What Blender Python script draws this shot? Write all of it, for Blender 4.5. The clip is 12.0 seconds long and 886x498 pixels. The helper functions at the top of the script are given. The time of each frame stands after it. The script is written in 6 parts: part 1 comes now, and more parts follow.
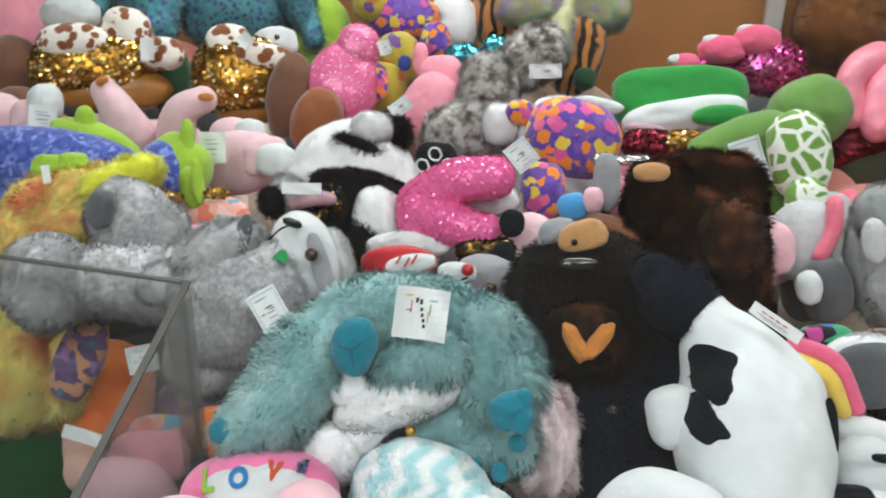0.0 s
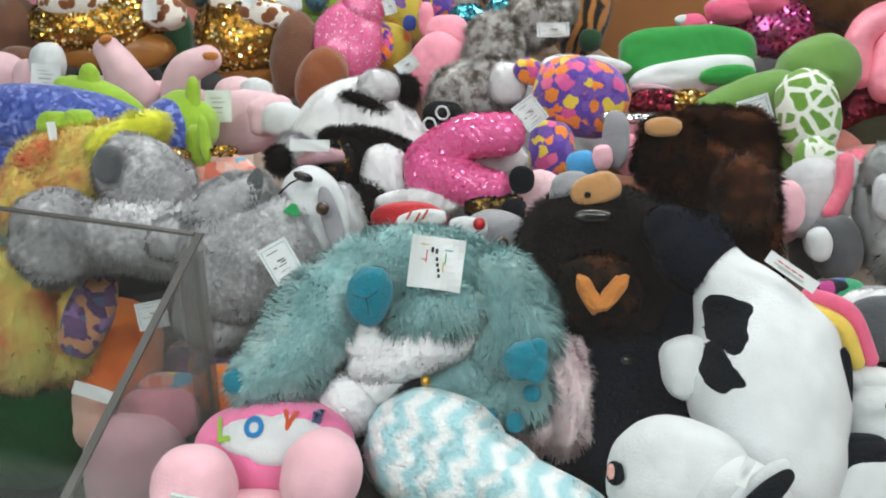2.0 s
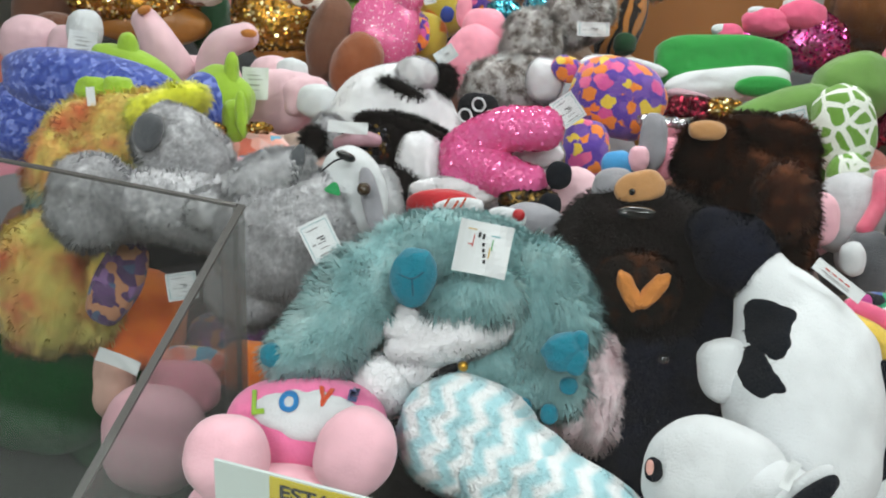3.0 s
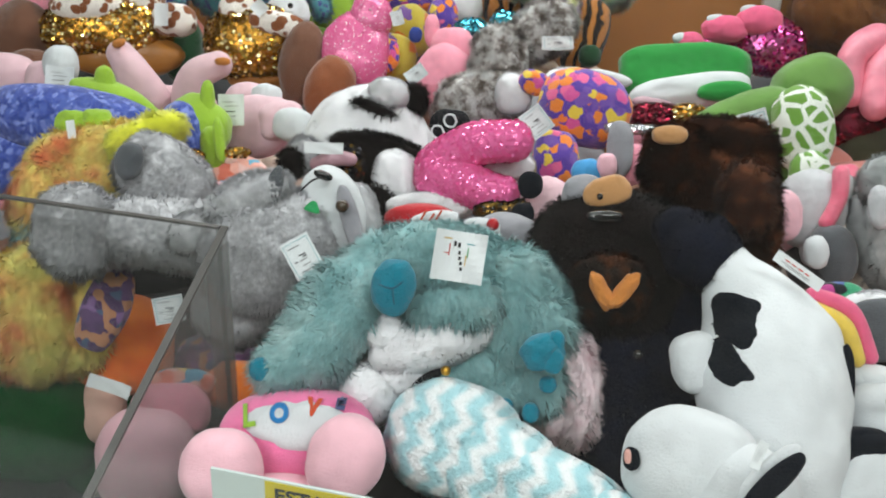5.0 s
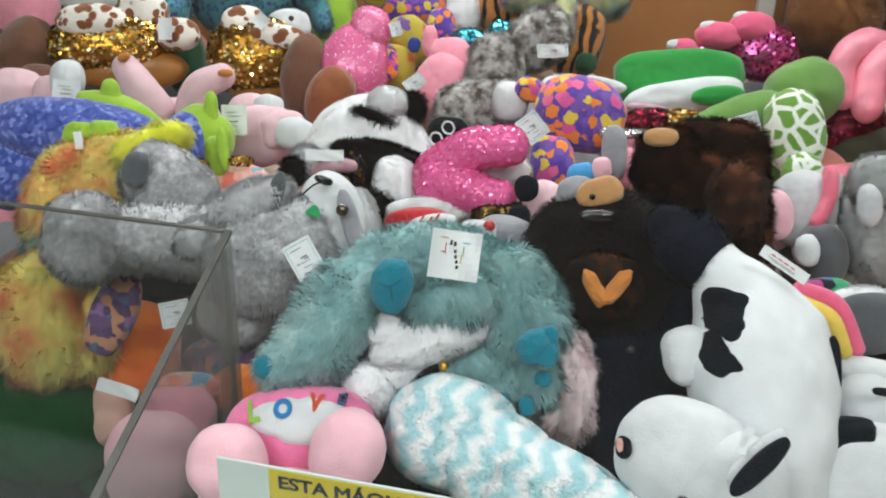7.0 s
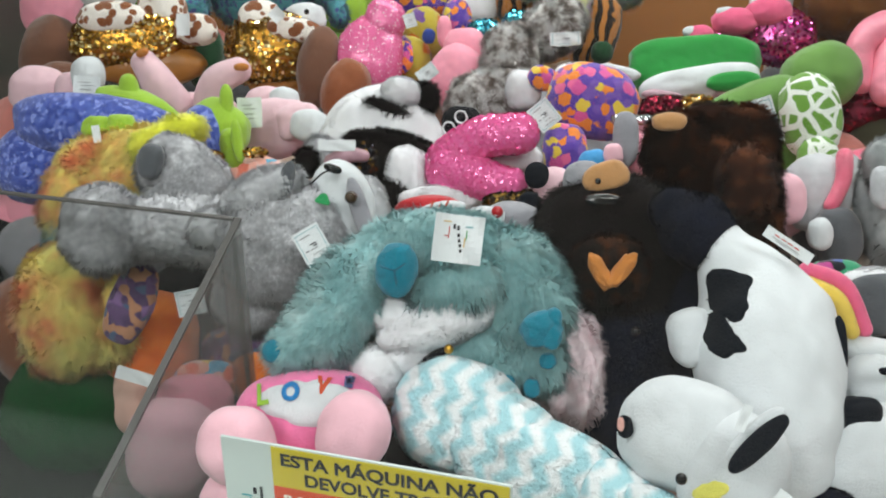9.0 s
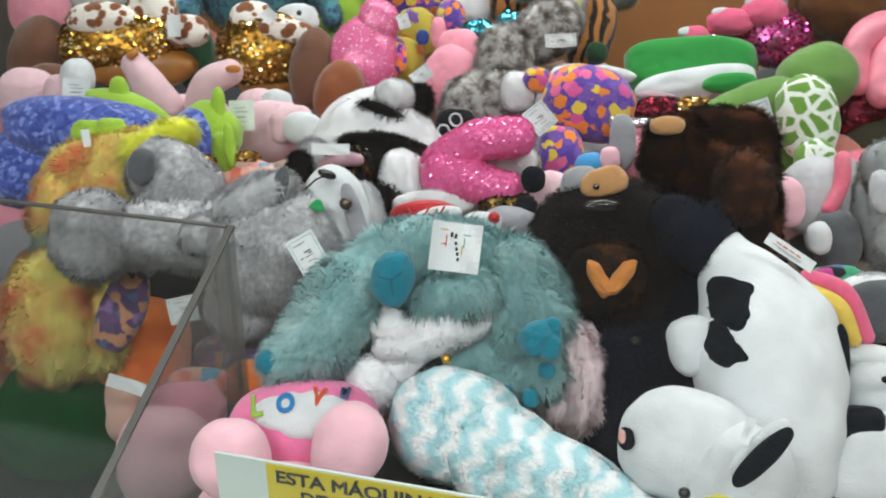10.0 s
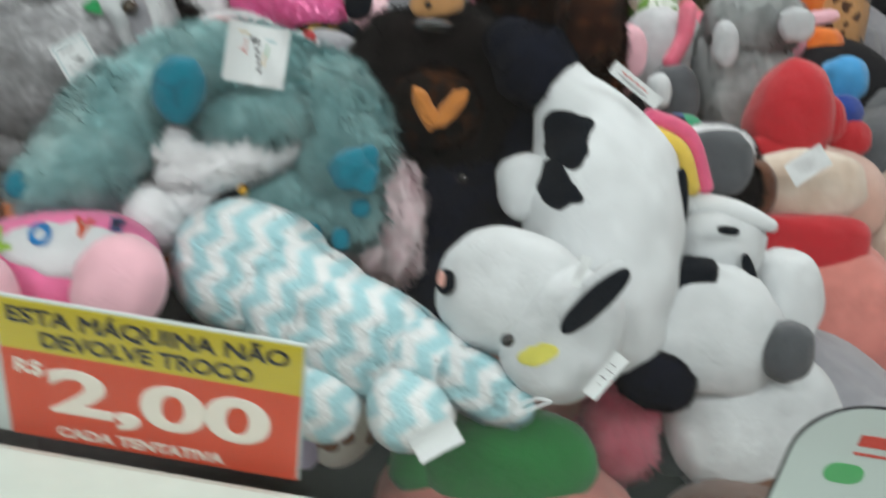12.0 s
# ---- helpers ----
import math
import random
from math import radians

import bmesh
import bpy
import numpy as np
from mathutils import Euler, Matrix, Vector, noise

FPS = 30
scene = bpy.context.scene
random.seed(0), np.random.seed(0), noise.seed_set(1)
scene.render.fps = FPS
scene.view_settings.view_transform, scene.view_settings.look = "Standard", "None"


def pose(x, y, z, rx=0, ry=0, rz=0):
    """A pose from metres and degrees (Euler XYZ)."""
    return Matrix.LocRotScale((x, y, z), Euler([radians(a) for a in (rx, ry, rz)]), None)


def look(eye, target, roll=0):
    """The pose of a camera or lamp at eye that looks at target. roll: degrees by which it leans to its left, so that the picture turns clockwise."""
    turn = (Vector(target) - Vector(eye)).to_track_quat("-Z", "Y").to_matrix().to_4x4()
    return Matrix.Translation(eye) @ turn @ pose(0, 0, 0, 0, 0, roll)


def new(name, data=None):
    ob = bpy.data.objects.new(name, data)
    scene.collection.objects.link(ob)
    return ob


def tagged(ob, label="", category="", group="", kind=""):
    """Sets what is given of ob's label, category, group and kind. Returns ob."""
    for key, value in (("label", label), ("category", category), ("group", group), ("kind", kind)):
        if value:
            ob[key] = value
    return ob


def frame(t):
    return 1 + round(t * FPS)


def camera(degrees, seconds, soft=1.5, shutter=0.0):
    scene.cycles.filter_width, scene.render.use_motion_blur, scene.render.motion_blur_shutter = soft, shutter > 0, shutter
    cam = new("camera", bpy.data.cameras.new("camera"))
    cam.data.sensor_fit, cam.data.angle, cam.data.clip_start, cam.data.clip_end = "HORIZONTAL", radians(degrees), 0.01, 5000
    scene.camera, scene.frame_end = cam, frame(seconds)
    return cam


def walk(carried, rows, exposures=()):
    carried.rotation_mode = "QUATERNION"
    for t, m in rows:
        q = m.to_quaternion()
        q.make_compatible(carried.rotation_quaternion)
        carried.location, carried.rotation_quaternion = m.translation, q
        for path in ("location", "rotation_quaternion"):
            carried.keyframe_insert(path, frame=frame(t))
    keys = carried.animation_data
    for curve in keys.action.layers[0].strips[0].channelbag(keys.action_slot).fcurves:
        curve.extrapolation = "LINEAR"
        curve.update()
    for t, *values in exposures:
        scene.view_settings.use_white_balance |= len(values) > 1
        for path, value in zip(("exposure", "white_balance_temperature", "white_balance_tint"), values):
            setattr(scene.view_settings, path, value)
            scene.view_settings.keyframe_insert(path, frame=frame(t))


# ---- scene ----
cam = camera(51.1, 12.0, 1.9, 0.8)
PATH = [
    (0, (0.101, -0.003, 1.55), (-0.51, 1.7, 0.7), 1.1),
    (0.5, (0.103, -0.001, 1.549), (-0.483, 1.717, 0.708), 0.5),
    (1, (0.096, 0.006, 1.534), (-0.5, 1.688, 0.632), 0.5),
    (1.5, (0.091, 0.0, 1.531), (-0.512, 1.673, 0.615), 1.1),
    (2, (0.089, -0.013, 1.531), (-0.505, 1.671, 0.63), 1.2),
    (2.5, (0.074, -0.016, 1.52), (-0.511, 1.665, 0.608), 3.0),
    (3, (0.056, -0.028, 1.516), (-0.537, 1.657, 0.617), 4.9),
    (5, (0.069, -0.056, 1.523), (-0.493, 1.659, 0.663), 2.7),
    (5.5, (0.073, -0.052, 1.522), (-0.472, 1.667, 0.658), 2.9),
    (6, (0.076, -0.05, 1.523), (-0.476, 1.666, 0.655), 1.9),
    (6.5, (0.079, -0.05, 1.526), (-0.505, 1.659, 0.667), 1.5),
    (7, (0.085, -0.08, 1.524), (-0.492, 1.642, 0.688), 1.8),
    (7.5, (0.101, -0.087, 1.525), (-0.485, 1.638, 0.699), 0.8),
    (9.5, (0.111, -0.08, 1.518), (-0.531, 1.613, 0.668), 0.4),
    (10, (0.101, -0.071, 1.522), (-0.519, 1.629, 0.672), 0.4),
    (10.2, (0.089, -0.070, 1.514), (-0.464, 1.630, 0.673), 1.0),
    (10.5, (0.078, -0.08, 1.504), (-0.449, 1.631, 0.614), 2.3),
    (10.7, (0.073, -0.075, 1.492), (-0.467, 1.658, 0.521), 3.5),
    (11, (0.073, -0.054, 1.445), (-0.263, 1.698, 0.54), 7.1),
    (11.2, (0.086, -0.043, 1.447), (-0.222, 1.695, 0.495), 7.1),
    (11.5, (0.081, -0.027, 1.446), (-0.232, 1.691, 0.47), 6.4),
    (11.7, (0.086, -0.020, 1.443), (-0.207, 1.696, 0.469), 6.4),
    (12, (0.098, 0.008, 1.436), (-0.128, 1.703, 0.380), 8.6),
]
walk(cam, [(t, look(eye, target, roll)) for t, eye, target, roll in PATH], [(0.0, -0.5), (5.0, -0.53), (10.2, -0.55), (11.0, -0.68), (12.0, -0.76)])

# ---- light: unseen shop ceiling panels, one a fill, and the strips under the machine's roof ----
world = bpy.data.worlds.new("shop_air")
world.use_nodes = True
world.node_tree.nodes["Background"].inputs[0].default_value = (0.9, 0.95, 1.0, 1)
world.node_tree.nodes["Background"].inputs[1].default_value = 0.15
scene.world = world


def lamp(name, at, target, w, h, watts, colour=(0.955, 0.985, 1.0)):
    data = bpy.data.lights.new(name, "AREA")
    data.shape, data.size, data.size_y, data.energy, data.color = "RECTANGLE", w, h, watts, colour
    ob = new(name, data)
    ob.matrix_basis = look(at, target)
    return ob


lamp("strip_light", (-0.1, 0.50, 1.98), (-0.1, 0.80, 1.0), 1.5, 0.10, 3.4)
lamp("strip_light", (-0.15, 1.50, 1.98), (-0.15, 1.05, 1.0), 1.7, 0.10, 21)
lamp("unseen_panel_light", (-0.8, -1.2, 2.92), (-0.8, -1.2, 0), 1.2, 0.6, 50)
# added fill panel, out of view, to brighten the toys from the front
lamp("unseen_panel_light", (-0.3, -2.8, 2.92), (-0.3, -2.8, 0), 1.2, 0.6, 45)
lamp("unseen_panel_light", (1.2, -0.6, 2.92), (1.2, -0.6, 0), 1.2, 0.6, 46)


# ---- materials ----
def nodes_of(name):
    m = bpy.data.materials.new(name)
    m.use_nodes = True
    nt = m.node_tree
    return m, nt, nt.nodes["Principled BSDF"]


def add(nt, kind, **values):
    n = nt.nodes.new(kind)
    for key, value in values.items():
        if key in n.inputs:
            n.inputs[key].default_value = value
    return n


def ramp(nt, fac, stops, mode="LINEAR"):
    r = nt.nodes.new("ShaderNodeValToRGB")
    r.color_ramp.interpolation = mode
    el = r.color_ramp.elements
    while len(el) < len(stops):
        el.new(0.5)
    for e, (p, c) in zip(el, stops):
        e.position, e.color = p, (*c, 1)
    nt.links.new(fac, r.inputs[0])
    return r.outputs[0]


def maths(nt, op, a, b=None):
    n = nt.nodes.new("ShaderNodeMath")
    n.operation = op
    for i, v in enumerate((a, b)):
        if v is None:
            continue
        if isinstance(v, (int, float)):
            n.inputs[i].default_value = v
        else:
            nt.links.new(v, n.inputs[i])
    return n.outputs[0]


def coords(nt, warp=0.0, warp_scale=60.0):
    tc = nt.nodes.new("ShaderNodeTexCoord").outputs["Object"]
    if not warp:
        return tc
    n = add(nt, "ShaderNodeTexNoise", Scale=warp_scale, Detail=2.0)
    nt.links.new(tc, n.inputs["Vector"])
    v = nt.nodes.new("ShaderNodeVectorMath")
    v.operation = "MULTIPLY_ADD"
    nt.links.new(n.outputs["Color"], v.inputs[0])
    v.inputs[1].default_value = (warp, warp, warp)
    nt.links.new(tc, v.inputs[2])
    return v.outputs[0]


def mottle(nt, stops, scale=30.0, detail=3.0):
    n = add(nt, "ShaderNodeTexNoise", Scale=scale, Detail=detail, Roughness=0.6)
    nt.links.new(coords(nt), n.inputs["Vector"])
    return ramp(nt, n.outputs["Fac"], stops)


def cells(nt, stops, scale=40.0, warp=0.012, warp_scale=60.0):
    """Flat patches of several dyes, each of one of the stops' colours."""
    v = add(nt, "ShaderNodeTexVoronoi", Scale=scale)
    nt.links.new(coords(nt, warp, warp_scale), v.inputs["Vector"])
    sep = nt.nodes.new("ShaderNodeSeparateColor")
    nt.links.new(v.outputs["Color"], sep.inputs[0])
    return ramp(nt, sep.outputs[0], stops, "CONSTANT")


def net(nt, line, inner, scale=35.0, width=0.08, warp=0.006):
    """Patches of one dye parted by lines of another."""
    v = add(nt, "ShaderNodeTexVoronoi", Scale=scale)
    v.feature = "DISTANCE_TO_EDGE"
    nt.links.new(coords(nt, warp), v.inputs["Vector"])
    return ramp(nt, v.outputs["Distance"], [(0.0, line), (width, line), (width + 0.03, inner), (1.0, inner)])


def spots(nt, spot, ground, scale=60.0, size=0.3, warp=0.008):
    v = add(nt, "ShaderNodeTexVoronoi", Scale=scale)
    nt.links.new(coords(nt, warp), v.inputs["Vector"])
    return ramp(nt, v.outputs["Distance"], [(0.0, spot), (size, spot), (size + 0.06, ground), (1.0, ground)])


def flowers(nt, petals, ground, scale=60.0, size=0.42, warp=0.014):
    """Round blooms of several dyes scattered on a ground."""
    v = add(nt, "ShaderNodeTexVoronoi", Scale=scale)
    nt.links.new(coords(nt, warp, 90.0), v.inputs["Vector"])
    sep = nt.nodes.new("ShaderNodeSeparateColor")
    nt.links.new(v.outputs["Color"], sep.inputs[0])
    k = len(petals)
    bloom = ramp(nt, sep.outputs[0], [(0.15 + 0.7 * i / k if i else 0.0, c) for i, c in enumerate(petals)], "CONSTANT")
    where = ramp(nt, v.outputs["Distance"], [(0.0, (0, 0, 0)), (size, (0, 0, 0)), (size + 0.05, (1, 1, 1)), (1.0, (1, 1, 1))])
    mix = nt.nodes.new("ShaderNodeMix")
    mix.data_type = "RGBA"
    nt.links.new(where, mix.inputs[0])
    nt.links.new(bloom, mix.inputs[6])
    mix.inputs[7].default_value = (*ground, 1)
    return mix.outputs[2]


def tiger(nt, stripe, ground, scale=14.0):
    w = add(nt, "ShaderNodeTexWave", Scale=scale, Distortion=6.0, Detail=2.0)
    w.inputs["Detail Scale"].default_value = 1.5
    nt.links.new(coords(nt), w.inputs["Vector"])
    return ramp(nt, w.outputs["Fac"], [(0.0, stripe), (0.35, stripe), (0.5, ground), (1.0, ground)])


def chevron(nt, a, b, pitch=0.021, tooth=0.014):
    """Zigzag stripes printed on short plush, blurred by the pile."""
    sep = nt.nodes.new("ShaderNodeSeparateXYZ")
    nt.links.new(coords(nt, 0.007, 60.0), sep.inputs[0])
    zig = maths(nt, "PINGPONG", sep.outputs[1], tooth)
    run = maths(nt, "MULTIPLY_ADD", zig, 0.8)
    nt.links.new(sep.outputs[0], run.node.inputs[2])
    part_of = maths(nt, "PINGPONG", run, pitch / 2)
    fac = maths(nt, "DIVIDE", part_of, pitch / 2)
    return ramp(nt, fac, [(0.0, a), (0.25, a), (0.75, b), (1.0, b)])


def plush(name, colour, sheen=0.35, relief=0.5, grain=420.0, rough=0.95, vary=0.16, spec=0.15):
    """Pile fabric. colour: a dye, or a function of the node tree that gives a pattern."""
    m, nt, p = nodes_of(name)
    if callable(colour):
        base = colour(nt)
    else:
        c = Vector(colour)
        base = mottle(nt, [(0.3, tuple(c * 0.86)), (0.7, tuple(c * 1.06))], 28.0)
    # pressed and brushed pile, and every tuft a little different
    n = add(nt, "ShaderNodeTexNoise", Scale=120.0, Detail=4.0, Roughness=0.7)
    nt.links.new(coords(nt), n.inputs["Vector"])
    pile = maths(nt, "MULTIPLY_ADD", n.outputs["Fac"], 2 * vary)
    pile.node.inputs[2].default_value = 1 - vary
    island = nt.nodes.new("ShaderNodeNewGeometry").outputs["Random Per Island"]
    tuft = maths(nt, "MULTIPLY_ADD", island, 0.34)
    tuft.node.inputs[2].default_value = 0.84
    both = maths(nt, "MULTIPLY", pile, tuft)
    mix = nt.nodes.new("ShaderNodeVectorMath")
    mix.operation = "SCALE"
    nt.links.new(base, mix.inputs[0])
    nt.links.new(both, mix.inputs["Scale"])
    nt.links.new(mix.outputs[0], p.inputs["Base Color"])
    p.inputs["Roughness"].default_value = rough
    p.inputs["Specular IOR Level"].default_value = spec
    p.inputs["Sheen Weight"].default_value = sheen
    p.inputs["Sheen Roughness"].default_value = 0.5
    fine = add(nt, "ShaderNodeTexNoise", Scale=grain, Detail=3.0, Roughness=0.7)
    nt.links.new(coords(nt), fine.inputs["Vector"])
    broad = add(nt, "ShaderNodeTexNoise", Scale=38.0, Detail=2.0)
    nt.links.new(coords(nt), broad.inputs["Vector"])
    total = maths(nt, "MULTIPLY_ADD", broad.outputs["Fac"], 3.0)
    nt.links.new(fine.outputs["Fac"], total.node.inputs[2])
    bump = add(nt, "ShaderNodeBump", Strength=relief, Distance=0.003)
    nt.links.new(total, bump.inputs["Height"])
    nt.links.new(bump.outputs[0], p.inputs["Normal"])
    return m


def sequin(name, colours, metal=0.9, rough=0.22):
    """Small metal-coated discs, each at its own tilt."""
    m, nt, p = nodes_of(name)
    island = nt.nodes.new("ShaderNodeNewGeometry").outputs["Random Per Island"]
    k = len(colours)
    nt.links.new(ramp(nt, island, [(i / k, c) for i, c in enumerate(colours)], "CONSTANT"), p.inputs["Base Color"])
    p.inputs["Metallic"].default_value = metal
    p.inputs["Roughness"].default_value = rough
    return m


def hard(name, colour, rough=0.4, metal=0.0, coat=0.0, grain=60.0, vary=0.06):
    m, nt, p = nodes_of(name)
    c = Vector(colour)
    nt.links.new(mottle(nt, [(0.3, tuple(c * (1 - vary))), (0.7, tuple(c * (1 + vary)))], grain), p.inputs["Base Color"])
    p.inputs["Roughness"].default_value = rough
    p.inputs["Metallic"].default_value = metal
    p.inputs["Coat Weight"].default_value = coat
    return m


def satin(name, colour):
    m = hard(name, colour, 0.38, 0.0, 0.0, 25.0, 0.2)
    nt = m.node_tree
    n = add(nt, "ShaderNodeTexNoise", Scale=70.0, Detail=2.0)
    nt.links.new(coords(nt), n.inputs["Vector"])
    bump = add(nt, "ShaderNodeBump", Strength=0.5, Distance=0.004)
    nt.links.new(n.outputs["Fac"], bump.inputs["Height"])
    nt.links.new(bump.outputs[0], nt.nodes["Principled BSDF"].inputs["Normal"])
    return m


def clear(name, tint, gloss=0.03, haze=0.0, mirror=0.02):
    """A thin clear pane: light goes straight through, a little is mirrored."""
    m, nt, p = nodes_of(name)
    out = nt.nodes["Material Output"]
    see = add(nt, "ShaderNodeBsdfTransparent", Color=(*tint, 1))
    shine = add(nt, "ShaderNodeBsdfGlossy", Roughness=gloss)
    edge = add(nt, "ShaderNodeLayerWeight", Blend=0.5)
    steep = maths(nt, "POWER", edge.outputs["Facing"], 4.0)
    fac = maths(nt, "MULTIPLY_ADD", steep, 0.5)
    fac.node.inputs[2].default_value = mirror
    mix = nt.nodes.new("ShaderNodeMixShader")
    nt.links.new(fac, mix.inputs[0])
    nt.links.new(see.outputs[0], mix.inputs[1])
    nt.links.new(shine.outputs[0], mix.inputs[2])
    last = mix.outputs[0]
    if haze:
        # even grey mixed over the pane, imitating a reflected haze
        veil = add(nt, "ShaderNodeBsdfDiffuse", Color=(0.6, 0.6, 0.58, 1))
        more = nt.nodes.new("ShaderNodeMixShader")
        more.inputs[0].default_value = haze
        nt.links.new(last, more.inputs[1])
        nt.links.new(veil.outputs[0], more.inputs[2])
        last = more.outputs[0]
    nt.links.new(last, out.inputs["Surface"])
    return m


# ---- shapes ----
WORLD = {}
NOISE_AT = [0.0]


def spot_matrix(at, turn=(0, 0, 0)):
    return pose(*at, *turn)


def ball(n_around=40, n_up=24):
    v = [(0.0, 0.0, -1.0)]
    for i in range(1, n_up):
        a = math.pi * i / n_up - math.pi / 2
        for j in range(n_around):
            b = 2 * math.pi * j / n_around
            v.append((math.cos(a) * math.cos(b), math.cos(a) * math.sin(b), math.sin(a)))
    v.append((0.0, 0.0, 1.0))
    top = len(v) - 1
    f = []
    for j in range(n_around):
        k = (j + 1) % n_around
        f.append((0, 1 + k, 1 + j))
        for i in range(n_up - 2):
            a, b = 1 + i * n_around, 1 + (i + 1) * n_around
            f.append((a + j, a + k, b + k, b + j))
        last = 1 + (n_up - 2) * n_around
        f.append((last + j, last + k, top))
    return np.array(v), f


BALL = ball()
SMALL_BALL = ball(20, 12)


def wrinkle(v, amount, scale=3.0):
    """Uneven stuffing: pushes points in and out by smooth noise."""
    NOISE_AT[0] += 7.31
    off = Vector((NOISE_AT[0], 0.5 * NOISE_AT[0], 0.0))
    k = np.array([noise.noise(Vector(p) * scale * 0.5 + off) + 0.5 * noise.noise(Vector(p) * scale + off) for p in v])
    return v * (1 + amount * k)[:, None]


def blob(r, lump=0.07, full=2.3, taper=0.0, small=False):
    """A stuffed form: radii r, boxier with a higher full, narrower towards +y with taper."""
    v, f = SMALL_BALL if small else BALL
    v = np.sign(v) * np.abs(v) ** (2 / full)
    v = v / (np.abs(v) ** full).sum(axis=1)[:, None] ** (1 / full)
    if lump:
        v = wrinkle(v, lump)
    v = v * np.array(r)
    if taper:
        k = 1 - taper * v[:, 1] / r[1]
        v[:, 0] *= k
        v[:, 2] *= k
    return v, f


def limb(points, lump=0.05, around=22):
    """A stuffed tube with round ends along (x, y, z, radius) rows."""
    pts = np.array(points, float)
    n = len(pts)
    fine = []
    for i in range(n - 1):
        p0, p1, p2, p3 = pts[max(i - 1, 0)], pts[i], pts[i + 1], pts[min(i + 2, n - 1)]
        for s in range(8):
            t = s / 8
            fine.append(0.5 * (2 * p1 + (p2 - p0) * t + (2 * p0 - 5 * p1 + 4 * p2 - p3) * t * t + (3 * p1 - p0 - 3 * p2 + p3) * t ** 3))
    fine.append(pts[-1])
    fine = np.array(fine)
    ways = np.gradient(fine[:, :3], axis=0)
    ways /= np.linalg.norm(ways, axis=1)[:, None]
    rings = []
    for s in range(5):
        a = math.pi / 2 * s / 5
        rings.append((fine[0, :3] - ways[0] * fine[0, 3] * math.cos(a), ways[0], fine[0, 3] * max(math.sin(a), 0.02)))
    rings += [(p[:3], w, p[3]) for p, w in zip(fine, ways)]
    for s in range(4, -1, -1):
        a = math.pi / 2 * s / 5
        rings.append((fine[-1, :3] + ways[-1] * fine[-1, 3] * math.cos(a), ways[-1], fine[-1, 3] * max(math.sin(a), 0.02)))
    side = np.cross(ways[0], (0.0, 0.0, 1.0))
    if np.linalg.norm(side) < 0.1:
        side = np.array((1.0, 0.0, 0.0))
    v, f = [], []
    for c, w, r in rings:
        side = side - w * (side @ w)
        side /= np.linalg.norm(side)
        other = np.cross(w, side)
        for j in range(around):
            b = 2 * math.pi * j / around
            v.append(c + r * (math.cos(b) * side + math.sin(b) * other))
    for i in range(len(rings) - 1):
        for j in range(around):
            k = (j + 1) % around
            f.append((i * around + j, i * around + k, (i + 1) * around + k, (i + 1) * around + j))
    f.append(tuple(range(around - 1, -1, -1)))
    f.append(tuple(range((len(rings) - 1) * around, len(rings) * around)))
    v = np.array(v)
    if lump:
        NOISE_AT[0] += 5.7
        mid = np.repeat(np.array([r[0] for r in rings]), around, axis=0)
        k = np.array([noise.noise(Vector(p) * 28 + Vector((NOISE_AT[0], 0, 0))) for p in v])
        v = mid + (v - mid) * (1 + 2 * lump * k)[:, None]
    return v, f


def slab(x0, x1, y0, y1, z0, z1, bevel=0.0):
    bm = bmesh.new()
    bmesh.ops.create_cube(bm, size=1.0)
    bm.transform(Matrix.LocRotScale(((x0 + x1) / 2, (y0 + y1) / 2, (z0 + z1) / 2), None, (x1 - x0, y1 - y0, z1 - z0)))
    if bevel:
        bmesh.ops.bevel(bm, geom=bm.edges[:], offset=bevel, segments=2, affect="EDGES", profile=0.5)
    bm.verts.index_update()
    v = np.array([q.co[:] for q in bm.verts])
    f = [tuple(q.index for q in p.verts) for p in bm.faces]
    bm.free()
    return v, f


def triangles(v, f):
    return np.array([(q[0], q[i], q[i + 1]) for q in f for i in range(1, len(q) - 1)])


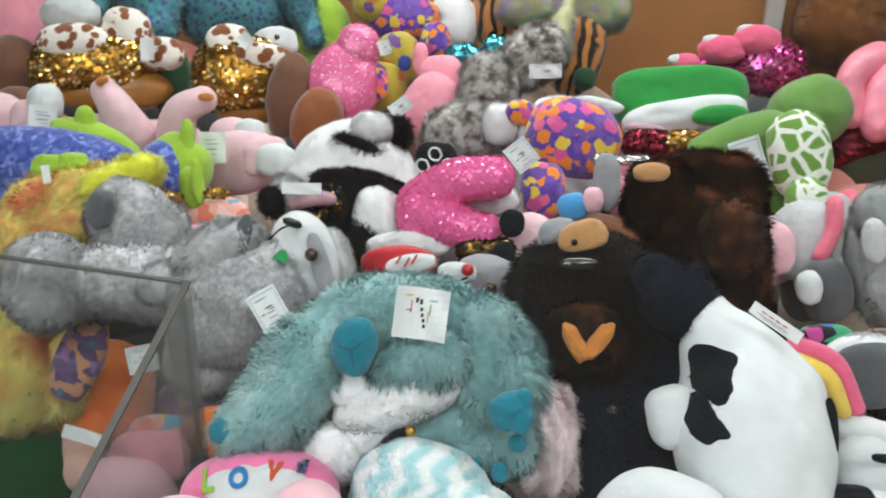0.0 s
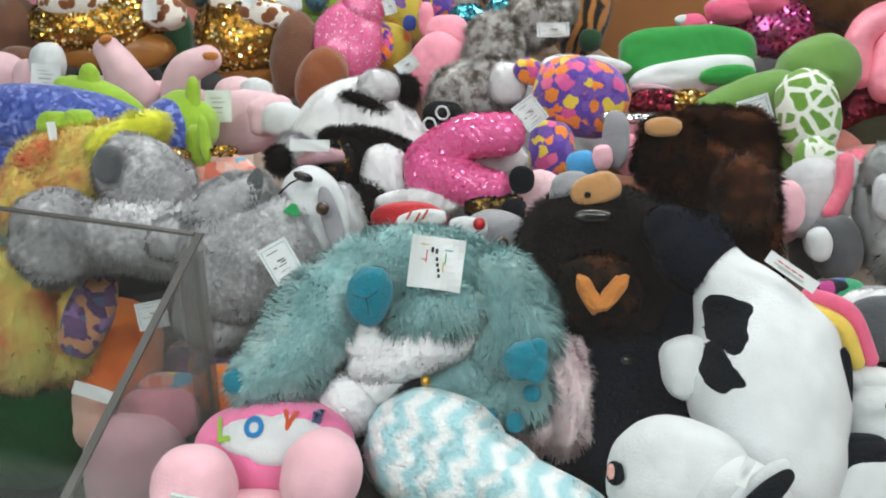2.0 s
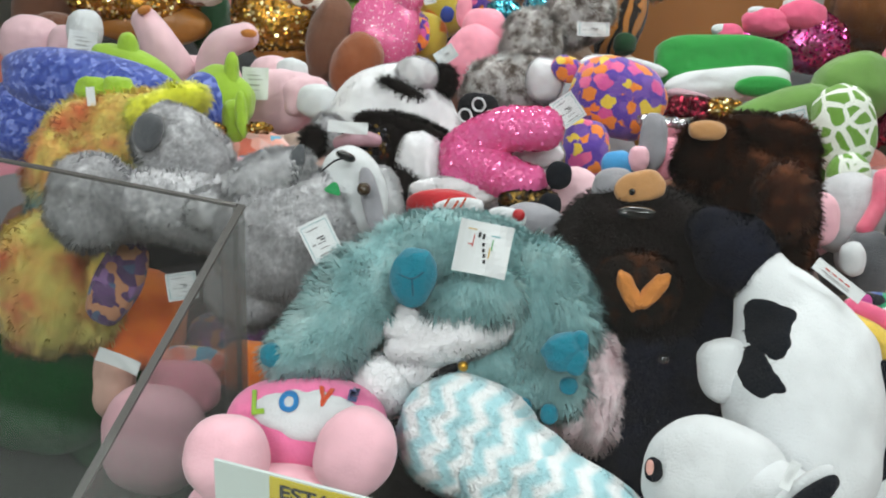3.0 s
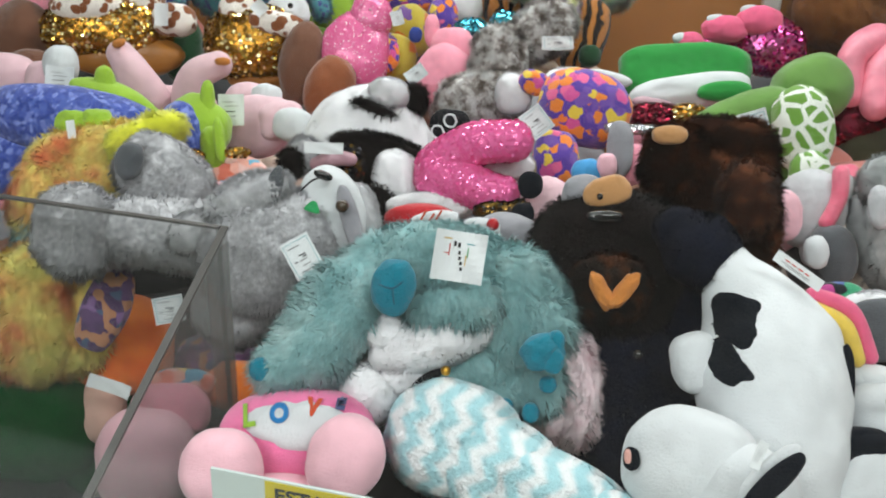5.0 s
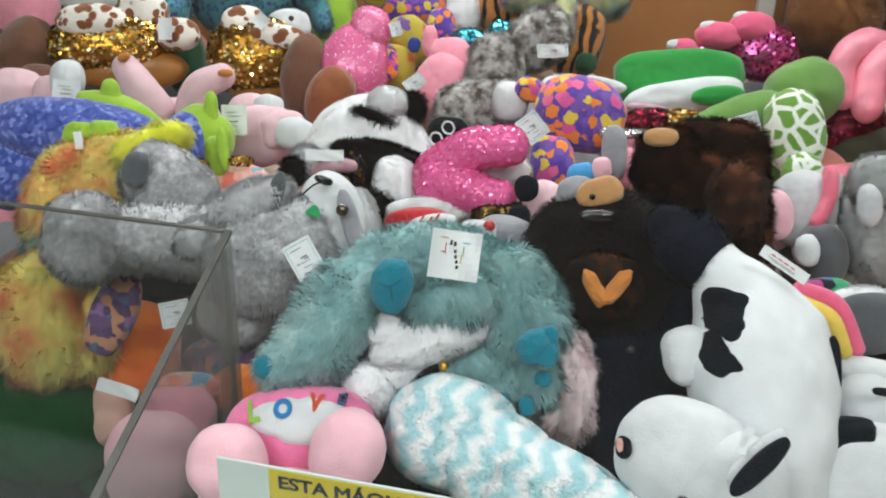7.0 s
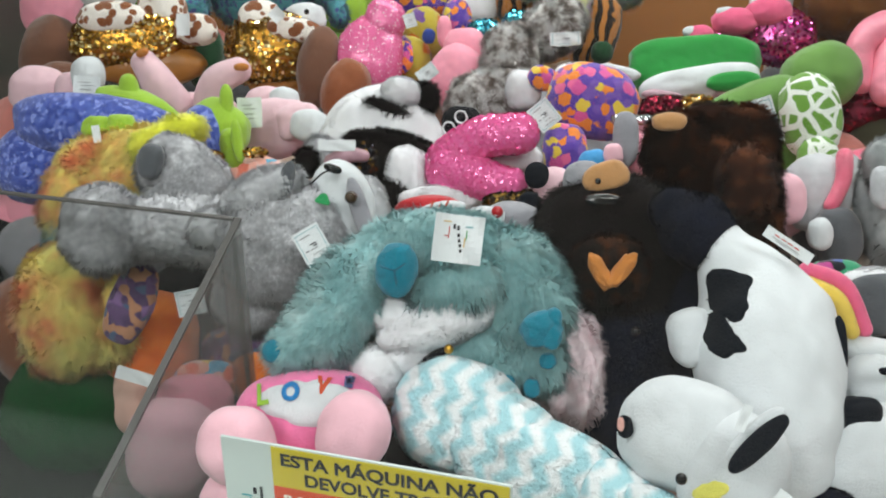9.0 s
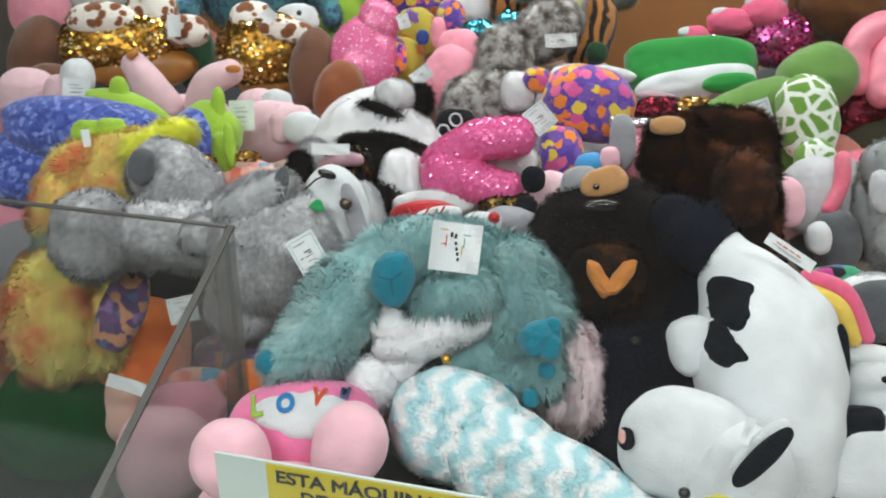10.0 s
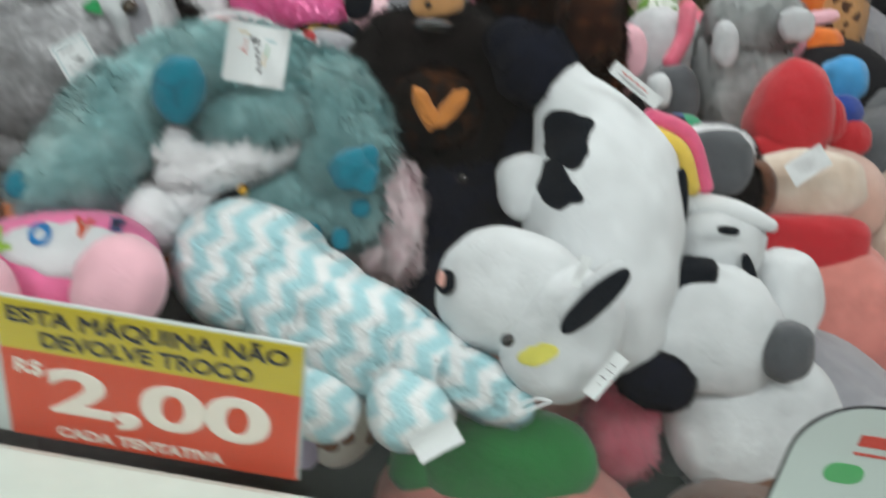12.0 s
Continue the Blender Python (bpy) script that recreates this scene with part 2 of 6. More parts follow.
def strands(shape, count, length, width=0.0007, lay=(0, 0, -0.6), wild=0.24):
    """Pile hairs on a form: fine tapering blades that lean together into tufts. Returns the form, its hairs and their shading normals."""
    v, f = shape
    rng = np.random.default_rng(int(1000 * abs(v[:, 0]).sum()) % 99991)
    t = triangles(v, f)
    a, b, c = v[t[:, 0]], v[t[:, 1]], v[t[:, 2]]
    nrm = np.cross(b - a, c - a)
    area = np.linalg.norm(nrm, axis=1) + 1e-12
    pick = rng.choice(len(t), count, p=area / area.sum())
    s, q = rng.random((2, count, 1))
    flip = s + q > 1
    s, q = np.where(flip, 1 - s, s), np.where(flip, 1 - q, q)
    at = a[pick] + s * (b - a)[pick] + q * (c - a)[pick]
    flat = (nrm / area[:, None])[pick]
    soft = np.zeros_like(v)
    for k in range(3):
        np.add.at(soft, t[:, k], nrm)
    soft /= np.linalg.norm(soft, axis=1)[:, None] + 1e-12
    root_of = t[pick, rng.integers(0, 3, count)]
    n = 0.5 * flat + 0.5 * soft[root_of]
    swirl = np.array([noise.noise_vector(Vector(p) * 38)[:] for p in v]) + 0.3 * rng.normal(size=v.shape)
    way = n + np.array(lay) + wild * rng.normal(size=(count, 3)) + swirl[root_of] * 0.75
    way /= np.linalg.norm(way, axis=1)[:, None]
    rise = (way * n).sum(axis=1)[:, None]
    way -= n * np.maximum(rise - 0.55, 0.0)
    way /= np.linalg.norm(way, axis=1)[:, None]
    tuft_long = np.clip(1.0 + 1.1 * swirl[:, 2], 0.55, 1.5)
    long = length * (0.65 + 0.5 * rng.random((count, 1))) * tuft_long[root_of][:, None]
    gather = np.clip(v[root_of] - at, -0.5 * length, 0.5 * length)
    side = np.cross(way, n + 0.12 * rng.normal(size=(count, 3)))
    side *= width / (np.linalg.norm(side, axis=1)[:, None] + 1e-9)
    mid = at + way * long * 0.55 + gather * 0.12
    tip = at + (way + 0.25 * np.array(lay)) * long + gather * 0.4
    root = at - n * 0.001
    hv = np.stack([root - side, root + side, mid + side * 0.75, mid - side * 0.75, tip], axis=1).reshape(-1, 3)
    shade = n + 0.35 * way
    shade /= np.linalg.norm(shade, axis=1)[:, None]
    base = len(v) + 5 * np.arange(count)
    hf = [(i, i + 1, i + 2, i + 3) for i in base] + [(i + 3, i + 2, i + 4) for i in base]
    return np.vstack([v, hv]), f + hf, np.vstack([soft, np.repeat(shade, 5, axis=0)])


def discs(shape, count, size=0.0024, tilt=0.3):
    """Sequins sewn over a form, six-sided, each at its own tilt."""
    v, f = shape
    rng = np.random.default_rng(int(1000 * abs(v[:, 1]).sum()) % 99991)
    t = triangles(v, f)
    a, b, c = v[t[:, 0]], v[t[:, 1]], v[t[:, 2]]
    nrm = np.cross(b - a, c - a)
    area = np.linalg.norm(nrm, axis=1) + 1e-12
    pick = rng.choice(len(t), count, p=area / area.sum())
    s, q = rng.random((2, count, 1))
    flip = s + q > 1
    s, q = np.where(flip, 1 - s, s), np.where(flip, 1 - q, q)
    n = (nrm / area[:, None])[pick]
    at = a[pick] + s * (b - a)[pick] + q * (c - a)[pick] + n * 0.0012
    n = n + tilt * rng.normal(size=(count, 3))
    n /= np.linalg.norm(n, axis=1)[:, None]
    u = np.cross(n, rng.normal(size=(count, 3)))
    u /= np.linalg.norm(u, axis=1)[:, None]
    w = np.cross(n, u)
    ring = [at + size * (math.cos(k * math.pi / 3) * u + math.sin(k * math.pi / 3) * w) for k in range(6)]
    hv = np.stack(ring, axis=1).reshape(-1, 3)
    base = len(v) + 6 * np.arange(count)
    return np.vstack([v, hv]), f + [tuple(range(i, i + 6)) for i in base]


# ---- things and parts ----
def thing(name, label, category, at, group="", kind=""):
    ob = new(name)
    ob.empty_display_size = 0.02
    ob.location = at
    WORLD[ob] = Matrix.Translation(at)
    return tagged(ob, label, category, group, kind)


def mesh_of(name, shape, material, smooth=True):
    me = bpy.data.meshes.new(name)
    me.from_pydata([tuple(p) for p in shape[0]], [], [tuple(int(i) for i in q) for q in shape[1]])
    me.materials.append(material)
    if smooth:
        me.polygons.foreach_set("use_smooth", [True] * len(me.polygons))
    me.update()
    if len(shape) > 2:
        me.normals_split_custom_set_from_vertices([tuple(q) for q in shape[2]])
    return me


def part(name, shape, material, parent, at=(0, 0, 0), turn=(0, 0, 0), label="", smooth=True):
    """One mesh of its own under a thing or a part, at a place in the world."""
    ob = new(name, mesh_of(name, shape, material, smooth))
    WORLD[ob] = spot_matrix(at, turn)
    ob.parent = parent
    ob.matrix_basis = WORLD[parent].inverted() @ WORLD[ob]
    return tagged(ob, label)


def solid(name, shape, material, label, category, at=(0, 0, 0), turn=(0, 0, 0), kind="", smooth=False):
    """A thing of one mesh."""
    ob = new(name, mesh_of(name, shape, material, smooth))
    WORLD[ob] = spot_matrix(at, turn)
    ob.matrix_basis = WORLD[ob]
    return tagged(ob, label, category, "", kind)


def sewn(name, on, at, turn, outline, material, lift=0.0016, label=""):
    """A flat piece of cloth of a rounded outline (radii at even angles), laid on a form from its local z and following it."""
    from_world = spot_matrix(at, turn)
    inv = WORLD[on].inverted()
    data = on.data
    bm = bmesh.new()
    bm.from_mesh(data)
    tree = mathutils_tree(bm)
    bm.free()
    k, rings, m = len(outline), 6, 40
    v, f = [], []
    r_last = np.array(outline)
    for i in range(rings + 1):
        for j in range(m):
            a = j / m * k
            lo, w = int(a) % k, a - int(a)
            w = w * w * (3 - 2 * w)
            r = (r_last[lo] * (1 - w) + r_last[(lo + 1) % k] * w) * max(i, 0.05) / rings
            ang = 2 * math.pi * j / m
            p = from_world @ Vector((r * math.cos(ang), r * math.sin(ang), 0.25))
            way = from_world.to_3x3() @ Vector((0, 0, -1))
            lp, lw = inv @ p, (inv.to_3x3() @ way).normalized()
            hit = tree.ray_cast(lp, lw, 0.6)
            if hit[0] is None:
                hit = tree.find_nearest(inv @ (from_world @ Vector((r * math.cos(ang), r * math.sin(ang), 0.0))))
            up = lift if i < rings else -0.0008
            v.append(tuple(WORLD[on] @ (hit[0] - lw * up)))
    for i in range(rings):
        for j in range(m):
            n = (j + 1) % m
            f.append((i * m + j, (i + 1) * m + j, (i + 1) * m + n, i * m + n))
    f.append(tuple(range(m)))
    c = np.array(at)
    return part(name, (np.array(v) - c, f), material, on, at, (0, 0, 0), label)


def mathutils_tree(bm):
    from mathutils.bvhtree import BVHTree
    return BVHTree.FromBMesh(bm)


def bead(name, at, r, material, parent, label=""):
    return part(name, blob((r, r, r), 0.0, 2.0, 0.0, True), material, parent, at, (0, 0, 0), label)


def card(at, turn, w, h, parent, bars=(), curl=0.15, name="paper_tag", material=None, label="white paper tag"):
    """A bent paper tag with printed marks, each mark (x, y, width, height, ink) in shares of the tag."""
    n = 8
    v, f = [], []

    def bend(x, y):
        return curl * (4 * (x * x) * 0.5 * w + 0.35 * y * h + 0.12 * w * math.sin(8 * x + 6 * y) * (x + 0.5))

    for side in (0, 0.0003):
        for i in range(n + 1):
            for j in range(n + 1):
                x, y = i / n - 0.5, j / n - 0.5
                v.append((x * w, y * h, bend(x, y) - side))
    s = (n + 1) ** 2
    for i in range(n):
        for j in range(n):
            a = i * (n + 1) + j
            f.append((a, a + n + 1, a + n + 2, a + 1))
            f.append((s + a, s + a + 1, s + a + n + 2, s + a + n + 1))
    rim = list(range(0, n)) + [n + i * (n + 1) for i in range(n)] + [(n + 1) ** 2 - 1 - i for i in range(n)] + [(n + 1) * (n - i) for i in range(n)]
    for a, b in zip(rim, rim[1:] + rim[:1]):
        f.append((a, b, b + s, a + s))
    tag = part(name, (np.array(v), f), material or PAPER, parent, at, turn, label, False)
    for x, y, bw, bh, ink in bars:
        bv = [(px * w, py * h, bend(px, py) + 0.0005) for px, py in ((x - bw / 2, y - bh / 2), (x + bw / 2, y - bh / 2), (x + bw / 2, y + bh / 2), (x - bw / 2, y + bh / 2))]
        part("print", (np.array(bv), [(0, 1, 2, 3)]), ink, tag, at, turn, "", False)
    return tag


def lettering(name, words, size, at, turn, material, parent, bold=0.0, extrude=0.0003, width=0.0, align="CENTER", on=None):
    """Raised letters in the built-in face."""
    cu = bpy.data.curves.new(name, "FONT")
    cu.body, cu.size, cu.extrude, cu.bevel_depth, cu.align_x = words, size, extrude, bold, align
    cu.bevel_resolution = 1
    tmp = bpy.data.objects.new(name, cu)
    scene.collection.objects.link(tmp)
    bpy.context.view_layer.update()
    me = bpy.data.meshes.new_from_object(tmp.evaluated_get(bpy.context.evaluated_depsgraph_get()))
    bpy.data.objects.remove(tmp)
    if width:
        xs = [q.co.x for q in me.vertices]
        me.transform(Matrix.Diagonal((width / (max(xs) - min(xs)), 1, 1, 1)))
    me.transform(Matrix.Diagonal((1, 1, 0.2, 1)))
    me.materials.clear()
    me.materials.append(material)
    ob = new(name, me)
    WORLD[ob] = spot_matrix(at, turn)
    if on:
        # embroidered: every point is laid onto the cloth below
        bm = bmesh.new()
        bm.from_mesh(on.data)
        tree = mathutils_tree(bm)
        bm.free()
        to_cloth = WORLD[on].inverted() @ WORLD[ob]
        way = (to_cloth.to_3x3() @ Vector((0, 0, -1))).normalized()
        for q in me.vertices:
            up = 0.0042 + max(q.co.z, 0.0)
            start = to_cloth @ Vector((q.co.x, q.co.y, 0.1))
            hit = tree.ray_cast(start, way, 0.4)
            if hit[0] is not None:
                q.co = to_cloth.inverted() @ (hit[0] - way * up)
    ob.parent = parent
    ob.matrix_basis = WORLD[parent].inverted() @ WORLD[ob]
    return ob


def rgb(code):
    """A dye from its display code, as linear light."""
    v = [int(code[i:i + 2], 16) / 255 for i in (0, 2, 4)]
    return tuple(c / 12.92 if c <= 0.04045 else ((c + 0.055) / 1.055) ** 2.4 for c in v)


def dyed(name, *stops, scale=14.0, **kw):
    k = len(stops) - 1
    return plush(name, lambda nt: mottle(nt, [(0.28 + 0.44 * i / k, rgb(c)) for i, c in enumerate(stops)], scale), **kw)


def printed(name, codes, scale, **kw):
    k = len(codes)
    return plush(name, lambda nt: cells(nt, [(0.12 + 0.76 * i / k if i else 0.0, rgb(c)) for i, c in enumerate(codes)], scale), **kw)


TEAL_FUR = dyed("teal_fur", "7aacae", "9ccacb", "bee0df", scale=34.0)
WHITE_FUR = plush("white_fur", rgb("fafafc"), vary=0.03)
WHITE_PLUSH = plush("white_plush", rgb("d8dcde"), relief=0.45, vary=0.05)
BLACK_FUR = dyed("black_fur", "100d0d", "241e1e", scale=45.0, sheen=0.05, spec=0.06)
NAVY_FUR = dyed("navy_fur", "11131c", "1e2231", scale=45.0, sheen=0.04, spec=0.05)
BLACK_SHORT = plush("black_short_pile", rgb("14181f"), sheen=0.04, spec=0.05)
BEAR_FUR = dyed("bear_fur", "140d0b", "2a1a14", "8a543a", scale=16.0, sheen=0.0, spec=0.04)
BEAR_RED_FUR = dyed("bear_red_fur", "1c100d", "4a2a1e", "925c40", scale=30.0, sheen=0.1)
BROWN_MOTTLE = dyed("brown_mottle", "100c0b", "1c1310", "643a20", scale=36.0, sheen=0.0)
GREY_FUR = dyed("grey_fur", "a4a4a7", "c9c9cc", "e8e8ea", scale=150.0)
PALE_GREY_FUR = dyed("pale_grey_fur", "cccdd0", "f4f4f6", scale=100.0)
GREY_PLUSH = plush("grey_plush", rgb("97979d"))
GREY_SHORT = dyed("grey_short_pile", "a2a7a7", "c2c6c6", scale=50.0)
PALE_GREY = plush("pale_grey_plush", rgb("c3c5c8"))
SLATE_PLUSH = plush("slate_plush", rgb("55585c"))
TAN_PLUSH = plush("tan_plush", rgb("c2905e"))
BEIGE_PLUSH = dyed("beige_plush", "c6ae9a", "e2d6c8", scale=20.0)
BROWN_PLUSH = plush("brown_plush", rgb("6f4a38"))
RUST_PLUSH = plush("rust_plush", rgb("8c5030"))
CARAMEL_FUR = dyed("caramel_fur", "7c4c28", "a8703f", scale=30.0)
HOT_PINK = plush("hot_pink_plush", rgb("f27fae"))
PALE_PINK = plush("pale_pink_plush", rgb("f5bfcb"), relief=0.35, vary=0.06)
PINK_PLUSH = plush("pink_plush", rgb("f29db0"))
PINK_BRIGHT = plush("bright_pink_plush", rgb("f0688f"))
PINK_SKIN = plush("pink_skin", rgb("dda79c"))
BLUSH = plush("blush_plush", rgb("e9c3cb"), vary=0.08)
PEACH = plush("peach_plush", rgb("d9b3a4"))
PINK_CURL = dyed("pink_curly_pile", "fbdbe1", "fff2f4", scale=60.0)
RASPBERRY = dyed("raspberry_pile", "e0607c", "f28a9e", scale=40.0)
RED_PLUSH = plush("red_plush", rgb("c02c34"))
CORAL = plush("coral_plush", rgb("d98a80"))
ORANGE_PLUSH = dyed("orange_plush", "e0672a", "ee8a3a", scale=30.0)
ORANGE_FELT = plush("orange_felt", rgb("c88040"), sheen=0.15)
YELLOW_PLUSH = plush("yellow_plush", rgb("f2cf5a"))
YELLOW_FELT = plush("yellow_felt", rgb("eee76e"))
YELLOW_FUR = dyed("yellow_fur", "eaee40", "f8f460", scale=30.0)
DYE_FUR = dyed("tie_dye_fur", "f8724c", "ffaa70", "ffe080", "fff890", "ffd482", scale=12.0, vary=0.08)
LIME_PLUSH = plush("lime_plush", rgb("9cc23e"), vary=0.08)
DARK_LIME = plush("dark_lime_plush", rgb("6f9a3a"))
GREEN_SHORT = plush("green_short_pile", rgb("2c9440"))
DARK_GREEN = plush("dark_green_plush", rgb("1f4a2c"))
TURTLE_GREEN = plush("turtle_green_plush", rgb("6c964a"), vary=0.1)
OLIVE_DARK = plush("dark_olive_plush", rgb("3a3a28"))
LEAF_GREEN = plush("leaf_green_felt", rgb("2f9a5a"))
BLUE_PLUSH = plush("blue_plush", rgb("4a9fd8"))
NAVY_PLUSH = plush("navy_plush", rgb("2f4a9a"))
BLACK_CLOTH = plush("black_cloth", rgb("17171b"), sheen=0.05)
CHEVRON = plush("chevron_plush", lambda nt: chevron(nt, rgb("b6e3ea"), rgb("f6fafb"), 0.024, 0.0125), vary=0.1, relief=0.9, grain=260.0)
GIRAFFE = plush("giraffe_print", lambda nt: spots(nt, rgb("8a5230"), rgb("f2ebe2"), 52.0, 0.43, 0.008))
TURTLE_NET = plush("turtle_shell_print", lambda nt: net(nt, rgb("e8eee4"), rgb("6c9a3e"), 36.0, 0.1))
HYDRANGEA = printed("hydrangea_print", ("3a4c98", "5468b8", "7f90d6", "4252a0", "6f7ec8", "4a5cae"), 190.0)
FLOWER_PURPLE = plush("purple_flower_print", lambda nt: flowers(nt, [rgb(c) for c in ("f08a3a", "e86a9a", "e8c84a", "f0843a", "d85a9a", "7a58b0")], rgb("6044a4"), 58.0, 0.56))
FLOWER_YELLOW = plush("yellow_flower_print", lambda nt: flowers(nt, [rgb(c) for c in ("6a4a8a", "8a5a9a", "c8702a", "6a4a8a")], rgb("b9a83c"), 42.0, 0.42))
CELL_BRIGHT = printed("bright_print", ("f0b0a0", "f4d070", "e8806a", "6ab0d0", "f3c8c0"), 70.0)
CELL_DARK = printed("dark_bright_print", ("1a1c24", "3a5aa0", "c04a90", "3a9a70", "1a1c24"), 80.0)
PURPLE_PRINT = printed("purple_print", ("5a4468", "6a5078", "8a6a9a", "586a86", "6a5078", "c08a6a"), 95.0)
TEAL_DOTS = plush("teal_dotted_plush", lambda nt: spots(nt, rgb("5a62a0"), rgb("62aab4"), 95.0, 0.36, 0.012))
SNOW_LEOPARD = plush("snow_leopard_fur", lambda nt: mottle(nt, [(0.40, rgb("75685f")), (0.46, rgb("b3a8a2")), (0.53, rgb("f3efec")), (0.7, rgb("ffffff"))], 48.0), vary=0.1)
LEOPARD_TAN = plush("tan_leopard_print", lambda nt: spots(nt, rgb("4a3020"), rgb("c09060"), 50.0, 0.35, 0.02))
TIGER = plush("tiger_print", lambda nt: tiger(nt, rgb("1c1410"), rgb("b8783a")))
LILAC = plush("lilac_plush", rgb("cdbfe0"))
PASTEL_FUR = dyed("pastel_fur", "e8b0d0", "d8c8e8", "e8e8b0", "b8e0c8", "d8b8e0", scale=12.0)
TEAL_SATIN = plush("teal_velvet", rgb("0f7d94"), sheen=0.25, vary=0.22, relief=0.8)
TEAL_STITCH = plush("teal_thread", rgb("0a4f66"))
GREEN_SATIN = plush("dark_green_velour", rgb("094a20"), sheen=0.05, relief=0.8, spec=0.08)
PINK_SATIN = satin("pink_satin", rgb("f090a4"))
MAUVE_SHINE = satin("mauve_satin", rgb("b58f9a"))
GOLD_SEQ = sequin("gold_sequins", [rgb(c) for c in ("c8963a", "e8c05a", "9a6c24", "fff0b8", "b88430")])
PINK_SEQ = sequin("pink_sequins", [rgb(c) for c in ("f56aac", "f67cb6", "f463a8", "f573b0")], 0.16, 0.16)
# the paler pinks put glints into the disc colours
MAGENTA_SEQ = sequin("magenta_sequins", [rgb(c) for c in ("d8308e", "a81c6c", "f47cc0", "86145a", "e04a9c")])
WINE_SEQ = sequin("wine_sequins", [rgb(c) for c in ("6a1024", "8a1c34", "4a0a1a", "a83048")])
TURQ_SEQ = sequin("turquoise_sequins", [rgb(c) for c in ("3aa0b8", "5ac0d0", "2a8098")])
SILVER_SEQ = sequin("silver_sequins", [rgb(c) for c in ("c0c0c4", "e0e0e4", "909094")])
DARK_SEQ = sequin("black_gold_sequins", [rgb(c) for c in ("14141a", "1c1c20", "14141a", "8a6a2a", "14141a")])
BLACK_SEQ = sequin("black_sequins", [rgb(c) for c in ("121216", "18181c", "121216", "6a5020", "121216", "18181c")])
BLACK_GLOSS = hard("black_gloss", rgb("0c0c0e"), 0.12, coat=0.5)
AMBER_GLOSS = hard("amber_gloss", rgb("3a2a18"), 0.1, coat=0.6)
RED_GLOSS = hard("red_gloss", rgb("b01c24"), 0.3)
GOLD = hard("gold_metal", rgb("d0a040"), 0.3, 1.0)
PAPER = hard("white_paper", rgb("e2e6e7"), 0.7, grain=90.0, vary=0.03)
INK = hard("black_ink", rgb("26262a"), 0.7)
INK_GREY = hard("grey_ink", rgb("77787a"), 0.7)
INK_RED = hard("red_ink", rgb("c8463a"), 0.7)
INK_GREEN = hard("green_ink", rgb("4aa860"), 0.7)
INK_GOLD = hard("gold_ink", rgb("d8b04a"), 0.7)
INK_TEAL = hard("teal_ink", rgb("4aa0a8"), 0.7)
LETTER_GREEN = plush("green_thread", rgb("8fb83a"))
LETTER_BLUE = plush("blue_thread", rgb("2f86c8"))
LETTER_RED = plush("red_thread", rgb("c8502f"))
LETTER_SLATE = plush("slate_thread", rgb("55608a"))
SIGN_WHITE = hard("sign_white", rgb("c4cfcc"), 0.35, vary=0.02)
SIGN_YELLOW = hard("sign_yellow", rgb("c8b62c"), 0.4, vary=0.03)
SIGN_RED = hard("sign_red", rgb("d4441c"), 0.4, vary=0.03)
SIGN_CREAM = hard("sign_cream", rgb("ece4d8"), 0.4, vary=0.02)
SIGN_BLACK = hard("sign_black", rgb("23242a"), 0.4)
SILL_WHITE = hard("sill_white_paint", rgb("d4e0d6"), 0.35, vary=0.03)
POST_GREY = hard("grey_post_paint", rgb("c4c2bc"), 0.45)
WOOD_BROWN = hard("brown_laminate", rgb("b27c48"), 0.45, grain=9.0, vary=0.12)
DARK_FLOOR = hard("dark_tray", rgb("1c1b1a"), 0.8)
SHOP_WALL = hard("shop_wall_paint", rgb("c8c6c0"), 0.8, grain=4.0)
SHOP_FLOOR = hard("shop_floor_tile", rgb("a8a49c"), 0.3, grain=3.0, vary=0.1)
SHOP_CEILING = hard("shop_ceiling_paint", rgb("dcdcd8"), 0.9, grain=5.0)
GLASS = clear("front_glass", (0.97, 0.98, 0.97), 0.01)
# both acrylic tints are darkened to put shade on the toys behind
ACRYLIC = clear("dimmed_clear_acrylic", (0.9, 0.905, 0.9), 0.04, 0.003, 0.008)
# grey haze mixed in for the reflection on the chute's side wall
ACRYLIC_VEILED = clear("veiled_acrylic", (0.84, 0.845, 0.84), 0.08, 0.1)
ACRYLIC_EDGE = hard("acrylic_edge", rgb("5a5856"), 0.35, vary=0.1)

TEXT_BARS = ((-0.1, 0.25, 0.45, 0.018, INK_GREY), (0.0, 0.12, 0.5, 0.018, INK_GREY), (-0.05, -0.05, 0.4, 0.03, INK_GREY), (0.02, -0.2, 0.3, 0.016, INK_GREY))
PRICE_BARS = ((0.0, 0.42, 0.84, 0.012, INK_TEAL), (0.0, -0.42, 0.84, 0.012, INK_TEAL), (-0.42, 0.0, 0.014, 0.84, INK_TEAL), (0.42, 0.0, 0.014, 0.84, INK_TEAL), (-0.12, 0.3, 0.4, 0.022, INK_GREY), (0.02, 0.06, 0.24, 0.03, INK), (0.08, 0.0, 0.16, 0.03, INK), (0.0, -0.07, 0.28, 0.022, INK_GREY), (-0.26, -0.06, 0.12, 0.035, INK_GREY), (0.02, -0.2, 0.3, 0.018, INK_GREY), (0.0, -0.34, 0.5, 0.02, INK_GREY))
RED_BARS = ((0.12, -0.02, 0.1, 0.1, INK_RED), (0.12, 0.12, 0.1, 0.1, INK_RED), (0.12, 0.26, 0.1, 0.1, INK_RED), (0.12, -0.16, 0.1, 0.1, INK_RED), (-0.15, 0.05, 0.05, 0.6, INK_GREY), (-0.28, 0.0, 0.04, 0.5, INK_GREY))
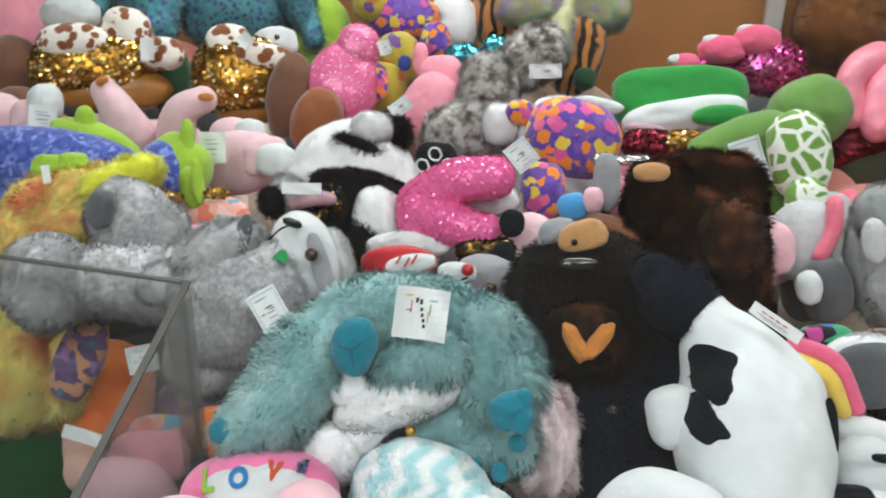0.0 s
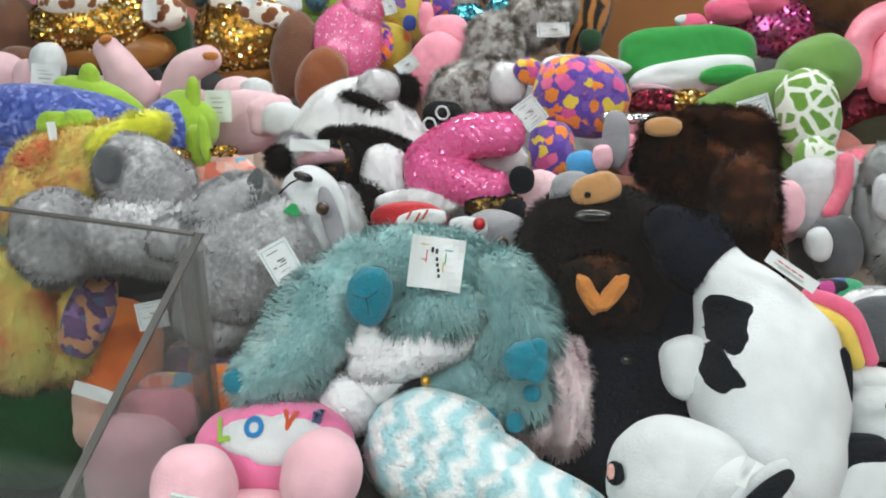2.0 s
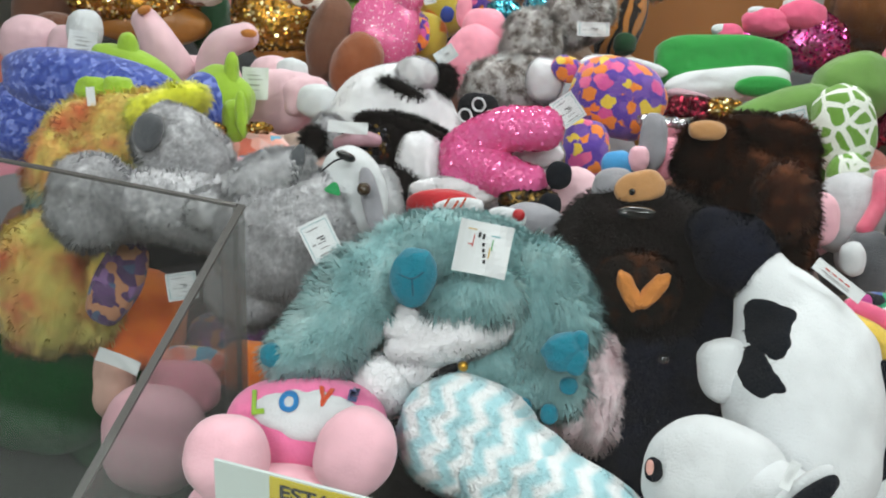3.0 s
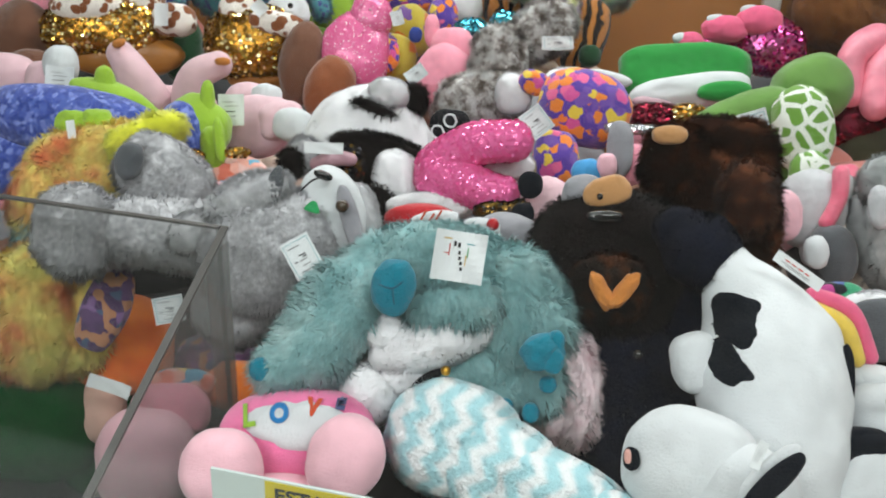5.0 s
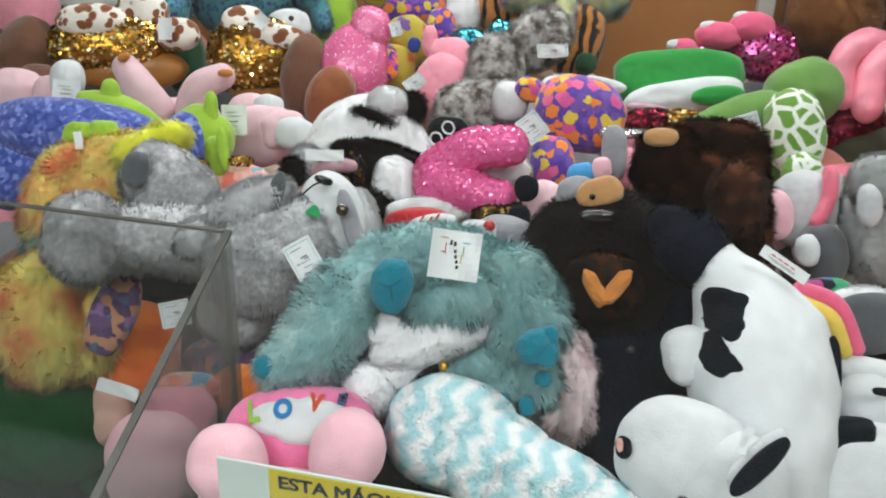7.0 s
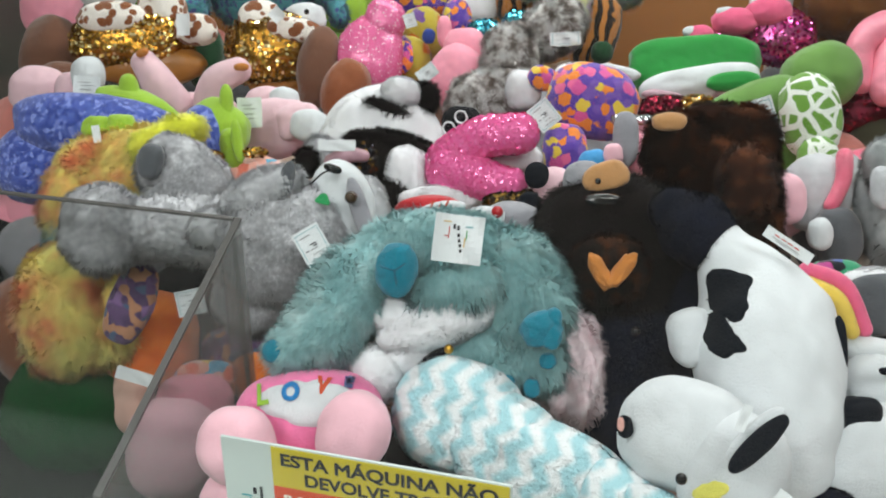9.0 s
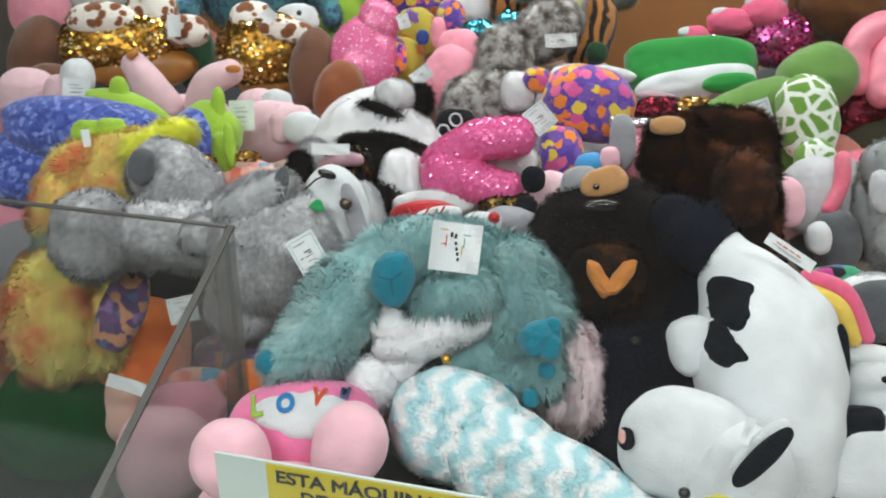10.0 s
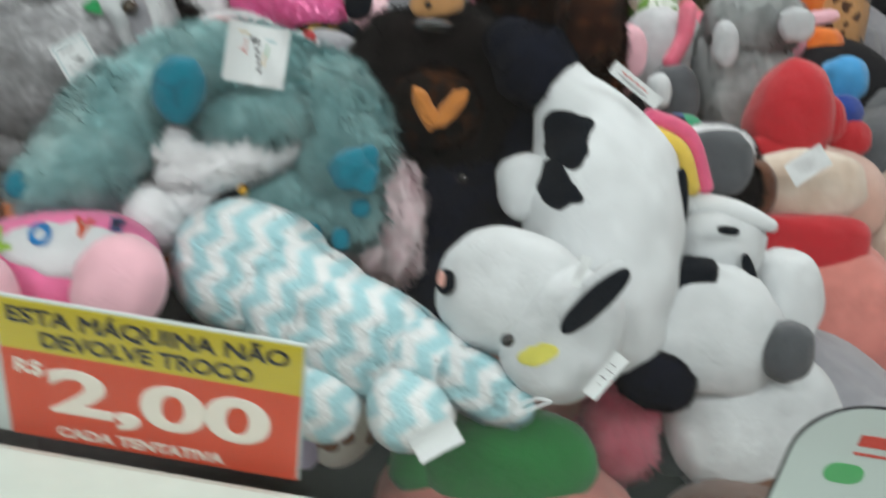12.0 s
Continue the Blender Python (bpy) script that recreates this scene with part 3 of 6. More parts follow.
LOGO_BARS = ((-0.1, 0.25, 0.05, 0.1, INK), (-0.02, 0.23, 0.05, 0.1, INK), (0.0, 0.08, 0.05, 0.07, INK), (0.02, -0.03, 0.05, 0.07, INK), (0.05, -0.13, 0.05, 0.07, INK), (0.07, -0.24, 0.05, 0.07, INK), (-0.2, 0.12, 0.02, 0.24, INK_RED), (0.16, 0.1, 0.02, 0.2, INK_GREEN), (-0.25, 0.34, 0.16, 0.02, INK_GOLD), (0.2, 0.27, 0.16, 0.02, INK_TEAL), (0.13, -0.06, 0.02, 0.2, INK_GOLD), (-0.24, 0.05, 0.1, 0.02, INK_RED))

FROG_GREEN = plush("frog_green_plush", rgb("1e7a36"))
GOLD_CLOTH = satin("gold_cloth", rgb("a56d2c"))
# last, near-white code paints white glints among the pink discs
PINK_GLITTER = sequin("pink_glitter_cloth", [rgb(c) for c in ("ee7aac", "f28fba", "ec72a6", "f49cc4", "ffe0ee")], 0.1, 0.25)


# ---- shop round the machine ----
solid("floor", slab(-4.0, 4.0, -4.0, 5.0, -0.1, 0.0), SHOP_FLOOR, "pale shop floor tiles", "floor", kind="structure")
solid("ceiling", slab(-4.0, 4.0, -4.0, 5.0, 3.0, 3.1), SHOP_CEILING, "white shop ceiling", "ceiling", kind="structure")
solid("wall_south", slab(-4.0, 4.0, -4.1, -4.0, 0.0, 3.0), SHOP_WALL, "plain pale shop wall", "wall", kind="structure")
solid("wall_north", slab(-4.0, 4.0, 5.0, 5.1, 0.0, 3.0), SHOP_WALL, "plain pale shop wall", "wall", kind="structure")
solid("wall_west", slab(-4.1, -4.0, -4.0, 5.0, 0.0, 3.0), SHOP_WALL, "plain pale shop wall", "wall", kind="structure")
solid("wall_east", slab(4.0, 4.1, -4.0, 5.0, 0.0, 3.0), SHOP_WALL, "plain pale shop wall", "wall", kind="structure")

# ---- the claw machine: x along its front, y into it ----
HERE, TURNED = (-0.209, 0.342, 0.0), (0, 0, 6.0)
machine = thing("claw_machine", "large claw machine cabinet with white sill and glass sides", "claw machine", HERE)
WORLD[machine] = spot_matrix(HERE, TURNED)
machine.matrix_basis = WORLD[machine]
LEFT, RIGHT, DEEP = -0.95, 1.15, 1.62


def cabinet(name, shape, material, label="", smooth=False):
    return part(name, shape, material, machine, HERE, TURNED, label, smooth)


cabinet("cabinet_base", slab(LEFT, RIGHT, 0.0, DEEP, 0.0, 0.72, 0.01), SILL_WHITE)
cabinet("tray", slab(LEFT + 0.02, RIGHT - 0.02, 0.02, DEEP - 0.02, 0.722, 0.74), DARK_FLOOR)
cabinet("front_sill", slab(LEFT, RIGHT, -0.12, -0.013, 0.80, 1.052, 0.006), SILL_WHITE, "white painted front sill")
cabinet("front_glass", slab(LEFT, RIGHT, -0.012, -0.008, 1.0, 1.98), GLASS).visible_shadow = False
cabinet("side_glass", slab(LEFT, LEFT + 0.005, 0.01, DEEP, 0.8, 1.98), GLASS).visible_shadow = False
cabinet("side_glass", slab(RIGHT - 0.005, RIGHT, 0.01, DEEP, 0.8, 1.98), GLASS).visible_shadow = False
cabinet("back_panel", slab(LEFT, RIGHT, DEEP, DEEP + 0.02, 0.72, 2.0), WOOD_BROWN, "orange-brown laminate back panel")
cabinet("back_post", slab(0.44, 0.475, DEEP - 0.05, DEEP - 0.005, 0.74, 1.98, 0.004), POST_GREY)
cabinet("back_post", slab(0.515, 0.535, DEEP - 0.05, DEEP - 0.005, 0.74, 1.98, 0.004), POST_GREY)
for px, py in ((LEFT, 0.01), (RIGHT - 0.03, 0.01), (LEFT, DEEP - 0.03), (RIGHT - 0.03, DEEP - 0.03)):
    cabinet("corner_post", slab(px - 0.001, px + 0.031, py, py + 0.03, 0.72, 1.985, 0.003), POST_GREY)
cabinet("roof", slab(LEFT, RIGHT, -0.05, DEEP + 0.02, 2.0, 2.12, 0.01), SILL_WHITE)

# clear plastic prize chute in the front corner
chute = thing("prize_chute", "clear acrylic prize chute walls with scuffed grey edges", "chute", HERE)
WORLD[chute] = spot_matrix(HERE, TURNED)
chute.matrix_basis = WORLD[chute]
CX, CY, CZ = -0.117, 0.274, 1.172


def prism(corners, t):
    """A sheet t thick in x, from (y, z) corners."""
    n = len(corners)
    v = [(x, y, z) for x in (-t / 2, t / 2) for y, z in corners]
    f = [tuple(range(n - 1, -1, -1)), tuple(range(n, 2 * n))]
    f += [(i, (i + 1) % n, n + (i + 1) % n, n + i) for i in range(n)]
    return np.array(v) + np.array((CX, 0, 0)), f


part("side_wall", prism([(0.012, 0.742), (CY, 0.742), (CY, CZ), (0.012, 1.052)], 0.004), ACRYLIC_VEILED, chute, HERE, TURNED, "", False).visible_shadow = False
part("back_wall", slab(LEFT + 0.04, CX - 0.003, CY - 0.004, CY, 0.742, CZ), ACRYLIC, chute, HERE, TURNED, "", False).visible_shadow = False
part("edge", prism([(0.012, 1.0525), (CY, CZ + 0.0005), (CY, CZ + 0.003), (0.012, 1.055)], 0.0066), ACRYLIC_EDGE, chute, HERE, TURNED, "", False)
part("edge", slab(LEFT + 0.04, CX - 0.004, CY - 0.0045, CY + 0.0005, CZ + 0.0005, CZ + 0.003), ACRYLIC_EDGE, chute, HERE, TURNED, "", False)

# hazy strip added to imitate the pale glare along the back edge
part("glare_strip", slab(CX + 0.0022, CX + 0.0034, CY - 0.045, CY - 0.002, 0.742, CZ - 0.012), ACRYLIC_VEILED, chute, HERE, TURNED, "", False).visible_shadow = False
part("corner_joint", slab(CX - 0.006, CX - 0.002, CY - 0.006, CY - 0.0045, 0.742, CZ), ACRYLIC_VEILED, chute, HERE, TURNED, "", False)

# price sign standing behind the glass
sign = thing("price_sign", "yellow and orange price sign reading R$ 2,00", "sign", HERE)
WORLD[sign] = spot_matrix(HERE, TURNED)
sign.matrix_basis = WORLD[sign]


def on_sign(name, shape, material, label=""):
    return part(name, shape, material, sign, HERE, TURNED, label, False)


def at_sign(x, y, z):
    return tuple(WORLD[sign] @ Vector((x, y, z)))


on_sign("board", slab(0.0, 0.2, 0.0, 0.0025, 1.046, 1.141, 0.0006), SIGN_WHITE)
on_sign("yellow_band", slab(0.037, 0.1985, -0.0008, -0.0001, 1.108, 1.140), SIGN_YELLOW)
on_sign("red_band", slab(0.037, 0.1985, -0.0008, -0.0001, 1.0465, 1.1079), SIGN_RED)
UPRIGHT = (90, 0, 6.0)
lettering("letters", "ESTA M\u00c1QUINA N\u00c3O", 0.0136, at_sign(0.1175, -0.0012, 1.1265), UPRIGHT, SIGN_BLACK, sign, 0.00046, 0.0001, 0.148)
lettering("letters", "DEVOLVE TROCO", 0.0136, at_sign(0.1165, -0.0012, 1.1122), UPRIGHT, SIGN_BLACK, sign, 0.00046, 0.0001, 0.113)
lettering("letters", "2,00", 0.0425, at_sign(0.1220, -0.0012, 1.0690), UPRIGHT, SIGN_CREAM, sign, 0.0015, 0.0001, 0.122)
lettering("letters", "R$", 0.0135, at_sign(0.0515, -0.0012, 1.0925), UPRIGHT, SIGN_CREAM, sign, 0.0004, 0.0001, 0.0155)
lettering("letters", "CADA TENTATIVA", 0.0100, at_sign(0.1105, -0.0012, 1.0500), UPRIGHT, SIGN_CREAM, sign, 0.0004, 0.0001, 0.094)
for x, z, w, h, ink in ((0.0222, 1.0985, 0.0024, 0.0022, INK), (0.0222, 1.1012, 0.0024, 0.0022, INK), (0.027, 1.0885, 0.0018, 0.0022, INK), (0.027, 1.0914, 0.0018, 0.0022, INK), (0.027, 1.0943, 0.0018, 0.0022, INK), (0.027, 1.0972, 0.0018, 0.0022, INK), (0.027, 1.1001, 0.0018, 0.0022, INK), (0.027, 1.103, 0.0018, 0.0022, INK), (0.016, 1.095, 0.008, 0.0008, INK_TEAL), (0.0185, 1.09, 0.0008, 0.007, INK_TEAL), (0.021, 1.084, 0.005, 0.0008, INK_GREEN), (0.029, 1.0835, 0.006, 0.0008, INK_GOLD), (0.0315, 1.088, 0.0008, 0.006, INK_RED), (0.0245, 1.086, 0.0008, 0.006, INK_GOLD)):
    on_sign("logo_mark", slab(x - w / 2, x + w / 2, -0.0007, -0.0001, z - h / 2, z + h / 2), ink)

# rounded service sticker on the glass
notice = thing("notice_sticker", "white rounded service sticker with dark outline", "sticker", HERE)
WORLD[notice] = spot_matrix(HERE, TURNED)
notice.matrix_basis = WORLD[notice]


def rounded(x0, x1, z0, z1, r, y0, y1):
    pts = []
    for cx, cz, a0 in ((x1 - r, z1 - r, 0), (x0 + r, z1 - r, 90), (x0 + r, z0 + r, 180), (x1 - r, z0 + r, 270)):
        for k in range(9):
            a = radians(a0 + k * 11.25)
            pts.append((cx + r * math.cos(a), cz + r * math.sin(a)))
    n = len(pts)
    v = [(x, y, z) for y in (y0, y1) for x, z in pts]
    f = [tuple(range(n)), tuple(range(2 * n - 1, n - 1, -1))] + [(i, n + i, n + (i + 1) % n, (i + 1) % n) for i in range(n)]
    return np.array(v), f


for nm, shp, mt in (("outline", rounded(0.447, 0.66, 1.049, 1.164, 0.034, -0.0012, -0.0006), SIGN_BLACK), ("sheet", rounded(0.4485, 0.6585, 1.0505, 1.1625, 0.033, -0.0018, -0.0013), SIGN_WHITE), ("print", slab(0.478, 0.54, -0.0024, -0.0019, 1.139, 1.146), INK_RED), ("print", slab(0.478, 0.54, -0.0024, -0.0019, 1.133, 1.1345), INK_RED), ("print", slab(0.5, 0.55, -0.0024, -0.0019, 1.121, 1.125), INK_RED), ("icon", rounded(0.468, 0.488, 1.113, 1.126, 0.0064, -0.0024, -0.0019), INK_GREEN)):
    part(nm, shp, mt, notice, HERE, TURNED, "", False)

# ---- lower layer of the pile, glimpsed in the gaps ----
DEEP_DYES = [SLATE_PLUSH, BROWN_PLUSH, CORAL, PINK_PLUSH, GREY_PLUSH, BEIGE_PLUSH, RUST_PLUSH, BLACK_CLOTH, PEACH, SLATE_PLUSH]
rng = random.Random(5)
for i in range(9):
    for j in range(7):
        x, y = -0.85 + 0.235 * i + rng.uniform(-0.04, 0.04), 0.14 + 0.215 * j + rng.uniform(-0.03, 0.03)
        if x < 0.03 and y < 0.4 or x < 0.3 and y < 0.3:
            continue
        z = 0.84 + 0.045 * min(j, 3) + rng.uniform(-0.02, 0.02)
        if x < 0.03 and y < 0.8:
            z = 0.825
        spot = WORLD[machine] @ Vector((x, y, z))
        toy = thing("plush_toy", "plain plush toy deep in the pile", "plush toy", spot - Vector((0, 0, 0.09)), "plush toys under the pile")
        dye = DEEP_DYES[rng.randrange(len(DEEP_DYES))]
        part("body", blob((0.12, 0.10, 0.09)), dye, toy, spot, (0, 0, rng.uniform(0, 180)))
        a = rng.uniform(0, 6.28)
        part("head", blob((0.07, 0.065, 0.06)), dye, toy, (spot.x + 0.1 * math.cos(a), spot.y + 0.1 * math.sin(a), spot.z + 0.03))


# ---- plush toys ----

toy = thing('plush_dog', 'teal shaggy plush dog with white muzzle and blue velvet paws', 'plush toy', (-0.1675, 0.6394, 1.0262), 'plush toys in the pile')
head = part('head', strands(blob((0.0769, 0.0506, 0.043), 0.07, 2.05, 0), 28404, 0.0103, 0.00045, (0, -0.75, 0.15)), TEAL_FUR, toy, (-0.165, 0.6446, 1.1415), (64.6, -1.4, 19.5))
part('ear', strands(limb([(0, 0, 0, 0.0273), (-0.0128, -0.0364, -0.0258, 0.0361), (-0.0283, -0.0707, -0.05, 0.0344), (-0.0442, -0.0954, -0.0614, 0.0219)]), 28000, 0.009, 0.00045, (-0.15, -0.25, -0.6)), TEAL_FUR, toy, (-0.2155, 0.6264, 1.1519))
part('ear', strands(blob((0.039, 0.06, 0.0331)), 17940, 0.0113, 0.00045, (0, -0.75, 0.15)), TEAL_FUR, toy, (-0.089, 0.6489, 1.1216), (63.9, -12.2, 24.8))
part('cheek', strands(blob((0.0306, 0.0222, 0.0189)), 7474, 0.0113, 0.00045, (0, -0.75, 0.15)), TEAL_FUR, toy, (-0.0699, 0.6183, 1.071), (64.6, -1.4, 19.5))
part('muzzle', strands(blob((0.0545, 0.0232, 0.0197), 0.05, 2.2, 0), 9000, 0.0028, 0.0004, (0, -0.5, 0.1)), WHITE_FUR, toy, (-0.1499, 0.5891, 1.1097), (64.5, -16.2, 26.3))
part('muzzle', strands(blob((0.0212, 0.0162, 0.0137), 0.05, 2.2, 0), 3000, 0.0028, 0.0004, (0, -0.5, 0.1)), WHITE_FUR, toy, (-0.1861, 0.5792, 1.1148), (64.4, 17.4, 10.6))
part('chest', strands(blob((0.0274, 0.0264, 0.0225), 0.05, 2.2, 0), 5000, 0.0035, 0.0004, (0, -0.5, 0.1)), WHITE_FUR, toy, (-0.1937, 0.5585, 1.0649), (65.2, -9.8, 23.3))
part('neck', strands(blob((0.0316, 0.0214, 0.0182), 0.05, 2.2, 0), 4000, 0.003, 0.0004, (0, -0.5, 0.1)), WHITE_FUR, toy, (-0.1732, 0.5759, 1.0818), (61.7, -29.6, 33.7))
part('jowl', strands(blob((0.0437, 0.0229, 0.0194)), 7773, 0.0103, 0.00045, (0, -0.75, 0.15)), TEAL_FUR, toy, (-0.1185, 0.6107, 1.0774), (63.2, -17.5, 27.5))
part('brow', strands(blob((0.0409, 0.0193, 0.0193)), 7474, 0.0113, 0.00045, (0, -0.75, 0.15)), TEAL_FUR, toy, (-0.1362, 0.6077, 1.1416), (64.1, -10.4, 23.9))
part('tuft', strands(blob((0.0156, 0.0195, 0.0133)), 3587, 0.0132, 0.00045, (0, -0.75, 0.15)), TEAL_FUR, toy, (-0.0593, 0.6376, 1.1255), (62.9, -19.3, 28.5))
part('tuft', strands(blob((0.0195, 0.0137, 0.0116)), 3587, 0.0113, 0.00045, (0, -0.75, 0.15)), TEAL_FUR, toy, (-0.0886, 0.5961, 1.0628), (64.6, -1.4, 19.5))
nose = part('nose', blob((0.0184, 0.0232, 0.0156), 0.09, 2.2, 0), TEAL_SATIN, toy, (-0.1761, 0.5665, 1.1683), (65.4, 6.6, 15.8), 'round blue velvet nose')
part('stitch', limb([(0, 0, 0, 0.0007), (0.0108, 0.0006, -0.0015, 0.0007), (0.0176, 0.0064, 0.0032, 0.0007)]), TEAL_STITCH, nose, (-0.1786, 0.5425, 1.1817))
part('stitch', limb([(0, 0, 0, 0.0007), (0.0029, -0.0026, -0.0124, 0.0007)]), TEAL_STITCH, nose, (-0.1677, 0.5431, 1.1802))
part('paw', blob((0.0174, 0.0145, 0.0123), 0.14, 2.3, 0), TEAL_SATIN, toy, (-0.0525, 0.5875, 1.1245), (64.8, -14.4, 25.4))
part('pad', blob((0.0081, 0.0105, 0.0069), 0.12, 2.3, 0), TEAL_SATIN, toy, (-0.0412, 0.5828, 1.1211), (64.4, 17.4, 10.6))
part('claw', blob((0.0077, 0.0106, 0.0066), 0.05, 2.2, 0), TEAL_SATIN, toy, (-0.0432, 0.5923, 1.1327), (65.3, 8.4, 14.9))
part('claw', blob((0.0103, 0.0103, 0.0088), 0.05, 2.2, 0), TEAL_SATIN, toy, (-0.2713, 0.5145, 1.0958), (65.6, -0.7, 19.1))
part('claw', blob((0.0076, 0.0071, 0.006)), TEAL_SATIN, toy, (-0.0463, 0.5949, 1.0898), (64.6, -1.4, 19.5))
part('claw', blob((0.0071, 0.0085, 0.006)), TEAL_SATIN, toy, (-0.0558, 0.5807, 1.0681), (64.6, -1.4, 19.5))
part('claw', blob((0.0071, 0.0071, 0.006)), TEAL_SATIN, toy, (-0.0766, 0.5755, 1.0719), (64.6, -1.4, 19.5))
card((-0.1295, 0.5918, 1.1939), (64.4, 5.5, 16.3), 0.0419, 0.0410, toy, LOGO_BARS, 0.38)
part('collar', limb([(0, 0, 0, 0.0049), (0.0213, 0.008, 0.0248, 0.0053), (0.0414, 0.0177, 0.042, 0.0043)]), BLACK_CLOTH, toy, (-0.1793, 0.558, 1.0486))
bead('bell', (-0.1263, 0.5623, 1.1027), 0.0042, GOLD, toy)

toy = thing('plush_bear', 'pale blue and white zigzag patterned plush with fluffy arm', 'plush toy', (-0.0139, 0.5056, 0.9601), 'plush toys in the pile')
part('body', strands(blob((0.0575, 0.0488, 0.0415)), 13312, 0.0022, 0.0004, (0, -0.95, 0.15)), CHEVRON, toy, (-0.1102, 0.5452, 1.049), (60.5, 7.5, 6.1))
part('belly', strands(blob((0.0631, 0.0421, 0.0358)), 13312, 0.0022, 0.0004, (0, -0.95, 0.15)), CHEVRON, toy, (-0.0211, 0.5216, 1.0301), (59.9, 13.6, 2.6))
part('waist', strands(blob((0.0491, 0.0444, 0.0377)), 7488, 0.0022, 0.0004, (0, -0.95, 0.15)), CHEVRON, toy, (-0.0642, 0.531, 1.0399), (59.5, 16.2, 1))
part('shoulder', strands(blob((0.0348, 0.0303, 0.0258)), 5824, 0.0022, 0.0004, (0, -0.95, 0.15)), CHEVRON, toy, (0.0352, 0.5098, 1.0281), (58.2, 22.2, -2.8))
part('leg', blob((0.0311, 0.029, 0.0247)), CHEVRON, toy, (-0.0367, 0.4865, 0.9939), (60.1, 11.8, 3.6))
part('leg', blob((0.0304, 0.0324, 0.0258)), CHEVRON, toy, (0.0295, 0.4884, 1.0067), (60.8, 3.1, 8.6))
part('arm', strands(blob((0.0339, 0.02, 0.017)), 7488, 0.0022, 0.0004, (0, -0.95, 0.15)), CHEVRON, toy, (0.0696, 0.4981, 1.0314), (57.5, 24.7, -4.6))
part('paw', strands(blob((0.02, 0.0144, 0.0122)), 3328, 0.0022, 0.0004, (0, -0.95, 0.15)), CHEVRON, toy, (0.0913, 0.4973, 1.023), (60.1, 11.8, 3.6))
card((0.0535, 0.4406, 1.0275), (46.8, 44.6, -23.1), 0.0189, 0.0309, toy, (), 0.3)

toy = thing('plush_love_bear', 'pink plush toy with a white heart reading LOVE', 'plush toy', (-0.2643, 0.5376, 0.9128), 'plush toys in the pile')
body = part('body', blob((0.0663, 0.0416, 0.0354), 0.02, 2.2, 0), HOT_PINK, toy, (-0.2365, 0.5086, 1.042), (65.5, -4.4, 20.7))
part('arm', blob((0.0305, 0.0342, 0.0259), 0.05, 2.2, 0), PALE_PINK, toy, (-0.1761, 0.4748, 1.0617), (64.6, 15.6, 11.5))
part('arm', blob((0.0323, 0.0323, 0.0275), 0.05, 2.2, 0), PALE_PINK, toy, (-0.2661, 0.4387, 1.05), (65.6, -0.7, 19.1))
part('foot', blob((0.0428, 0.0268, 0.0228), 0.05, 2.2, 0), PALE_PINK, toy, (-0.2224, 0.454, 1.0146), (65.6, -0.7, 19.1))
part('foot', blob((0.0428, 0.0268, 0.0228), 0.05, 2.2, 0), PALE_PINK, toy, (-0.2546, 0.4367, 1.0013), (65.6, -0.7, 19.1))
sewn('heart_pad', body, (-0.2279, 0.4862, 1.0712), (65.6, -0.7, 19.1), (0.0465, 0.0237, 0.0161, 0.0218, 0.0427, 0.0218, 0.0209, 0.0256), WHITE_PLUSH, 0.003, label='white heart pad with coloured letters')
lettering('letter', 'L', 0.0215, (-0.2616, 0.4736, 1.069), (64.9, -13.5, 25.0), LETTER_GREEN, body, 0.0011, on=body)
lettering('letter', 'O', 0.0185, (-0.239, 0.4835, 1.0736), (65.5, -4.4, 20.7), LETTER_BLUE, body, 0.0011, on=body)
lettering('letter', 'V', 0.016, (-0.2157, 0.4941, 1.0792), (65.4, 6.6, 15.8), LETTER_RED, body, 0.0011, on=body)
lettering('letter', 'E', 0.0125, (-0.1957, 0.5029, 1.0833), (65.2, 10.2, 14.1), LETTER_SLATE, body, 0.0011, on=body)

toy = thing('plush_bear', 'black plush bear with folded orange felt mouth', 'plush toy', (-0.0061, 0.7748, 0.953), 'plush toys in the pile')
part('head', strands(blob((0.0774, 0.0757, 0.0644)), 18200, 0.0082, 0.00045, (0, -0.55, 0.1)), BLACK_FUR, toy, (-0.0327, 0.7831, 1.1175), (64.6, -1.4, 19.5))
part('body', strands(blob((0.0737, 0.1134, 0.0627)), 15600, 0.0068, 0.00045, (0, -0.55, 0.1)), NAVY_FUR, toy, (0.0075, 0.7435, 0.9881), (64.6, -1.4, 19.5))
part('shoulder', strands(blob((0.0567, 0.0709, 0.0482)), 10400, 0.0068, 0.00045, (0, -0.55, 0.1)), NAVY_FUR, toy, (0.0408, 0.7966, 1.0712), (64.6, -1.4, 19.5))
part('muzzle', strands(blob((0.0373, 0.0311, 0.0285)), 4680, 0.0068, 0.00045, (0, -0.55, 0.1)), BROWN_MOTTLE, toy, (-0.022, 0.7192, 1.126), (64.6, -1.4, 19.5))
part('mouth', blob((0.0074, 0.0187, 0.0059), 0.25, 2.3, 0), ORANGE_FELT, toy, (-0.0239, 0.6851, 1.1399), (61.8, -24.6, 31.5), 'folded orange felt')
part('mouth', blob((0.0069, 0.0196, 0.0059), 0.25, 2.3, 0), ORANGE_FELT, toy, (-0.0047, 0.6901, 1.1414), (59.4, 32.5, 1.2))
part('nose', blob((0.0175, 0.0062, 0.0072)), BLACK_GLOSS, toy, (-0.0343, 0.7318, 1.1912), (64.6, -1.4, 19.5))
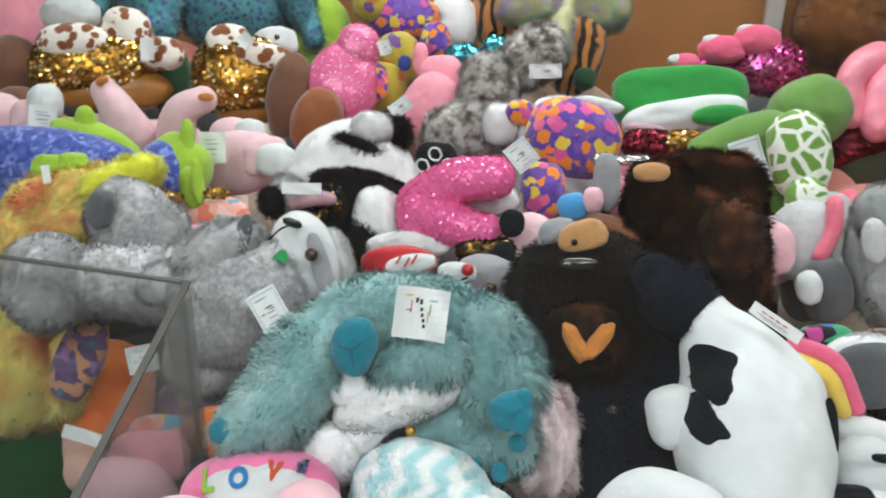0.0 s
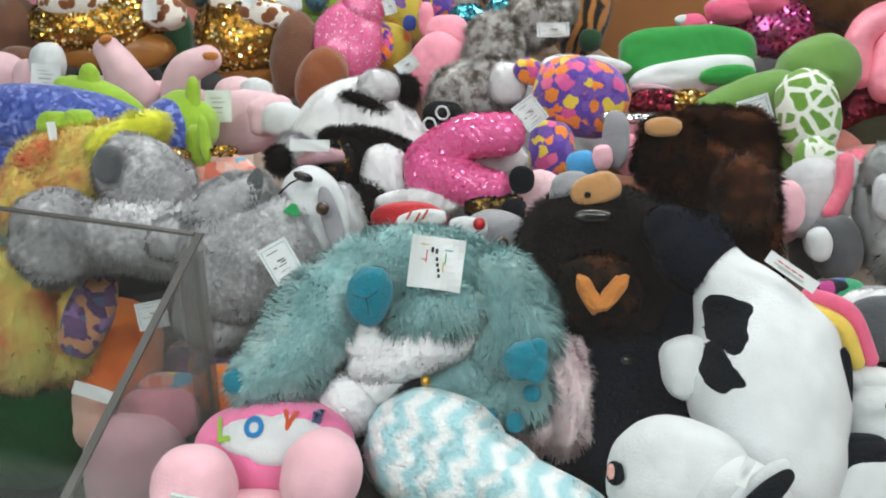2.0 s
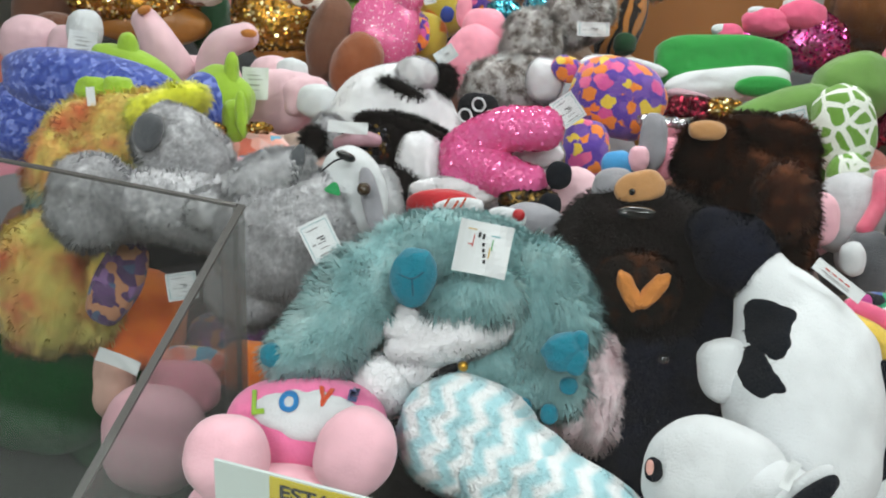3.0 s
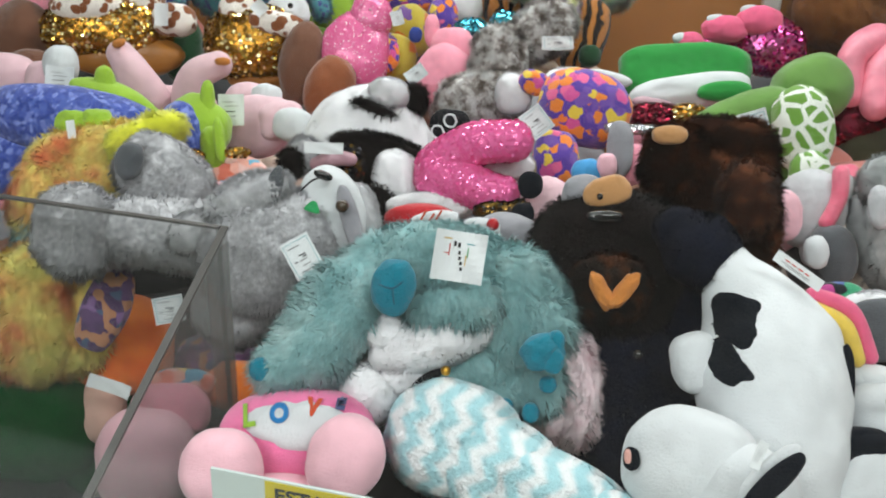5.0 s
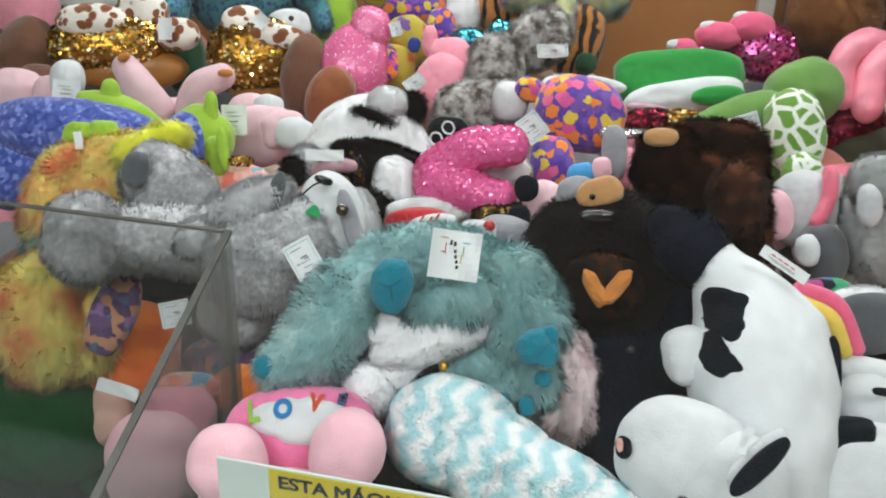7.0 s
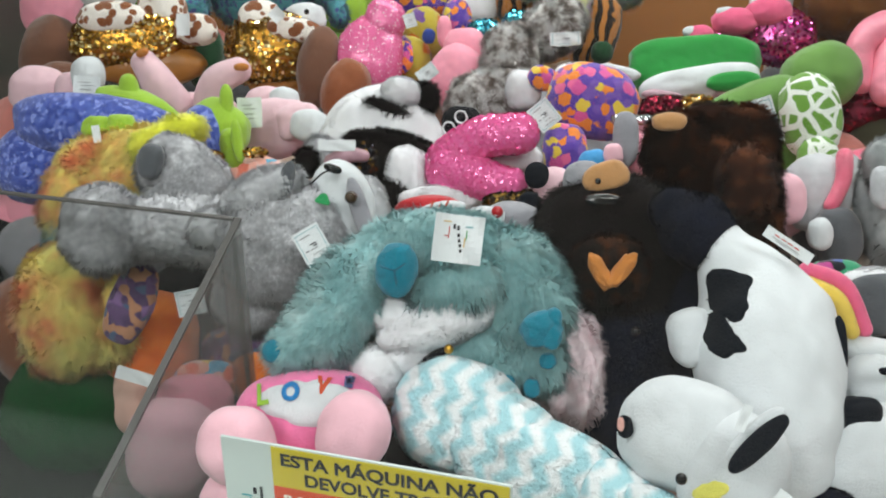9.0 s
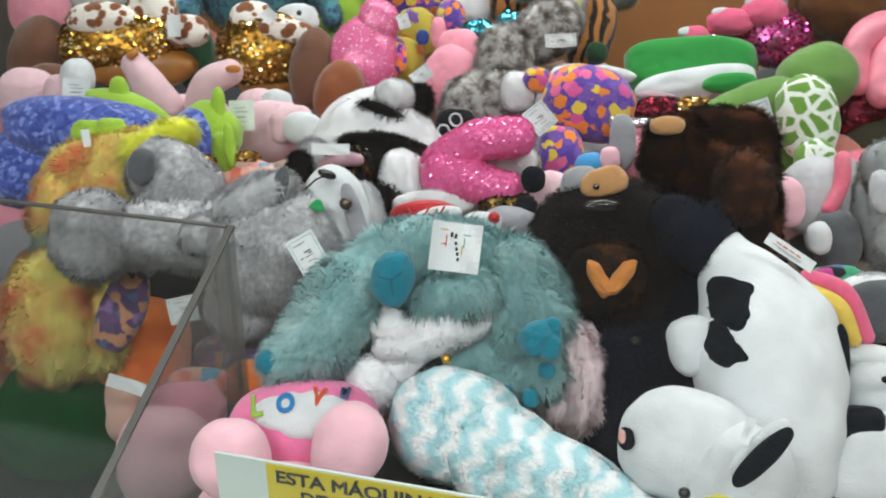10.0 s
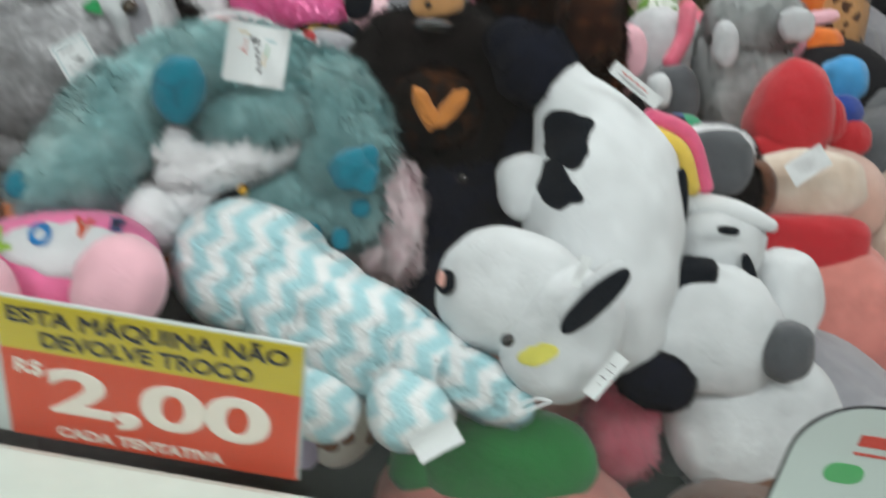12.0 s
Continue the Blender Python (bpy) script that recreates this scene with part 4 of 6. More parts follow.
part('ear', blob((0.0232, 0.0162, 0.0108)), TAN_PLUSH, toy, (-0.0415, 0.7788, 1.1963), (63.2, -17.5, 27.5))
bead('nostril', (-0.0452, 0.757, 1.1999), 0.0032, BLACK_GLOSS, toy)
part('ear_back', blob((0.0211, 0.0211, 0.0179)), GREY_PLUSH, toy, (-0.0664, 0.7933, 1.1839), (64.6, -1.4, 19.5))
bead('button', (0.0188, 0.6526, 1.1022), 0.0044, BLACK_GLOSS, toy)

toy = thing('plush_bear', 'dark brown mottled plush bear lying on its back', 'plush toy', (0.0613, 0.9616, 1.0461), 'plush toys in the pile')
part('body', strands(blob((0.0672, 0.0896, 0.0571)), 15600, 0.0101, 0.00055, (0, -0.55, 0.1)), BEAR_FUR, toy, (0.0627, 0.9665, 1.1148), (64.6, -1.4, 19.5))
part('head', strands(blob((0.0461, 0.048, 0.0392)), 10400, 0.0101, 0.00055, (0, -0.55, 0.1)), BEAR_FUR, toy, (0.0674, 0.9973, 1.173), (64.6, -1.4, 19.5))
part('leg', strands(blob((0.0364, 0.0408, 0.031)), 7800, 0.0101, 0.00055, (0, -0.55, 0.1)), BEAR_FUR, toy, (0.0054, 0.9553, 1.1781), (64.6, -1.4, 19.5))
part('foot_pad', blob((0.0192, 0.0102, 0.0096)), TAN_PLUSH, toy, (-0.0026, 0.9198, 1.2176), (64.6, -1.4, 19.5))
part('arm', strands(blob((0.0266, 0.0367, 0.0226)), 6500, 0.009, 0.00055, (0, -0.55, 0.1)), BEAR_RED_FUR, toy, (0.0868, 0.9066, 1.1655), (64.6, -1.4, 19.5))
part('ear', strands(blob((0.0266, 0.0114, 0.0097)), 3120, 0.0078, 0.00055, (0, -0.55, 0.1)), BEAR_RED_FUR, toy, (0.0361, 0.9936, 1.2101), (64.6, -1.4, 19.5))

toy = thing('plush_cow', 'white plush cow with black patches and black snout', 'plush toy', (0.1536, 0.7296, 0.9873), 'plush toys in the pile')
part('snout', strands(limb([(0, 0, 0, 0.0213), (0.0174, -0.0056, -0.0095, 0.0327), (0.0325, -0.0134, -0.0171, 0.0303)]), 12000, 0.003, 0.0004, (-0.6, -0.2, 0.2)), NAVY_FUR, toy, (0.0313, 0.7388, 1.1873))
body = part('body', limb([(0, 0, 0, 0.0031), (0.0028, -0.0004, -0.0017, 0.025), (0.0119, -0.0038, -0.0078, 0.0285), (0.0336, -0.0122, -0.0313, 0.0454), (0.0518, -0.0309, -0.059, 0.0612), (0.0624, -0.0519, -0.086, 0.064), (0.0748, -0.0749, -0.1163, 0.0576), (0.0823, -0.0983, -0.1462, 0.0481)]), WHITE_PLUSH, toy, (0.0709, 0.7218, 1.1684))
part('leg', blob((0.0213, 0.0263, 0.0181), 0.06, 2.6, 0), WHITE_PLUSH, toy, (0.0673, 0.6612, 1.1015), (65.4, -8.0, 22.4))
sewn('patch', body, (0.0987, 0.6479, 1.1602), (65.6, -0.7, 19.1), (0.0139, 0.0230, 0.0182, 0.0187, 0.0201, 0.0163, 0.0134, 0.0144, 0.0249, 0.0287, 0.0191, 0.0129), BLACK_SHORT)
sewn('patch', body, (0.0955, 0.6294, 1.1239), (65.6, -0.7, 19.1), (0.0124, 0.0096, 0.0124, 0.0220, 0.0191, 0.0144, 0.0124, 0.0134, 0.0163, 0.0182, 0.0144, 0.0191), BLACK_SHORT)
part('patch', blob((0.0064, 0.0285, 0.0054), 0.05, 2.2, 0), BLACK_SHORT, toy, (0.1889, 0.6775, 1.1073), (65.6, -3.5, 20.3))
card((0.1335, 0.6846, 1.1926), (48.5, -49.6, 52.8), 0.0103, 0.0466, toy, RED_BARS, 0.1)

toy = thing('plush_cow', 'white plush cow head with yellow cheek and black ear', 'plush toy', (0.1031, 0.5499, 0.9596), 'plush toys in the pile')
head = part('head', blob((0.0527, 0.0453, 0.0385), 0.04, 2.3, 0), WHITE_PLUSH, toy, (0.0787, 0.5486, 1.0763), (60.5, 7.5, 6.1))
muzzle = part('muzzle', blob((0.0391, 0.0471, 0.0333), 0.04, 2.3, 0), WHITE_PLUSH, toy, (0.119, 0.527, 1.0665), (59, 18.7, -0.6))
part('ear', blob((0.0274, 0.0079, 0.0043), 0.04, 2.3, 0), BLACK_SHORT, toy, (0.1314, 0.4885, 1.1238), (49.3, -41.5, 40))
part('ear_back', blob((0.0273, 0.0096, 0.0052), 0.04, 2.3, 0), WHITE_PLUSH, toy, (0.1297, 0.5016, 1.1207), (49.3, -41.5, 40))
bead('eye', (0.0847, 0.4618, 1.1), 0.0043, BLACK_GLOSS, head)
sewn('cheek', muzzle, (0.1094, 0.4709, 1.0834), (58.5, -21.1, 22.8), (0.0139, 0.0095, 0.0066, 0.0088, 0.0146, 0.0095, 0.0066, 0.008), YELLOW_FELT)
part('eye_patch', blob((0.0063, 0.0087, 0.0031)), BLACK_SHORT, toy, (0.0355, 0.5162, 1.0947), (60.6, -5.6, 13.5))
part('brow', blob((0.0027, 0.0054, 0.0019), 0.04, 2.3, 0, True), PINK_SKIN, toy, (0.033, 0.509, 1.1013), (60.6, -5.6, 13.5))
part('fastener', limb([(0, 0, 0, 0.0009), (0.0081, 0.0038, 0.0041, 0.0009), (0.0173, 0.0052, 0.0037, 0.0009), (0.0091, 0.0014, -0.0004, 0.0009), (-0.0005, -0.0033, -0.0056, 0.0009)], 0), PAPER, toy, (0.1013, 0.4553, 1.0586))
card((0.1481, 0.4758, 1.0798), (56.6, 27.6, -6.7), 0.0103, 0.0326, toy, TEXT_BARS, 0.15)
card((0.1191, 0.4947, 1.1386), (26.8, -56.9, 69.3), 0.0196, 0.0072, toy, TEXT_BARS, 0.1)

toy = thing('plush_cow', 'white plush cow lying down with black patches and grey foot', 'plush toy', (0.2391, 0.6478, 0.9243), 'plush toys in the pile')
body = part('body', blob((0.069, 0.0548, 0.0466), 0.08, 2.3, 0), WHITE_PLUSH, toy, (0.2303, 0.6559, 1.0117), (60.8, 3.1, 8.6))
part('head', blob((0.0366, 0.0341, 0.029), 0.08, 2.3, 0), WHITE_PLUSH, toy, (0.2353, 0.7136, 1.0604), (60.6, -5.6, 13.5))
part('horn', blob((0.0293, 0.0127, 0.0108)), WHITE_PLUSH, toy, (0.2201, 0.7247, 1.0849), (60.7, 4.9, 7.6))
part('ear', limb([(0, 0, 0, 0.0098), (0.0315, -0.0096, 0.0037, 0.0105), (0.061, -0.0121, 0.0002, 0.0057)]), WHITE_PLUSH, toy, (0.2074, 0.7241, 1.0879))
part('patch', blob((0.027, 0.0165, 0.0156), 0.2, 2.3, 0), BLACK_SHORT, toy, (0.2057, 0.6516, 1.0591), (60.3, -9.9, 15.9))
part('eye', blob((0.0092, 0.0037, 0.0028)), BLACK_SHORT, toy, (0.2311, 0.6788, 1.0928), (60.8, 1.4, 9.5))
part('foot', blob((0.0197, 0.0242, 0.0168)), SLATE_PLUSH, toy, (0.2931, 0.6289, 1.0261), (60.7, 4.9, 7.6))
part('leg', strands(blob((0.0296, 0.0206, 0.0175)), 6500, 0.0034, 0.00045, (0, -0.8, 0.15)), NAVY_FUR, toy, (0.1986, 0.595, 0.9967), (60.5, 7.5, 6.1))
part('back', blob((0.033, 0.046, 0.028), 0.1, 2.3, 0), WHITE_PLUSH, toy, (0.3018, 0.7232, 1.0149), (60.6, -5.6, 13.5))
part('patch', blob((0.0047, 0.0177, 0.0037)), BLACK_SHORT, toy, (0.258, 0.6765, 1.0596), (58.5, -21.1, 22.8))

toy = thing('plush_panda', 'dark grey and white fluffy plush panda ear up', 'plush toy', (0.2321, 0.8382, 1.0157), 'plush toys in the pile')
part('ear', blob((0.034, 0.0308, 0.0133)), SLATE_PLUSH, toy, (0.2276, 0.8108, 1.0904), (60.6, -5.6, 13.5))
part('fringe', strands(blob((0.0406, 0.0252, 0.0215)), 6500, 0.0036, 0.00045, (0, -0.85, 0.15)), WHITE_FUR, toy, (0.2241, 0.8432, 1.0871), (60.6, -5.6, 13.5))
part('fringe', strands(blob((0.0195, 0.0239, 0.0166)), 3900, 0.0078, 0.00055, (0, -0.55, 0.1)), BLACK_FUR, toy, (0.2531, 0.823, 1.0628), (60.6, -5.6, 13.5))

toy = thing('plush_pillow', 'white plush pillow toy with faint pink tint', 'plush toy', (0.3087, 0.6955, 0.8425), 'plush toys in the pile')
part('body', blob((0.0732, 0.0634, 0.0539), 0.06, 2.3, 0), WHITE_PLUSH, toy, (0.2953, 0.653, 0.9344), (60.6, -5.6, 13.5))

toy = thing('plush_frog', 'dark green plush frog lying at the front', 'plush toy', (0.096, 0.5545, 0.8675), 'plush toys in the pile')
part('body', blob((0.0677, 0.0415, 0.0353), 0.06, 2.3, 0), FROG_GREEN, toy, (0.102, 0.5437, 0.927), (60.6, -5.6, 13.5))
part('leg', blob((0.0457, 0.0274, 0.0233), 0.06, 2.3, 0), FROG_GREEN, toy, (0.0545, 0.5376, 0.9111), (60.6, -5.6, 13.5))

toy = thing('plush_pig', 'raspberry pink shaggy plush toy', 'plush toy', (0.1913, 0.6388, 0.8418), 'plush toys in the pile')
part('body', strands(blob((0.0302, 0.0415, 0.0257)), 7800, 0.0082, 0.00055, (0, -0.55, 0.1)), RASPBERRY, toy, (0.1862, 0.622, 0.9148), (60.6, -5.6, 13.5))

toy = thing('plush_giraffe', 'white plush giraffe with brown patches', 'plush toy', (-0.0244, 0.5048, 0.88), 'plush toys in the pile')
part('leg', blob((0.0293, 0.0331, 0.0249), 0.05, 2.2, 0), GIRAFFE, toy, (-0.0371, 0.5557, 0.907), (56.7, 27.2, -7.0))
part('foot', blob((0.0159, 0.0187, 0.0135), 0.05, 2.2, 0), LILAC, toy, (-0.0604, 0.5343, 0.8969), (60.1, 11.8, 3.0))

# dark form added to stand for shadow in the gap
toy = thing('plush_shadow_filler', 'dark grey filler toy standing for the shadow between others', 'plush toy', (0.2373, 0.681, 0.8193), 'plush toys in the pile')
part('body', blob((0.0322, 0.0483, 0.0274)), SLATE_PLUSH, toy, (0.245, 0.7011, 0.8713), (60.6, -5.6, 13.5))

toy = thing('plush_hat', 'soft red plush hat with a rolled brim', 'plush toy', (0.3089, 0.9763, 1.0293), 'plush toys in the pile')
part('hat', blob((0.0439, 0.0537, 0.0373), 0.06, 2.4, 0.22), RED_PLUSH, toy, (0.3127, 0.9823, 1.0927), (60.6, 6.6, 6.0))
part('brim', blob((0.042, 0.0204, 0.0174), 0.05, 2.2, 0), RED_PLUSH, toy, (0.31, 0.9472, 1.0624), (59.5, -16.0, 18.9))
part('tip', blob((0.0207, 0.0256, 0.0176), 0.05, 2.2, 0), RED_PLUSH, toy, (0.3497, 0.9868, 1.0894), (59.7, -14.3, 17.9))

toy = thing('plush_dog', 'beige plush dog with paper tag', 'plush toy', (0.3422, 0.9443, 0.9623), 'plush toys in the pile')
part('body', blob((0.0637, 0.0377, 0.032)), BEIGE_PLUSH, toy, (0.3286, 0.8971, 1.046), (60.6, -5.6, 13.5))
part('ear', blob((0.0163, 0.0116, 0.0099), 0.05, 2.2, 0), GREY_PLUSH, toy, (0.3537, 0.9211, 1.0646), (58.0, -22.8, 23.3))
part('muzzle', blob((0.0198, 0.0284, 0.0169)), BROWN_PLUSH, toy, (0.28, 0.8658, 1.0475), (60.6, -5.6, 13.5))
card((0.31, 0.8345, 1.0955), (54.1, -33.8, 32.3), 0.0395, 0.0230, toy, TEXT_BARS, 0.15)

toy = thing('plush_cushion', 'soft red and coral plush cushion', 'plush toy', (0.327, 0.8719, 0.9422), 'plush toys in the pile')
part('body', blob((0.068, 0.0284, 0.0241), 0.07, 3, 0), RED_PLUSH, toy, (0.334, 0.853, 1.0077), (60.6, -5.6, 13.5))
part('body', blob((0.0637, 0.0811, 0.0542)), CORAL, toy, (0.3878, 0.8456, 0.9363), (60.6, -5.6, 13.5))

toy = thing('plush_elephant', 'grey plush elephant sitting upright', 'plush toy', (0.2928, 1.1219, 0.9832), 'plush toys in the pile')
part('body', strands(blob((0.0565, 0.0896, 0.048)), 11700, 0.0068, 0.00045, (0, -0.55, 0.1)), GREY_SHORT, toy, (0.2724, 1.1152, 1.079), (60.6, -5.6, 13.5))
part('head', strands(blob((0.057, 0.0369, 0.0314)), 7800, 0.0068, 0.00045, (0, -0.55, 0.1)), GREY_SHORT, toy, (0.2691, 1.1141, 1.1395), (60.6, -5.6, 13.5))
part('ear', blob((0.0139, 0.0252, 0.0101)), PALE_GREY, toy, (0.2332, 1.0289, 1.1345), (60.6, -5.6, 13.5))
part('ear', blob((0.0203, 0.019, 0.0101)), PALE_GREY, toy, (0.3052, 1.062, 1.1592), (60.6, -5.6, 13.5))
part('trunk', blob((0.0256, 0.0077, 0.0065)), PALE_PINK, toy, (0.3274, 1.0814, 1.1659), (59.8, -14.3, 18.5))

toy = thing('plush_mouse', 'white and grey plush mouse with red scarf', 'plush toy', (0.1708, 1.0915, 1.0304), 'plush toys in the pile')
part('body', blob((0.0431, 0.05, 0.0366)), PALE_GREY, toy, (0.1684, 1.1123, 1.0868), (60.6, -5.6, 13.5))
part('leg', blob((0.0282, 0.0389, 0.0239)), SLATE_PLUSH, toy, (0.1986, 1.0532, 1.0551), (60.6, -5.6, 13.5))
part('foot', blob((0.0142, 0.0194, 0.0121)), WHITE_PLUSH, toy, (0.1761, 1.0129, 1.0732), (60.6, -5.6, 13.5))
part('scarf', limb([(0, 0, 0, 0.0101), (0.0027, -0.0146, -0.0265, 0.0101), (-0.0063, -0.0319, -0.0542, 0.0094)]), RASPBERRY, toy, (0.1918, 1.1023, 1.1437))

toy = thing('plush_pig', 'light pink plush pig ear', 'plush toy', (0.1303, 1.0622, 1.0329), 'plush toys in the pile')
part('body', blob((0.0266, 0.0319, 0.0226)), PALE_PINK, toy, (0.1298, 1.0523, 1.0961), (60.6, -5.6, 13.5))

toy = thing('plush_flamingo', 'pink and orange plush flamingo', 'plush toy', (0.3292, 1.4045, 1.0591), 'plush toys in the pile')
part('neck', limb([(0, 0, 0, 0.032), (0.0217, -0.049, -0.0522, 0.0282), (0.0482, -0.1, -0.1095, 0.0229)]), PINK_PLUSH, toy, (0.315, 1.4613, 1.1621))
part('body', blob((0.0346, 0.0606, 0.0294)), ORANGE_PLUSH, toy, (0.389, 1.4878, 1.103), (60.6, -5.6, 13.5))

toy = thing('plush_leopard', 'tan plush leopard with dark marks', 'plush toy', (0.4268, 1.4744, 1.0483), 'plush toys in the pile')
part('body', blob((0.0433, 0.0952, 0.0368)), LEOPARD_TAN, toy, (0.4377, 1.4929, 1.0964), (60.6, -5.6, 13.5))
part('foot', blob((0.0332, 0.0249, 0.0211)), ORANGE_PLUSH, toy, (0.4115, 1.3926, 1.0512), (60.6, -5.6, 13.5))

toy = thing('plush_bird', 'blue plush bird at the side', 'plush toy', (0.3959, 1.1607, 1.0184), 'plush toys in the pile')
part('body', blob((0.0295, 0.028, 0.0238)), BLUE_PLUSH, toy, (0.3993, 1.1615, 1.0787), (60.6, -5.6, 13.5))
part('wing', blob((0.0273, 0.0205, 0.0174)), NAVY_PLUSH, toy, (0.3951, 1.1125, 1.0554), (60.6, -5.6, 13.5))
part('tail', blob((0.0273, 0.0239, 0.0203)), RED_PLUSH, toy, (0.411, 1.1008, 1.0298), (60.6, -5.6, 13.5))

toy = thing('plush_unicorn', 'black shaggy plush with a rainbow band', 'plush toy', (0.2239, 0.8695, 0.985), 'plush toys in the pile')
part('rainbow', limb([(0, 0, 0, 0.0073), (0.0337, 0.0053, -0.0124, 0.0078), (0.0571, 0.0053, -0.0516, 0.0074)]), PINK_BRIGHT, toy, (0.1534, 0.7248, 1.1543))
part('rainbow', limb([(0, 0, 0, 0.0068), (0.027, 0.0031, -0.0121, 0.0073), (0.0452, 0.0052, -0.0437, 0.0069)]), YELLOW_PLUSH, toy, (0.1548, 0.7155, 1.1465))
part('body', strands(blob((0.0405, 0.0301, 0.0256)), 7800, 0.0101, 0.00055, (0, -0.55, 0.1)), BLACK_FUR, toy, (0.2379, 0.881, 1.0585), (64.6, -1.4, 19.5))
part('scale', blob((0.028, 0.0135, 0.0114)), CELL_DARK, toy, (0.1882, 0.8498, 1.1001), (64.6, -1.4, 19.5))

toy = thing('plush_husky', 'grey plush husky lying on its side with paper tag', 'plush toy', (-0.4615, 0.714, 1.0253), 'plush toys in the pile')
part('foot', strands(blob((0.0424, 0.0482, 0.036)), 11700, 0.0068, 0.0005, (0, -0.8, 0.15)), GREY_FUR, toy, (-0.5625, 0.6515, 1.111), (64.6, -1.4, 19.5))
part('leg', strands(limb([(0, 0, 0, 0.0382), (0.0502, 0.0191, 0.004, 0.0335), (0.1075, 0.0367, -0, 0.037)]), 13000, 0.0068, 0.0005, (0.2, 0, -0.7)), GREY_FUR, toy, (-0.5596, 0.6656, 1.1022))
part('hip', strands(blob((0.0553, 0.0389, 0.0331)), 11700, 0.0068, 0.0005, (0, -0.8, 0.15)), GREY_FUR, toy, (-0.5261, 0.7556, 1.142), (61.6, 25.5, 5.7))
part('sole', blob((0.0145, 0.0205, 0.0123)), SLATE_PLUSH, toy, (-0.5401, 0.7173, 1.1686), (63.9, 12.2, 13))
part('torso', strands(blob((0.0738, 0.0677, 0.0576), 0.05, 2.2, 0), 26000, 0.0068, 0.0005, (0, -0.8, 0.15)), GREY_FUR, toy, (-0.3661, 0.7018, 1.1014), (65.4, -8.0, 22.4))
face = part('face', blob((0.0327, 0.0484, 0.0278), 0.05, 2.2, 0), WHITE_PLUSH, toy, (-0.3124, 0.7409, 1.1426), (64.1, -18.9, 27.7))
part('belly', strands(blob((0.0562, 0.0444, 0.0377)), 14300, 0.0068, 0.0005, (0, -0.8, 0.15)), GREY_FUR, toy, (-0.3864, 0.6877, 1.0517), (62, -23.8, 31))
part('ruff', strands(blob((0.0446, 0.0188, 0.016), 0.05, 2.2, 0), 8000, 0.007, 0.0005, (0, -0.5, 0.1)), PALE_GREY_FUR, toy, (-0.3844, 0.6908, 1.1641), (63.5, -22.5, 29.6))
part('chest', strands(blob((0.0312, 0.0204, 0.0174), 0.05, 2.2, 0), 5000, 0.0065, 0.0005, (0, -0.5, 0.1)), PALE_GREY_FUR, toy, (-0.4348, 0.6797, 1.121), (65.2, -9.8, 23.3))
part('stripe', blob((0.0095, 0.0358, 0.0078), 0.04, 2.3, 0), GREY_PLUSH, toy, (-0.2804, 0.7126, 1.1502), (63.5, -15.8, 26.6))
part('cheek', strands(blob((0.0153, 0.0352, 0.013)), 6240, 0.0042, 0.00045, (0, -0.55, 0.1)), WHITE_FUR, toy, (-0.2848, 0.755, 1.1352), (63.6, -14.9, 26.1))
part('ear', blob((0.0084, 0.0212, 0.0056)), SLATE_PLUSH, toy, (-0.3557, 0.697, 1.1774), (64.2, 9.5, 14.3))
part('nose', blob((0.01, 0.0045, 0.0056)), BLACK_GLOSS, toy, (-0.3126, 0.7181, 1.1901), (63.4, 16.7, 10.7))
part('mouth', limb([(0, 0, 0, 0.0009), (0.0087, 0.0076, 0.0092, 0.0009), (0.0169, 0.0123, 0.0129, 0.0009)], 0), BLACK_CLOTH, toy, (-0.3253, 0.6937, 1.1804))
bead('eye', (-0.285, 0.7024, 1.1681), 0.0066, AMBER_GLOSS, face)
part('eye_patch', blob((0.0063, 0.0058, 0.002), 0.0, 3.6, 0.55), LEAF_GREEN, toy, (-0.3133, 0.6957, 1.165), (64.9, 12.9, 12.8))
card((-0.2962, 0.6395, 1.139), (60.9, -27.8, 33.4), 0.0288, 0.0381, toy, PRICE_BARS, 0.06)

toy = thing('plush_chick', 'yellow and orange tie-dyed shaggy plush', 'plush toy', (-0.6697, 0.6899, 0.8861), 'plush toys in the pile')
part('body', strands(blob((0.0555, 0.0783, 0.0471)), 15600, 0.011, 0.00055, (0, -0.55, 0.1)), DYE_FUR, toy, (-0.6587, 0.6753, 0.9794), (64.6, -1.4, 19.5))
part('wing', strands(blob((0.0395, 0.0527, 0.0336)), 7800, 0.011, 0.00055, (0, -0.55, 0.1)), DYE_FUR, toy, (-0.6137, 0.6945, 0.9637), (64.6, -1.4, 19.5))

toy = thing('plush_fish', 'orange plush toy with purple printed fin', 'plush toy', (-0.5878, 0.731, 0.8656), 'plush toys in the pile')
part('body', blob((0.0601, 0.0615, 0.0511)), ORANGE_PLUSH, toy, (-0.5872, 0.7296, 0.9225), (64.6, -1.4, 19.5))
part('fin', blob((0.0261, 0.0498, 0.0137)), PURPLE_PRINT, toy, (-0.5547, 0.6683, 1.0112), (63.1, 18.4, 9.7))
card((-0.4775, 0.677, 1.0225), (64, -11.5, 24.4), 0.0329, 0.0291, toy, PRICE_BARS, 0.15)
card((-0.5347, 0.6365, 0.9343), (63.6, 14.6, 11.7), 0.0480, 0.0152, toy, (), 0.15)

toy = thing('plush_turtle', 'glossy dark green plush lying low', 'plush toy', (-0.6765, 0.6757, 0.746), 'plush toys in the pile')
part('body', blob((0.0854, 0.0717, 0.061), 0.12, 2.3, 0), GREEN_SATIN, toy, (-0.6655, 0.6599, 0.8369), (64.6, -1.4, 19.5))
